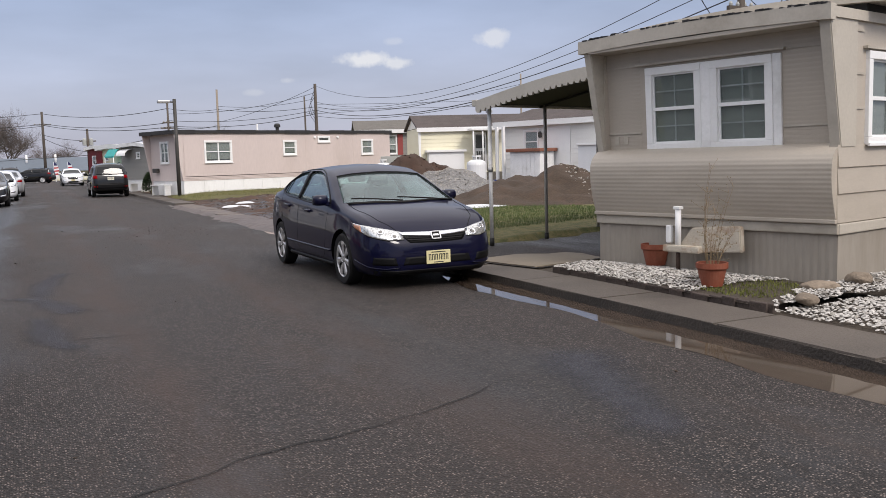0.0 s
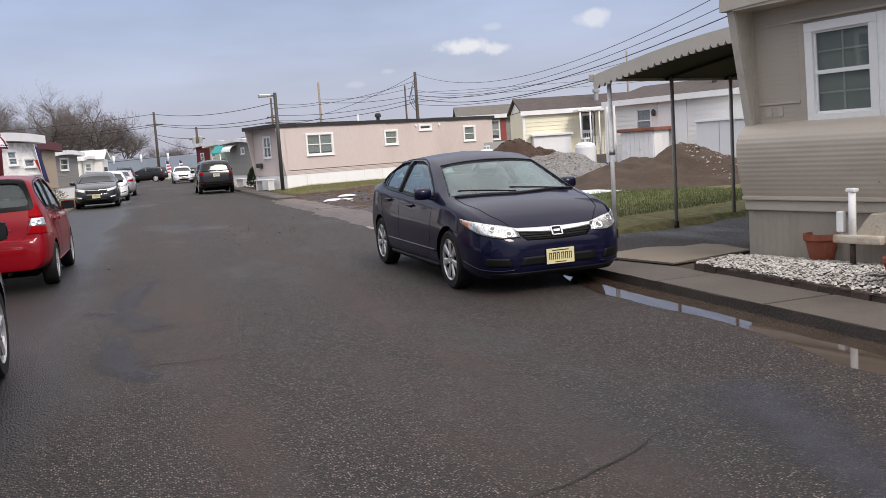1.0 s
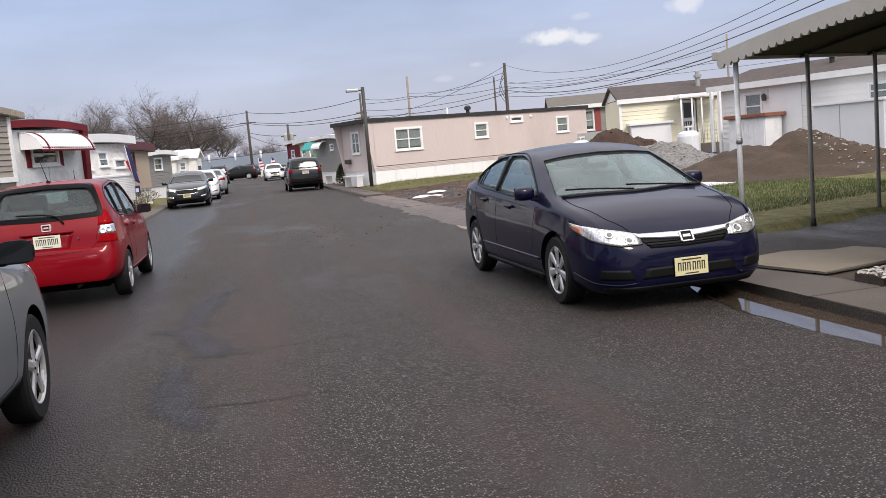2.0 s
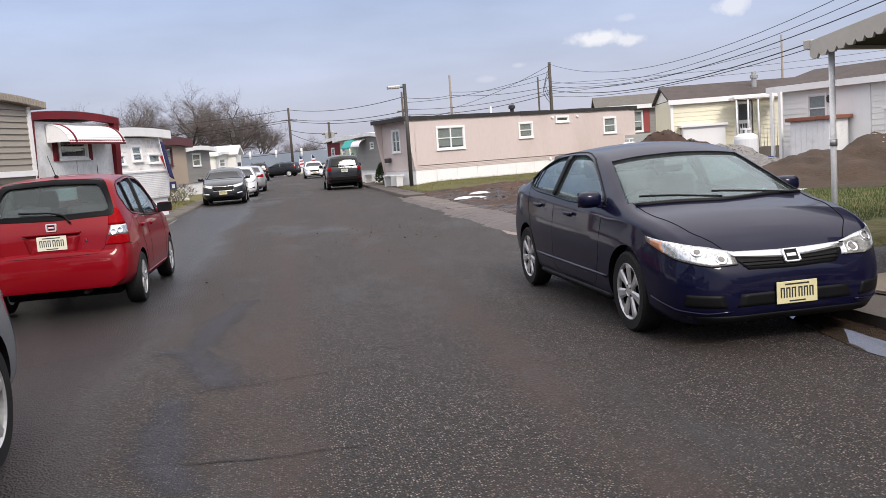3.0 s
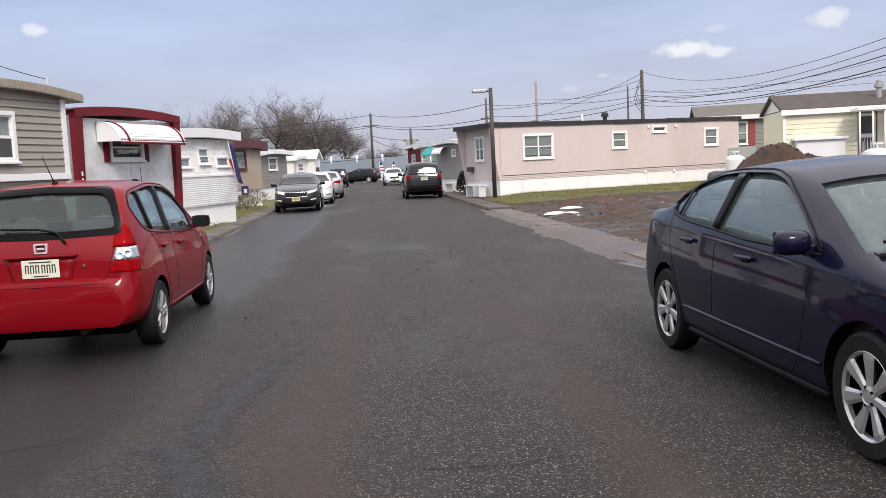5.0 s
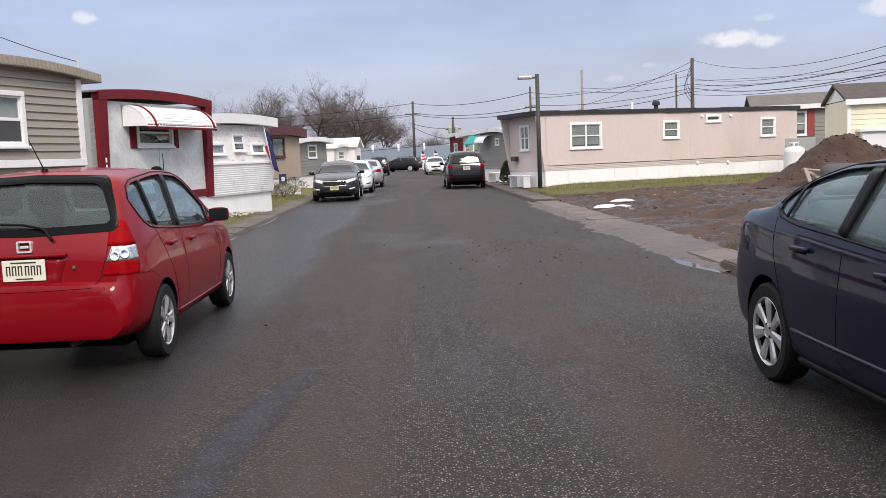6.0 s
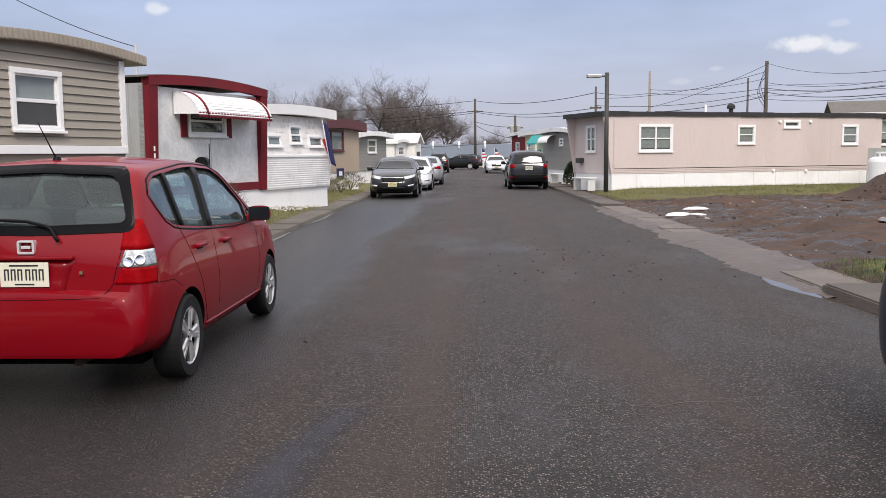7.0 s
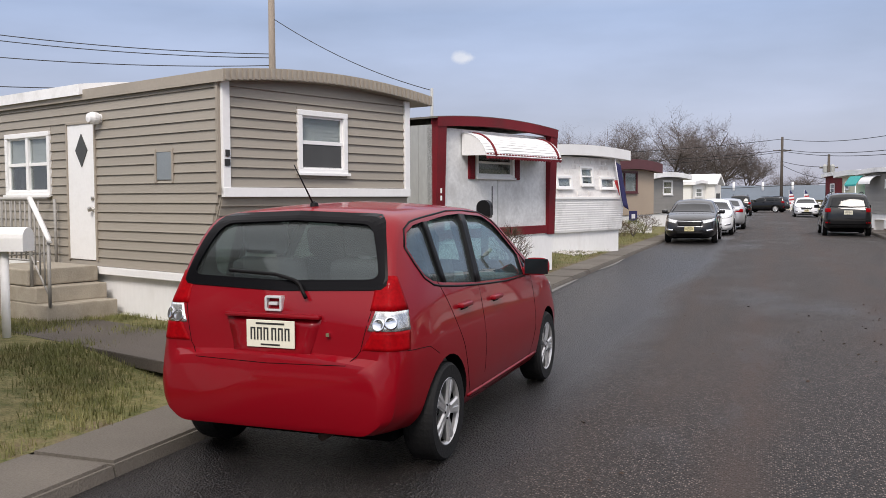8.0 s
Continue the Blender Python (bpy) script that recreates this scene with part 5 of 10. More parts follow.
bm = bmesh.new()
vs = [bm.verts.new(p) for yy in (-0.8, 2.0) for p in ((2.0, yy, 2.35), (2.75, yy, 3.0), (3.5, yy, 2.35), (3.4, yy, 2.25), (2.75, yy, 2.85), (2.1, yy, 2.25))]
for i in range(6):
    j = (i + 1) % 6
    bm.faces.new((vs[i], vs[j], vs[6 + j], vs[6 + i]))
bm.faces.new(vs[:6][::-1])
bm.faces.new(vs[6:])
part("porch_gable", bm, M_white, g)
box("porch_window", 2.45, 3.05, -0.63, -0.6, 1.2, 1.75, M_screen, g)


# ---------------------------------------------------------------- beige home with the rolled front
def beige_home():
    h = thing("beige_home", frame_matrix((5.4, 8.85), (0.229, -0.974)), "beige aluminium mobile home with a bulging ribbed front", "mobile home")
    W, B = 3.08, 12.0
    I4 = Matrix.Identity(4)
    # corrugated skirting
    verts, faces = [], []
    n = 150
    for i in range(n + 1):
        x = W * i / n
        d = (0.0, -0.004, -0.006, -0.004)[i % 4]
        verts += [(x, d, 0.05), (x, d, 0.64), (x, 0.04, 0.05), (x, 0.04, 0.64)]
    for i in range(n):
        a = 4 * i
        faces += [(a, a + 4, a + 5, a + 1), (a + 2, a + 3, a + 7, a + 6), (a + 1, a + 5, a + 7, a + 3)]
    mesh_object("front_skirting", verts, faces, M_beige_skirt, h)
    SR = side_right(W)
    v2 = [tuple(SR @ Vector((x * (B / W), yy, z))) for x, yy, z in verts]
    mesh_object("side_skirting", v2, faces, M_beige_skirt, h)
    box("far_skirting", 0.0, 0.04, 0.05, B, 0.05, 0.64, M_beige_skirt, h)
    box("belt_trim", -0.01, W + 0.02, -0.045, 0.02, 0.625, 0.73, M_beige_trim, h, 0.012)
    ob = box("belt_trim", -0.02, B, -0.03, 0.02, 0.625, 0.73, M_beige_trim, h, 0.012)
    ob.matrix_basis = SR
    # rolled front: ribs that follow the bulge
    prof = []
    nr = 110
    for k in range(nr + 1):
        t = k / nr
        z = 0.73 + 0.80 * t
        bulge = 0.05 + 0.11 * math.sin(min(1.0, t / 0.62) * math.pi / 2)
        if t > 0.70:
            bulge = -0.10 + (bulge + 0.10) * math.sqrt(max(0.0, 1 - ((t - 0.70) / 0.30) ** 2))
        prof.append((-bulge - 0.0011 * math.sin(2 * math.pi * z / 0.047) * min(1, 8 * (1 - t)), z))
    roll = profile_sheet("bulging_front", prof, 0.25, -0.01, W + 0.01, M_beige, h)
    roll.data.polygons.foreach_set("use_smooth", [True] * len(roll.data.polygons))
    roll.data.set_sharp_from_angle(angle=radians(40))
    box("bulge_trim", -0.015, W + 0.015, -0.085, -0.03, 0.735, 0.775, M_beige, h, 0.008)
    # upper wall, ribbed, leaning with the frame
    glass = [(0.70, 1.46, 1.50, 2.47), (1.585, 2.335, 1.50, 2.47)]
    UP = Matrix.Translation((0, 0.10, 1.50)) @ Matrix.Rotation(math.atan2(0.06, 1.2), 4, "X")
    up_open = [(a, c, d - 1.50, e - 1.50) for a, c, d, e in glass]
    wall_with_openings("upper_front", W, 0.0, 1.28, up_open, 0.1, M_beige, h, side=UP)
    for a, c in ((0.1, 0.60), (2.44, W - 0.1)):
        first = box("siding_rib", a, c, -0.0022, 0.0, 0.0, 0.03, M_beige, h)
        first.matrix_basis = UP @ Matrix.Translation((0, 0, 0.03))
        for k in range(1, 25):
            rb = new("siding_rib", first.data)
            rb.parent = h
            rb.matrix_basis = UP @ Matrix.Translation((0, 0, 0.03 + 0.048 * k))
    for a, c in ((0.1, 0.60), (2.44, W - 0.1)):
        for zz in (0.21, 1.0):
            ob = box("siding_seam", a, c, -0.014, 0.0, zz, zz + 0.018, M_beige_trim, h)
            ob.matrix_basis = UP
    for o in up_open:
        window(h, UP, *o, trim=0.085, blind=M_blind, muntins=True)
    ob = box("window_mullion", 1.46, 1.585, -0.04, 0.0, 0.0, 0.97, M_white_worn, h, 0.008)
    ob.matrix_basis = UP
    ob = box("window_hood", 0.57, 2.48, -0.06, 0.0, 1.0, 1.025, M_beige_trim, h, 0.005)
    ob.matrix_basis = UP
    ob = box("window_border", 2.335, 2.43, -0.03, 0.0, 0.0, 0.97, M_white_worn, h, 0.006)
    ob.matrix_basis = UP
    bars(h, UP, [(0.19, 0.255, 0.09, 0.18), (0.33, 0.39, 0.09, 0.18)], M_beige_trim)
    # fins and roof edge
    for x0, x1 in ((-0.02, 0.09), (W - 0.10, W + 0.02)):
        bm = bmesh.new()
        vs = [bm.verts.new((x, yy, z)) for x in (x0, x1) for yy, z in ((0.0, 1.48), (0.3, 1.48), (0.3, 2.76), (-0.26, 2.76))]
        for f in ((0, 1, 2, 3), (7, 6, 5, 4), (0, 4, 5, 1), (1, 5, 6, 2), (2, 6, 7, 3), (3, 7, 4, 0)):
            bm.faces.new([vs[i] for i in f])
        bmesh.ops.recalc_face_normals(bm, faces=bm.faces)
        bmesh.ops.bevel(bm, geom=list(bm.edges), offset=0.01, segments=2, affect="EDGES")
        part("fin", bm, M_beige_trim, h)
    box("soffit", 0.09, W - 0.10, -0.285, 0.15, 2.68, 2.72, M_beige, h)
    arched_roof("roof_edge", -0.06, W + 0.05, -0.30, -0.2, 2.84, 2.88, 0.15, M_beige_trim, h)
    arched_roof("roof", -0.05, W + 0.04, -0.2, B, 2.82, 2.90, 0.10, M_beige_trim, h, label="bowed roof with a tarry weathered edge")
    bm = bmesh.new()
    for k in range(60):
        x = random.uniform(0, W)
        t = x / W
        z = 2.84 + 0.04 * (1 - (2 * t - 1) ** 2)
        add_box(bm, x, x + random.uniform(0.02, 0.09), -0.303, -0.22, z - 0.004, z + random.uniform(0.004, 0.02))
    tagged(part("tar_edge", bm, M_black_roof, h), kind="stuff")
    arched_roof("raised_roof", -0.05, W + 0.32, 0.45, B, 2.99, 3.06, 0.10, M_beige_trim, h, label="raised rear roof with a deep eave")
    # added near-black block paints the shade below the raised eave
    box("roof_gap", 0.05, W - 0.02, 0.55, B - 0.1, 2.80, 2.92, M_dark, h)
    # long side facing the camera's start
    swn = [(0.50, 1.55, 1.50, 2.44)]
    wall_with_openings("side_wall", B, 1.50, 2.78, swn, 0.1, M_beige, h, side=SR, x_start=0.1)
    lap = [(0.0, 0.73), (-0.02, 0.74), (-0.012, 1.02), (-0.03, 1.03), (-0.012, 1.28), (-0.03, 1.29), (-0.01, 1.51)]
    verts, faces = [], []
    for x in (-0.05, B):
        verts += [tuple(SR @ Vector((x, yy, z))) for yy, z in lap] + [tuple(SR @ Vector((x, 0.08, z))) for yy, z in lap]
    m = 2 * len(lap)
    for i in range(len(lap) - 1):
        faces.append((i, i + m, i + 1 + m, i + 1))
        faces.append((i, i + 1, i + 1 + len(lap), i + len(lap)))
    mesh_object("side_lower", verts, faces, M_beige, h)
    for zz in (1.86, 2.2, 2.62):
        ob = box("side_seam", 0.02, 0.46, -0.012, 0.0, zz, zz + 0.02, M_beige_trim, h)
        ob.matrix_basis = SR
    window(h, SR, *swn[0], trim=0.08, sashes=2, blind=M_blind)
    ob = box("window_hood", 0.44, 1.62, -0.05, 0.0, 2.46, 2.485, M_beige_trim, h)
    ob.matrix_basis = SR
    wall_with_openings("far_side", B, 0.64, 2.78, [], 0.1, M_beige, h, side=side_left(B))
    box("back_wall", 0, W, B, B + 0.1, 0.05, 2.78, M_beige, h)


beige_home()


# carport: bowed canopy, scalloped valance, posts
def carport():
    CP = frame_matrix((5.45, 11.78), (0.95, 0.31))
    c = thing("carport", CP, "cream metal carport canopy with a scalloped valance", "carport")
    L, D = 9.0, 2.75
    n = 14

    def roof_at(t):
        # t from the post line to the home
        return -D * t, 2.32 + 0.36 * math.sin(t * math.pi / 2 * 0.95)
    verts, faces = [], []
    for x in (-0.14, L):
        for lo in (0, 1):
            verts += [(x, 0.12 + roof_at(k / n)[0], roof_at(k / n)[1] - 0.03 * lo) for k in range(n + 1)]
    q = n + 1
    for k in range(n):
        faces += [(k, k + 1, 2 * q + k + 1, 2 * q + k), (q + k + 1, q + k, 3 * q + k, 3 * q + k + 1), (k + 1, k, q + k, q + k + 1), (2 * q + k, 2 * q + k + 1, 3 * q + k + 1, 3 * q + k)]
    # the shade beneath the canopy is put into the sheet's near-black colour
    mesh_object("canopy", verts, faces, M_dark, c, "canopy sheet in a near-black shade colour")
    m = 26
    for k in range(m):
        t0, t1 = k / m, (k + 1) / m
        (ya, za), (yb, zb) = roof_at(t0), roof_at(t1)
        drop = 0.17
        mid = ((ya + yb) / 2, (za + zb) / 2)
        pts = [(ya, za + 0.02), (yb, zb + 0.02), (yb, zb - drop * 0.75), ((mid[0] + yb) / 2, mid[1] - drop), ((mid[0] + ya) / 2, mid[1] - drop), (ya, za - drop * 0.75)]
        bm = bmesh.new()
        f = [bm.verts.new((-0.18, 0.12 + yy, z)) for yy, z in pts]
        e = [bm.verts.new((-0.14, 0.12 + yy, z)) for yy, z in pts]
        bm.faces.new(f)
        bm.faces.new(e[::-1])
        for i in range(6):
            j = (i + 1) % 6
            bm.faces.new((f[i], e[i], e[j], f[j]))
        part("valance_scallop", bm, M_canopy, c)
    box("gutter", -0.18, L, 0.10, 0.2, 2.26, 2.36, M_canopy, c, 0.01)
    xs = (0.0, 1.33, 2.75, 4.2, 5.7)
    for i, x in enumerate(xs):
        if i == 0:
            tube("post", [(x, 0, 0.1), (x, 0, 2.3)], 0.031, M_post_white, c, sides=12, label="scuffed white pipe post")
            tube("post_sleeve", [(x, 0, 1.25), (x, 0, 1.32)], 0.039, M_galv, c, sides=12)
            tube("post_shoe", [(x, 0, 0.08), (x, 0, 0.22)], 0.038, M_dark, c, sides=12)
        else:
            tube("post", [(x, 0, 0.08), (x, 0, 2.3)], 0.028, M_post_brown, c, sides=8, label="thin brown steel post")
            tube("post_shoe", [(x, 0, 0.06), (x, 0, 0.2)], 0.036, M_dark, c, sides=8)
    # beams take the same painted shade colour
    for x in (0.0, 1.33, 2.75):
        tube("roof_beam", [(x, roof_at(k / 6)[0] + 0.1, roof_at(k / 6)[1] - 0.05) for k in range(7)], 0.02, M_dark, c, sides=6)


carport()


# ---------------------------------------------------------------- pink home
def pink_home():
    W, B = 3.05, 12.75
    far = Vector((5.68, 41.5)) - Vector((0.34, -0.94)) * W
    h = thing("pink_home", frame_matrix(far, (0.34, -0.94)), "long pink mobile home with white skirting and a black roof edge", "mobile home")
    S = side_right(W)
    wins = [(1.12, 2.61, 1.54, 2.59), (5.55, 6.38, 1.82, 2.58), (7.73, 8.54, 2.45, 2.78), (10.65, 11.50, 1.77, 2.61)]
    wall_with_openings("long_wall", B, 0.95, 2.92, wins, 0.1, M_pink, h, side=S)
    for i, o in enumerate(wins):
        window(h, S, *o, trim=0.09, sashes=2 if i == 0 else 1, double_hung=i != 2, blind=M_blind if i != 2 else None, blind_drop=0.9)
    for zz, d in ((0.92, 0.03), (0.86, 0.02), (0.80, 0.012)):
        ob = box("siding_step", 0.0, B, -d * 0.6, 0.02, zz - 0.055, zz, M_pink, h, 0.004)
        ob.matrix_basis = S
    for xx in (6.95, 3.4, 10.1):
        ob = box("panel_seam", xx, xx + 0.012, -0.005, 0.0, 0.95, 2.9, M_pink, h)
        ob.matrix_basis = S
    for xx, zz in ((7.55, 2.72), (9.05, 2.72), (7.3, 0.78), (8.9, 0.75)):
        ob = lathe("vent_cap", [(0.0, -0.07), (0.06, -0.06), (0.07, 0.0)], M_white, h, 12, (xx, 0, zz), "y")
        ob.matrix_basis = S
    n = 12
    for k in range(n):
        top = 0.75
        ob = box("skirting_panel", k * B / n + 0.004, (k + 1) * B / n - 0.004, 0.01, 0.04, 0.05, top, M_skirt_white, h)
        ob.matrix_basis = S
    # street end with slanting fins
    fw = [(1.05, 1.85, 1.55, 2.6)]
    wall_with_openings("end_wall", W, 0.75, 2.92, fw, 0.1, M_pink, h)
    window(h, Matrix.Identity(4), *fw[0], trim=0.08, blind=M_curtain, blind_drop=0.9, sashes=2)
    box("end_skirting", 0.02, W, 0.03, 0.07, 0.05, 0.75, M_skirt_white, h)
    for x0, x1 in ((0.0, 0.06), (W - 0.06, W + 0.004)):
        bm = bmesh.new()
        vs = [bm.verts.new((x, yy, z)) for x in (x0, x1) for yy, z in ((-0.02, 0.75), (0.05, 0.75), (0.05, 2.92), (-0.38, 2.92))]
        for f in ((0, 1, 2, 3), (7, 6, 5, 4), (0, 4, 5, 1), (1, 5, 6, 2), (2, 6, 7, 3), (3, 7, 4, 0)):
            bm.faces.new([vs[i] for i in f])
        part("fin", bm, M_pink, h)
    ob = box("mail_slot", 0.5, 0.85, -0.2, 0.0, 1.15, 1.35, M_lamp_pole, h, 0.03, "dark wall mailbox")
    wall_with_openings("far_wall", B, 0.05, 2.92, [], 0.1, M_pink, h, side=side_left(B))
    box("back_wall", 0.1, W - 0.1, B - 0.1, B, 0.05, 2.92, M_pink, h)
    box("roof", -0.03, W - 0.05, -0.40, B + 0.1, 2.92, 3.04, M_shingle_grey, h)
    bm = bmesh.new()
    x = -0.45
    while x < B:
        L = random.uniform(0.5, 1.3)
        add_box(bm, x, min(x + L, B + 0.12), -0.06 - random.uniform(0, 0.015), 0.02, 2.915 - random.uniform(0, 0.02), 3.06 + random.uniform(0, 0.025))
        x += L
    ob = part("roof_edge", bm, M_black_roof, h, "ragged black tar roof edge")
    ob.matrix_basis = S
    bm = bmesh.new()
    x = -0.1
    while x < W + 0.05:
        L = random.uniform(0.4, 0.8)
        add_box(bm, x, min(x + L, W + 0.06), -0.46, -0.38, 2.91 - random.uniform(0, 0.02), 3.06 + random.uniform(0, 0.02))
        x += L
    part("front_roof_edge", bm, M_black_roof, h)
    lathe("roof_vent", [(0.09, 3.04), (0.09, 3.25), (0.16, 3.26), (0.16, 3.38), (0.1, 3.45), (0.0, 3.46)], M_black_roof, h, 12, (W - 0.9, 5.9, 0))
    lathe("roof_pipe", [(0.05, 3.04), (0.05, 3.4), (0.0, 3.41)], M_white_worn, h, 10, (W - 0.9, 4.7, 0))
    # small step porch at the end by the street
    box("bench_seat", 0.9, 2.2, -0.55, -0.15, 0.55, 0.6, M_white_worn, h, 0.01)
    for x in (0.95, 2.1):
        box("bench_leg", x, x + 0.06, -0.5, -0.2, 0.1, 0.55, M_white_worn, h)


pink_home()

# street lamp
lp = thing("street_lamp", pose(5.27, 40.3, 0.1), "dark bronze street lamp with a flat box head", "street lamp")
tube("pole", [(0, 0, -0.1), (0, 0, 4.28)], 0.085, M_lamp_pole, lp, 0.075, 12)
box("arm", -0.28, 0.0, -0.03, 0.03, 4.12, 4.18, M_lamp_pole, lp, 0.01)
box("head", -0.72, -0.2, -0.17, 0.17, 4.10, 4.22, M_galv, lp, 0.03, "flat grey lamp head")
box("base_plate", -0.14, 0.14, -0.14, 0.14, -0.02, 0.03, M_lamp_pole, lp, 0.008)


# ---------------------------------------------------------------- cars
def paint(name, color, metal=0.25, rough_=0.35, gloss=0.9):
    return material(name, color, rough_, metal, vary=0.04, scale=1.5, fine=400, coat=gloss, spec=0.08, stain=tuple(c * 0.8 + 0.02 for c in color), stain_amount=0.3)


M_tyre = material("tyre rubber", (0.008, 0.008, 0.0085), 0.75, vary=0.25, scale=6, fine=60, bump=0.2, spec=0.3, stain=(0.022, 0.019, 0.017), stain_amount=0.35)
M_rim = material("silver wheel cover", (0.56, 0.56, 0.56), 0.3, 0.6, vary=0.1, scale=8, fine=60, stain=(0.25, 0.22, 0.19), stain_amount=0.35)
M_chrome = material("chrome", (0.75, 0.76, 0.78), 0.1, 1.0, vary=0.02)
M_badge = material("bright badge plating", (0.78, 0.79, 0.8), 0.35, 0.5, vary=0.04)
M_plastic = material("black plastic", (0.005, 0.005, 0.0055), 0.5, spec=0.15, vary=0.15, scale=10, fine=80)
# near-black colour carries the shade of arches, spoke gaps and underbodies
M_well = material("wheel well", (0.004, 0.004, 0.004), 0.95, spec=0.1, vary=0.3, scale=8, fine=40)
M_cabin = material("dark cabin trim", (0.2, 0.195, 0.185), 0.8, vary=0.2, scale=8, fine=60)
M_seat = material("grey seat cloth", (0.09, 0.09, 0.095), 0.9, vary=0.15, scale=8, fine=90, bump=0.2)
M_red_lens = material("red lens", (0.26, 0.0015, 0.004), 0.5, vary=0.3, scale=14, fine=60, coat=0.06, spec=0.03)
M_amber = material("amber lens", (0.40, 0.17, 0.09), 0.12, vary=0.1, scale=12, fine=60, coat=1.0)
M_clear = material("headlamp lens", (0.62, 0.63, 0.62), 0.16, 0.75, vary=0.55, scale=22, fine=60, coat=1.0)
M_plate = material("yellow plate", (0.66, 0.6, 0.34), 0.4, vary=0.06, scale=10, fine=60)
M_plate_pale = material("pale plate", (0.75, 0.73, 0.6), 0.4, vary=0.05, scale=10, fine=60)
M_paper = material("white paper", (0.8, 0.84, 0.86), 0.7, vary=0.04)
M_carglass = glass_material("tinted car glass", (0.80, 0.93, 0.92), 0.92, ior=1.6, haze=0.05)
M_rearglass = glass_material("tinted rear glass", (0.78, 0.86, 0.86), 0.8, ior=1.5, haze=0.03)
M_border = material("black glass border", (0.004, 0.004, 0.005), 0.3, vary=0.1, spec=0.08)
M_darkglass = material("dark car glass", (0.010, 0.012, 0.014), 0.04, vary=0.1, spec=0.35)


def interp(keys):
    """Smooth monotone curve through (y, value) keys."""
    xs, vs = np.array([k[0] for k in keys], float), np.array([k[1] for k in keys], float)
    d = np.diff(vs) / np.diff(xs)
    m = np.zeros(len(xs))
    m[0], m[-1] = d[0], d[-1]
    for i in range(1, len(xs) - 1):
        m[i] = 0 if d[i - 1] * d[i] <= 0 else 2 * d[i - 1] * d[i] / (d[i - 1] + d[i])

    def f(x):
        x = min(max(x, xs[0]), xs[-1])
        i = min(int(np.searchsorted(xs, x, "right")) - 1, len(xs) - 2)
        h = xs[i + 1] - xs[i]
        t = (x - xs[i]) / h
        return float((2 * t ** 3 - 3 * t * t + 1) * vs[i] + (t ** 3 - 2 * t * t + t) * h * m[i] + (-2 * t ** 3 + 3 * t * t) * vs[i + 1] + (t ** 3 - t * t) * h * m[i + 1])
    return f


def fillet(pts, radii, k=5):
    out = [pts[0]]
    for i in range(1, len(pts) - 1):
        a, p, c = np.array(pts[i - 1]), np.array(pts[i]), np.array(pts[i + 1])
        la, lc = np.linalg.norm(a - p), np.linalg.norm(c - p)
        d = min(radii[i], 0.47 * la, 0.47 * lc)
        p0, p1 = p + (a - p) / max(la, 1e-6) * d, p + (c - p) / max(lc, 1e-6) * d
        for j in range(k):
            t = j / (k - 1)
            out.append(tuple((1 - t) ** 2 * p0 + 2 * t * (1 - t) * p + t * t * p1))
    out.append(pts[-1])
    return out


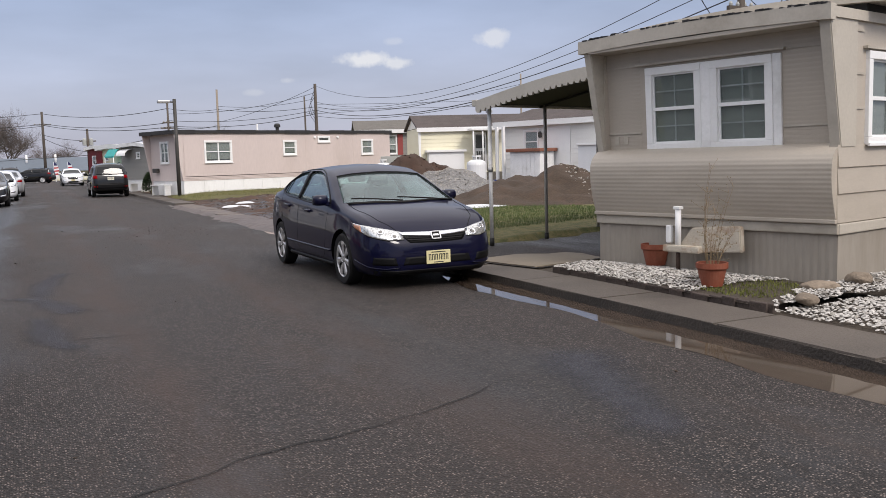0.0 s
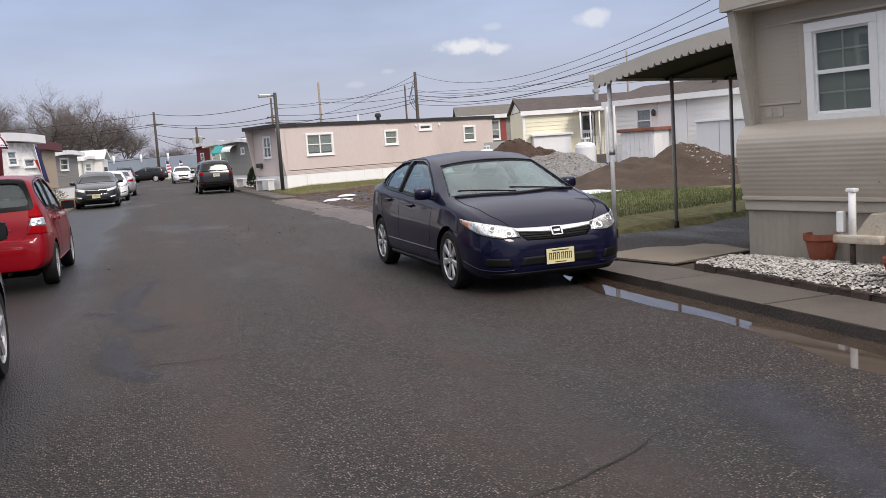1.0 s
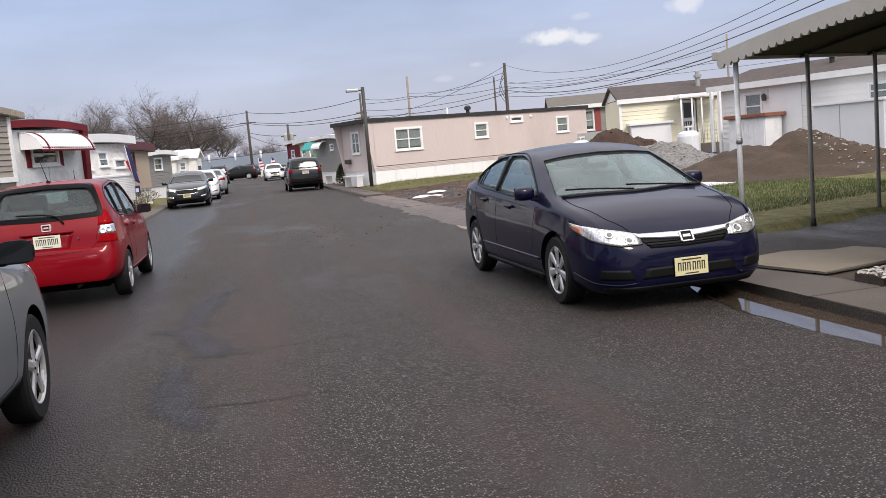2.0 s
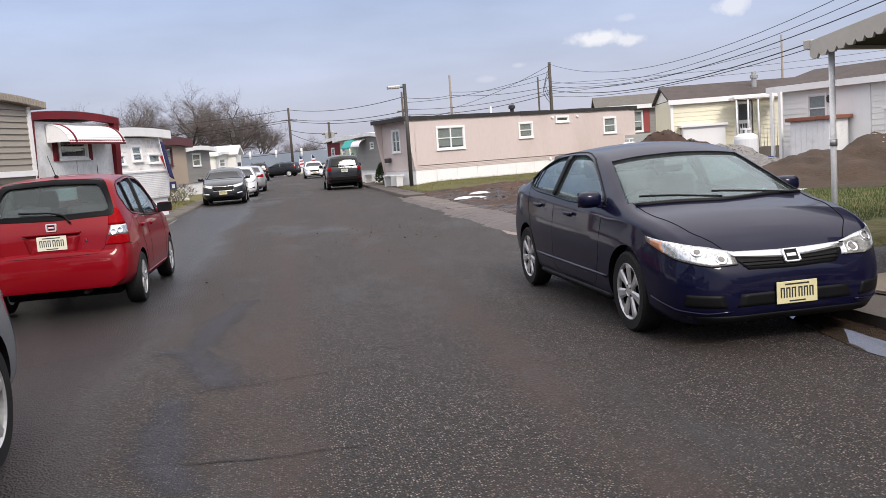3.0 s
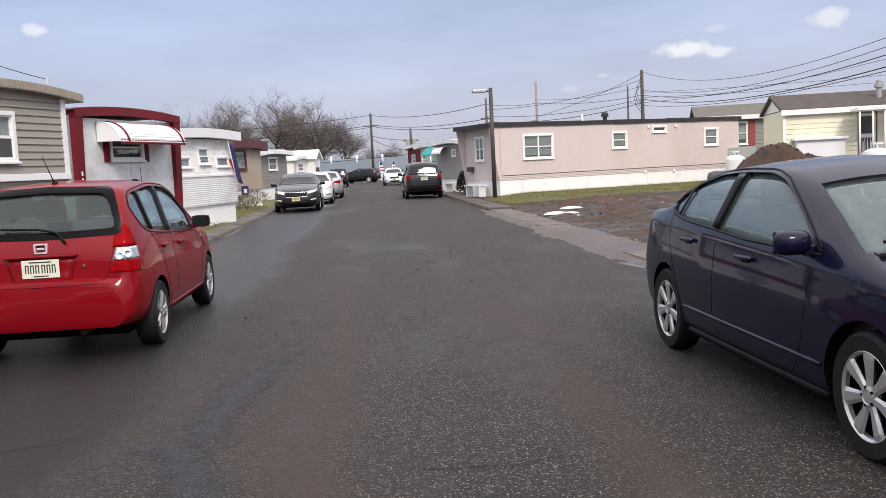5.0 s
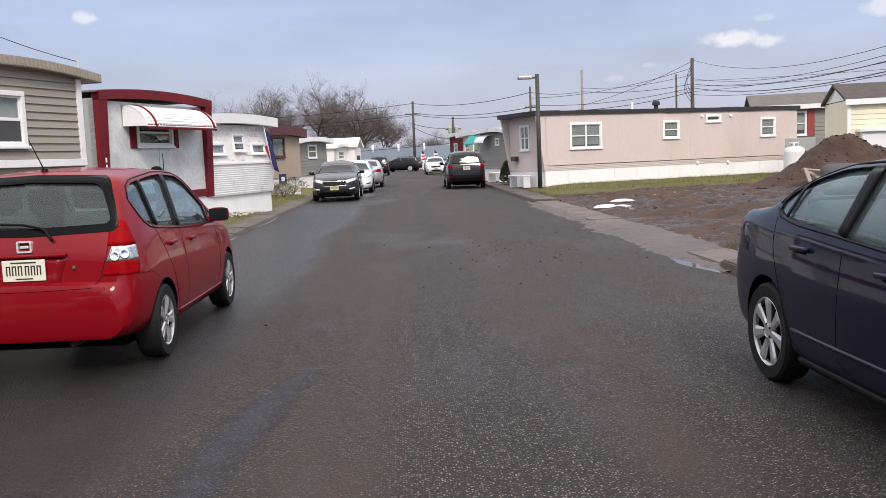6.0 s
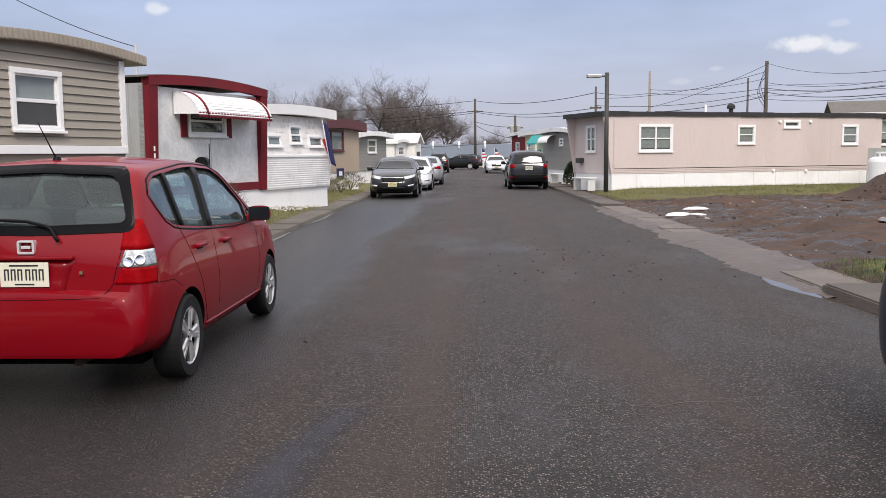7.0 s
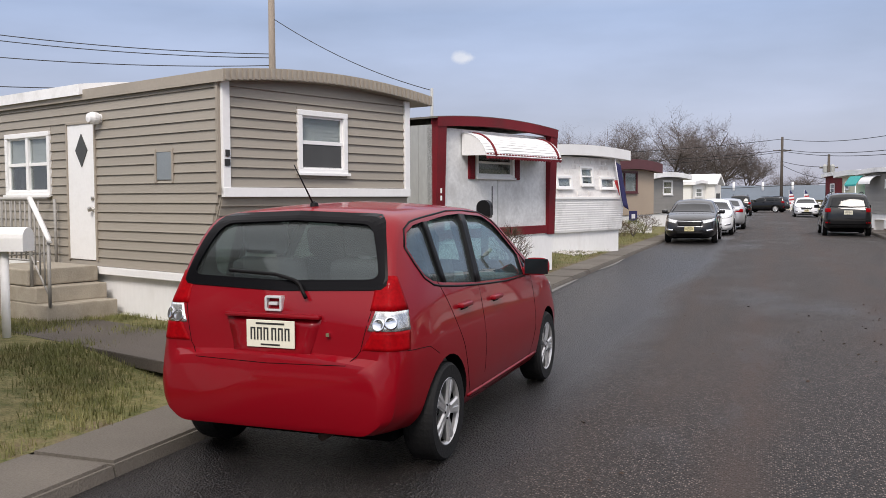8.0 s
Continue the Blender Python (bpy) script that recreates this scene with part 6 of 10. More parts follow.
class Shape:
    """The outer form of a car: y forward from the rear end, z up, symmetric in x."""

    def __init__(self, length, top, belt, width, bottom, tumble=0.36, crown=0.06):
        self.length, self.top, self.belt, self.width, self.bottom = length, interp(top), interp(belt), interp(width), interp(bottom)
        self.tumble, self.crown = tumble, crown

    def section(self, y):
        top, w, bot = self.top(y), self.width(y), self.bottom(y)
        belt = min(self.belt(y), top - 0.035)
        belt = max(belt, bot + 0.06)
        top = max(top, belt + 0.03)
        h = top - belt
        c = min(self.crown, 0.3 * h + 0.012)
        he = top - c
        wb = w - 0.05
        we = max(0.08, wb - self.tumble * max(0.0, he - belt) - 0.015 - 0.06 * max(0.0, 0.1 - h) / 0.1)
        zm, zs = bot + (belt - bot) * 0.6, bot + min(0.09, 0.2 * (belt - bot))
        pts = [(0, top), (we * 0.55, top - c * 0.28), (we, he), (wb, belt), (w, zm), (w - 0.008, zs + 0.35 * (zm - zs)), (w - 0.03, zs), (max(0.05, w - 0.11), bot), (0, bot)]
        return fillet(pts, (0, 0.3, 0.075, 0.09, 0.16, 0.12, 0.05, 0.05, 0))

    def stations(self, n):
        ys = np.linspace(0, self.length, 400)
        tz = np.array([self.top(v) for v in ys])
        ww = np.array([self.width(v) for v in ys])
        s = np.concatenate([[0], np.cumsum(np.sqrt(np.diff(ys) ** 2 + np.diff(tz) ** 2 + np.diff(ww) ** 2))])
        return [float(np.interp(v, s, ys)) for v in np.linspace(0, s[-1], n)]

    def mesh(self, n=64):
        verts, faces = [], []
        rings = 0
        for y in self.stations(n):
            half = self.section(y)
            ring = [(x, y, z) for x, z in half] + [(-x, y, z) for x, z in half[-2:0:-1]]
            verts += ring
            rings = len(ring)
        for i in range(n - 1):
            for k in range(rings):
                a, c = i * rings + k, i * rings + (k + 1) % rings
                faces.append((a, c, c + rings, a + rings))
        faces.append(tuple(range(rings))[::-1])
        faces.append(tuple((n - 1) * rings + k for k in range(rings)))
        return verts, faces

    def cavity(self, ya, yb, floor=0.42, n=26, t=0.05):
        verts, faces = [], []
        for y in np.linspace(ya, yb, n):
            top, w = self.top(y), self.width(y)
            belt = min(self.belt(y), top - 0.035)
            h = top - belt
            c = min(self.crown, 0.3 * h + 0.012)
            he, wb = top - c, w - 0.05
            we = max(0.08, wb - self.tumble * max(0.0, he - belt) - 0.015)
            half = [(0, top - t), (we - t - 0.02, he - t * 0.7), (wb - t - 0.01, belt), (w - 0.1, floor), (0, floor)]
            verts += [(x, y, z) for x, z in half] + [(-x, y, z) for x, z in half[-2:0:-1]]
        r = 8
        for i in range(n - 1):
            for k in range(r):
                a, c = i * r + k, i * r + (k + 1) % r
                faces.append((a, c, c + r, a + r))
        faces.append(tuple(range(r))[::-1])
        faces.append(tuple((n - 1) * r + k for k in range(r)))
        return verts, faces


def raw_mesh(verts, faces, mat):
    me = bpy.data.meshes.new("cutter")
    me.from_pydata([tuple(v) for v in verts], [], faces)
    me.materials.append(mat)
    bm = bmesh.new()
    bm.from_mesh(me)
    bmesh.ops.recalc_face_normals(bm, faces=bm.faces)
    bm.to_mesh(me)
    bm.free()
    return me


def carve(me, cutters, name):
    """The mesh me with the cutter meshes taken out of it."""
    ob = new("carve", me)
    obs = []
    for c in cutters:
        co = new("carver", c)
        obs.append(co)
        md = ob.modifiers.new("cut", "BOOLEAN")
        md.operation, md.solver, md.object = "DIFFERENCE", "EXACT", co
        md.material_mode = "TRANSFER"
    deps = bpy.context.evaluated_depsgraph_get()
    out = bpy.data.meshes.new_from_object(ob.evaluated_get(deps))
    out.name = name
    bm = bmesh.new()
    bm.from_mesh(out)
    seen, drop = set(), []
    for f0 in bm.faces:
        if f0 in seen:
            continue
        isle, todo = [], [f0]
        seen.add(f0)
        while todo:
            f = todo.pop()
            isle.append(f)
            for e in f.edges:
                for g in e.link_faces:
                    if g not in seen:
                        seen.add(g)
                        todo.append(g)
        if len(isle) < 200:
            drop += isle
    bmesh.ops.delete(bm, geom=drop, context="FACES")
    bm.to_mesh(out)
    bm.free()
    for o in [ob, *obs]:
        bpy.data.objects.remove(o)
    return out


def prism(poly, axis, lo, hi, mat):
    """A prism of the polygon: axis x takes (y, z), y takes (x, z), z takes (x, y)."""
    def p3(p, d):
        return {"x": (d, p[0], p[1]), "y": (p[0], d, p[1]), "z": (p[0], p[1], d)}[axis]
    n = len(poly)
    verts = [p3(p, lo) for p in poly] + [p3(p, hi) for p in poly]
    faces = [tuple(range(n)), tuple(range(2 * n - 1, n - 1, -1))] + [(i, i + n, (i + 1) % n + n, (i + 1) % n) for i in range(n)]
    return raw_mesh(verts, faces, mat)


def patch(name, bvh, upper, lower, way, proud, mat, parent, thick=0.006, nu=14, nv=6, label="", smooth=True):
    """A panel between two guide lines, laid on the body along way and set proud of it."""
    way = Vector(way).normalized()
    ua, la = along(upper, nu), along(lower, nu)
    verts, faces = [], []
    depth_last = None
    outer, inner = [], []
    for i in range(nu):
        for j in range(nv):
            g = Vector(ua[i] + (la[i] - ua[i]) * j / (nv - 1))
            hit, nrm, _, _ = bvh.ray_cast(g - way * 1.2, way, 3.0)
            if hit is None:
                hit, nrm = bvh.find_nearest(g)[:2]
            if nrm.dot(way) > 0:
                nrm = -nrm
            outer.append(hit + nrm * proud)
            inner.append(hit + nrm * (proud - thick))
    verts = outer + inner
    o = nu * nv
    for i in range(nu - 1):
        for j in range(nv - 1):
            a = i * nv + j
            faces.append((a, a + nv, a + nv + 1, a + 1))
            faces.append((o + a + 1, o + a + nv + 1, o + a + nv, o + a))
    rim = [i * nv for i in range(nu)] + [(nu - 1) * nv + j for j in range(1, nv)] + [i * nv + nv - 1 for i in range(nu - 2, -1, -1)] + [j for j in range(nv - 2, 0, -1)]
    for a, c in zip(rim, rim[1:] + rim[:1]):
        faces.append((a, c, o + c, o + a))
    ob = mesh_object(name, verts, faces, mat, parent, label, smooth)
    bm = bmesh.new()
    bm.from_mesh(ob.data)
    bmesh.ops.recalc_face_normals(bm, faces=bm.faces)
    bm.to_mesh(ob.data)
    bm.free()
    return ob


def seam(name, bvh, line, way, r, mat, parent, n=24, proud=0.0, label=""):
    way = Vector(way).normalized()
    pts = []
    for g in along(line, n):
        g = Vector(g)
        hit, nrm, _, _ = bvh.ray_cast(g - way * 1.2, way, 3.0)
        if hit is None:
            hit, nrm = bvh.find_nearest(g)[:2]
        if nrm.dot(way) > 0:
            nrm = -nrm
        pts.append(hit + nrm * proud)
    return tube(name, pts, r, mat, parent, sides=5, label=label)


def wheel(parent, x, y, r, rim_r, width, style, side, mat=None, steer=0.0):
    """A wheel at the hub (x, y); side +1 faces +x. style: spokes of the cover."""
    w = new("wheel")
    w.parent = parent
    w.matrix_basis = Matrix.Translation((x, y, r)) @ Matrix.Rotation(steer, 4, "Z") @ (Matrix.Identity(4) if side > 0 else Matrix.Rotation(math.pi, 4, "Z"))
    h = width / 2
    lathe("tyre", [(rim_r, -h * 0.8), (r * 0.9, -h), (r * 0.985, -h * 0.8), (r, -h * 0.5), (r, h * 0.5), (r * 0.985, h * 0.8), (r * 0.93, h), (rim_r * 1.03, h * 0.96), (rim_r, h * 0.85), (rim_r, -h * 0.8)], M_tyre, w, 40, axis="x", caps=False)
    lathe("rim", [(0.0, h * 0.3), (rim_r * 0.93, h * 0.3), (rim_r * 0.94, h * 0.82), (rim_r * 1.0, h * 0.95), (rim_r * 1.03, h * 0.9), (rim_r * 1.0, -h * 0.8), (0.0, -h * 0.5)], mat or M_rim, w, 40, axis="x")
    # near-black disc paints the shade behind the spokes
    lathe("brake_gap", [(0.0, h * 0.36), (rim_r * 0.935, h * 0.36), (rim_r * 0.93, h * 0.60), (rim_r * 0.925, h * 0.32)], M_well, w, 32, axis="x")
    count, kind = style
    for k in range(count):
        bm = bmesh.new()
        if kind == "petal":
            prof = ((0.16, 0.115, 0.88), (0.4, 0.125, 0.86), (0.65, 0.175, 0.90), (0.85, 0.21, 0.94), (0.97, 0.22, 0.90))
        elif kind == "twin":
            prof = ((0.16, 0.11, 0.90), (0.45, 0.105, 0.90), (0.75, 0.115, 0.92), (0.97, 0.15, 0.90))
        else:
            prof = ((0.15, 0.17, 0.88), (0.5, 0.14, 0.84), (0.8, 0.15, 0.86), (0.97, 0.2, 0.88))
        rows = []
        for rr, hw, d in prof:
            rows.append([bm.verts.new((h * dd, a * rim_r, rr * rim_r)) for a, dd in ((-hw, d - 0.12), (-hw * 0.55, d), (hw * 0.55, d), (hw, d - 0.12), (0, 0.4))])
        for a, c in zip(rows, rows[1:]):
            for i in range(5):
                bm.faces.new((a[i], a[(i + 1) % 5], c[(i + 1) % 5], c[i]))
        bm.faces.new(rows[0])
        bm.faces.new(rows[-1][::-1])
        turns = [2 * math.pi * k / count]
        if kind == "twin":
            turns = [2 * math.pi * k / count + (0.17 if k % 2 else -0.17) + (math.pi / count if k % 2 else -math.pi / count) * 0.0]
        bmesh.ops.rotate(bm, verts=bm.verts, cent=(0, 0, 0), matrix=Matrix.Rotation(turns[0], 3, "X"))
        part("spoke", bm, mat or M_rim, w, smooth=False)
    for k in range(5):
        a = 2 * math.pi * (k + 0.5) / 5
        lathe("wheel_nut", [(0.0, h * 0.945), (rim_r * 0.035, h * 0.94), (rim_r * 0.04, h * 0.88)], M_well, w, 8, (0, rim_r * 0.21 * math.cos(a), rim_r * 0.21 * math.sin(a)), axis="x")
    lathe("hub_cap", [(rim_r * 0.27, h * 0.5), (rim_r * 0.26, h * 0.86), (rim_r * 0.18, h * 0.94), (rim_r * 0.16, h * 0.9), (0.0, h * 0.92)], mat or M_rim, w, 20, axis="x")
    return w


def number_plate(parent, m, mat, chars=6):
    p = new("number_plate")
    p.parent, p.matrix_basis = parent, m
    box("plate", -0.152, 0.152, -0.004, 0.004, -0.076, 0.076, mat, p, 0.003)
    for k in range(chars):
        a = -0.125 + k * 0.25 / chars + (0.008 if k >= chars / 2 else 0)
        for dx, z0, z1 in ((0.0, -0.035, 0.035), (0.022, -0.035, 0.035)):
            box("figure_bar", a + dx, a + dx + 0.009, -0.006, -0.003, z0, z1, M_ink, p)
        box("figure_bar", a + 0.009, a + 0.022, -0.006, -0.003, 0.026, 0.035, M_ink, p)
    box("figure_bar", -0.09, 0.09, -0.006, -0.003, 0.052, 0.062, M_ink, p)
    box("figure_bar", -0.06, 0.06, -0.006, -0.003, -0.064, -0.055, M_ink, p)
    return p


def mirror(parent, x, y, z, side, body_mat):
    w = new("door_mirror")
    w.parent = parent
    w.matrix_basis = Matrix.Translation((x, y, z)) @ (Matrix.Identity(4) if side > 0 else Matrix.Scale(-1, 4, (1, 0, 0)))
    bm = bmesh.new()
    bmesh.ops.create_uvsphere(bm, u_segments=20, v_segments=12, radius=1.0)
    for v in bm.verts:
        c = v.co
        sx = 1 if c.x > 0 else -1
        sz = 1 if c.z > 0 else -1
        c.x, c.z = sx * abs(c.x) ** 0.6 * 0.10, sz * abs(c.z) ** 0.65 * 0.068
        c.y = (c.y ** 3 * 0.0 + max(c.y, -0.15)) * 0.085
        c.x += 0.115
    part("housing", bm, body_mat, w, smooth=True)
    bm = bmesh.new()
    add_box(bm, -0.03, 0.06, -0.005, 0.055, -0.075, -0.01, 0.012, Matrix.Shear("XY", 4, (0.0, 0.0)))
    part("stalk", bm, body_mat, w)
    bm = bmesh.new()
    add_box(bm, 0.022, 0.208, -0.0175, -0.0135, -0.058, 0.058, 0.001)
    part("mirror_glass", bm, M_darkglass, w)
    return w


def bolster(parent, x, y, z, tilt=-14):
    """A front seat with its headrest."""
    s = new("seat")
    s.parent, s.matrix_basis = parent, pose(x, y, z, tilt * -1)
    bm = bmesh.new()
    add_box(bm, -0.24, 0.24, -0.1, 0.06, 0.0, 0.60, 0.06)
    part("backrest", bm, M_seat, s, smooth=True)
    bm = bmesh.new()
    add_box(bm, -0.14, 0.14, -0.07, 0.04, 0.63, 0.83, 0.05)
    part("headrest", bm, M_seat, s, smooth=True)
    return s


def car(name, label, m, shape, paint_mat, axles, tyre_r, rim_r, track, style, side_windows, pillars, windshield, rear_glass, rear_axis, cavity=None, n=64, seats=(), arch=1.16, body_label=""):
    """A car: carved body, glazing, wheels. Windows are guide outlines on the side, (upper, lower) of (y, z); the windscreen and rear glass are plans."""
    c = thing(name, m, label, "car")
    verts, faces = shape.mesh(n)
    me = raw_mesh(verts, faces, paint_mat)
    bm = bmesh.new()
    bm.from_mesh(me)
    bvh = BVHTree.FromBMesh(bm)
    bm.free()
    cutters = []
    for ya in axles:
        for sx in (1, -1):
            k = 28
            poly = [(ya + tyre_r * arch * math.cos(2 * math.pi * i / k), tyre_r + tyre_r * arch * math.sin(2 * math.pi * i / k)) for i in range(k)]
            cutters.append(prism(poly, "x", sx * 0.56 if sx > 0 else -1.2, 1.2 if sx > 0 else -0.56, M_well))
    if cavity:
        v, f = shape.cavity(*cavity)
        cutters.append(raw_mesh(v, f, M_cabin))
        for up, lo in side_windows:
            poly = [tuple(p) for p in along(up, 12)] + [tuple(p) for p in along(lo, 12)][::-1]
            cutters.append(prism(poly, "x", -1.3, 1.3, M_plastic))
        up, lo = windshield
        poly = [tuple(p) for p in along(up, 9)] + [tuple(p) for p in along(lo, 9)][::-1]
        cutters.append(prism(poly, "z", 0.75, 2.2, M_plastic))
        up, lo = rear_glass
        poly = [tuple(p) for p in along(up, 9)] + [tuple(p) for p in along(lo, 9)][::-1]
        cutters.append(prism(poly, "z", 0.75, 2.2, M_plastic) if rear_axis == "z" else prism(poly, "y", -0.5, 0.75, M_plastic))
    out = carve(me, cutters, "body")
    body = new("body", out)
    body.parent = c
    out.polygons.foreach_set("use_smooth", [True] * len(out.polygons))
    out.set_sharp_from_angle(angle=radians(32))
    if body_label:
        body["label"] = body_label
    g_mat = M_carglass if cavity else M_darkglass
    inset = -0.012 if cavity else 0.004
    grow = 0.014 if cavity else 0.0

    def spread(up, lo):
        up, lo = [np.array(p, float) for p in up], [np.array(p, float) for p in lo]
        cen = sum(up + lo) / len(up + lo)
        k = [p + (p - cen) / max(1e-6, np.linalg.norm(p - cen)) * grow for p in up]
        q = [p + (p - cen) / max(1e-6, np.linalg.norm(p - cen)) * grow for p in lo]
        return k, q
    for up, lo in side_windows:
        up, lo = spread(up, lo)
        for sx in (1, -1):
            ob = patch("side_window", bvh, [(sx * 0.9, *p) for p in up], [(sx * 0.9, *p) for p in lo], (-sx, 0, 0), inset, g_mat, c, 0.005)
            ob.visible_shadow = not cavity
    up, lo = spread(*windshield)
    ob = patch("windscreen", bvh, [(p[0], p[1], 1.2) for p in up], [(p[0], p[1], 1.2) for p in lo], (0, 0, -1), inset, g_mat, c, 0.005, 20, 10)
    ob.visible_shadow = not cavity
    up, lo = spread(*rear_glass)
    if rear_axis == "z":
        ob = patch("rear_window", bvh, [(p[0], p[1], 1.2) for p in up], [(p[0], p[1], 1.2) for p in lo], (0, 0, -1), inset, g_mat, c, 0.005, 20, 10)
    else:
        ob = patch("rear_window", bvh, [(p[0], 0.1, p[1]) for p in up], [(p[0], 0.1, p[1]) for p in lo], (0, 1, 0), inset, M_rearglass if cavity else g_mat, c, 0.005, 20, 10)
    ob.visible_shadow = not cavity
    for up, lo in pillars:
        for sx in (1, -1):
            patch("pillar_trim", bvh, [(sx * 0.9, *p) for p in up], [(sx * 0.9, *p) for p in lo], (-sx, 0, 0), 0.003, M_plastic, c, 0.008, 4, 8)
    for i, ya in enumerate(axles):
        for sx in (1, -1):
            wheel(c, sx * track, ya, tyre_r, rim_r, 0.19, style, sx)
    # underbody box in the same near-black shade colour
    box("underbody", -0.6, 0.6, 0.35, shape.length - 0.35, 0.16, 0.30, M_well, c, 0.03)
    for s in seats:
        bolster(c, *s)
    return c, bvh


def lines(c, bvh, paths, sides=(1, -1), r=0.0026, nm="door_seam", mat=None):
    for pth_ in paths:
        for sx in sides:
            seam(nm, bvh, [(sx * 0.9, *p) for p in pth_], (-sx, 0, 0), r, mat or M_well, c)


def handle(c, bvh, y, z, mat, sides=(1, -1)):
    for sx in sides:
        hit, nrm, _, _ = bvh.ray_cast(Vector((sx * 2, y, z)), Vector((-sx, 0, 0)), 3.0)
        hx = new("door_handle")
        hx.parent = c
        bm = bmesh.new()
        add_box(bm, hit.x - 0.02, hit.x + sx * 0.035 if sx > 0 else hit.x + 0.02, y - 0.1, y + 0.1, z - 0.014, z + 0.016, 0.01) if sx > 0 else add_box(bm, hit.x - 0.035, hit.x + 0.02, y - 0.1, y + 0.1, z - 0.014, z + 0.016, 0.01)
        part("grip", bm, mat, hx, smooth=True)
        seam("cup", bvh, [(sx * 0.9, y - 0.06, z - 0.02), (sx * 0.9, y + 0.06, z - 0.02)], (-sx, 0, 0), 0.022, M_well, hx, 6, -0.016)


# navy sedan
def navy_sedan():
    P = paint("navy metallic paint", (0.0021, 0.0025, 0.0185), 0.0, 0.4, 0.55)
    sh = Shape(4.49,
               [(0, 0.70), (0.025, 0.90), (0.07, 1.02), (0.16, 1.075), (0.5, 1.10), (0.66, 1.135), (0.95, 1.27), (1.25, 1.365), (1.6, 1.425), (2.0, 1.44), (2.35, 1.425), (2.62, 1.37), (3.05, 1.19), (3.45, 1.005), (3.62, 0.95), (3.9, 0.90), (4.12, 0.835), (4.27, 0.765), (4.36, 0.69), (4.43, 0.61), (4.475, 0.535), (4.49, 0.46)],
               [(0, 0.82), (0.2, 0.97), (0.9, 1.0), (2.0, 0.955), (3.0, 0.915), (3.5, 0.875), (4.0, 0.80), (4.3, 0.68), (4.44, 0.56), (4.49, 0.44)],
               [(0, 0.5), (0.04, 0.64), (0.14, 0.745), (0.35, 0.815), (0.8, 0.855), (1.6, 0.872), (2.6, 0.872), (3.4, 0.87), (3.8, 0.862), (4.1, 0.842), (4.25, 0.80), (4.36, 0.735), (4.44, 0.63), (4.475, 0.53), (4.49, 0.42)],
               [(0, 0.42), (0.05, 0.32), (0.3, 0.22), (0.8, 0.175), (3.8, 0.165), (4.3, 0.155), (4.44, 0.175), (4.49, 0.25)], tumble=0.47, crown=0.06)
    front = ([(1.84, 1.357), (2.2, 1.355), (2.42, 1.31), (2.72, 1.155), (2.95, 1.02)], [(1.78, 0.985), (2.2, 0.965), (2.6, 0.95), (2.95, 0.945)])
    rear = ([(0.90, 1.13), (0.97, 1.19), (1.15, 1.265), (1.45, 1.335), (1.74, 1.355)], [(0.90, 1.085), (0.98, 1.055), (1.2, 1.03), (1.5, 1.012), (1.70, 1.00)])
    ws = ([(-0.575, 2.70), (0.0, 2.72), (0.575, 2.70)], [(-0.74, 3.41), (-0.4, 3.54), (0.0, 3.58), (0.4, 3.54), (0.74, 3.41)])
    rg = ([(-0.5, 1.36), (0, 1.33), (0.5, 1.36)], [(-0.58, 0.72), (0, 0.65), (0.58, 0.72)])
    c, bvh = car("sedan", "navy blue four-door sedan parked at the kerb", pose(3.123, 13.351, 0, rz=180.2), sh, P, (0.885, 3.585), 0.312, 0.215, 0.755, (7, "petal"),
                 [front, rear], [([(1.74, 1.355), (1.84, 1.357)], [(1.70, 1.0), (1.78, 0.985)]), ([(1.09, 1.245), (1.13, 1.258)], [(1.03, 1.05), (1.06, 1.045)])], ws, rg, "z", cavity=(0.85, 3.45, 0.45), n=76,
                 seats=((-0.36, 2.0, 0.52), (0.36, 2.0, 0.52), (-0.36, 1.1, 0.55), (0.36, 1.1, 0.55)))
    # second small pane before the mirror
    for sx in (1, -1):
        patch("quarter_trim", bvh, [(sx * 0.9, 2.97, 1.03), (sx * 0.9, 3.05, 0.99)], [(sx * 0.9, 2.97, 0.955), (sx * 0.9, 3.1, 0.955)], (-sx, 0, 0), 0.003, M_plastic, c, 0.006, 4, 4)
    lines(c, bvh, [[(1.80, 0.98), (1.82, 0.6), (1.80, 0.32), (2.0, 0.26), (2.9, 0.27), (3.02, 0.5), (3.06, 0.94)], [(0.92, 1.04), (0.95, 0.85), (1.1, 0.62), (1.22, 0.35), (1.35, 0.27), (1.8, 0.27)]])
    lines(c, bvh, [[(0.87, 1.12), (0.95, 1.205), (1.15, 1.285), (1.45, 1.357), (1.8, 1.378), (2.2, 1.375), (2.43, 1.33), (2.74, 1.17), (3.08, 0.975)], [(0.87, 1.09), (0.95, 1.045), (1.2, 1.012), (1.7, 0.985), (2.2, 0.952), (3.1, 0.938)]], r=0.008, nm="window_trim", mat=M_plastic)
    lines(c, bvh, [[(1.27, 0.40), (3.2, 0.385)]], r=0.014, nm="side_moulding", mat=P)
    lines(c, bvh, [[(1.3, 0.225), (3.2, 0.215)]], r=0.03, nm="sill", mat=M_plastic)
    handle(c, bvh, 1.35, 0.885, P)
    handle(c, bvh, 2.28, 0.845, P)
    mirror(c, 0.785, 2.98, 1.0, 1, P)
    mirror(c, -0.785, 2.98, 1.0, -1, P)
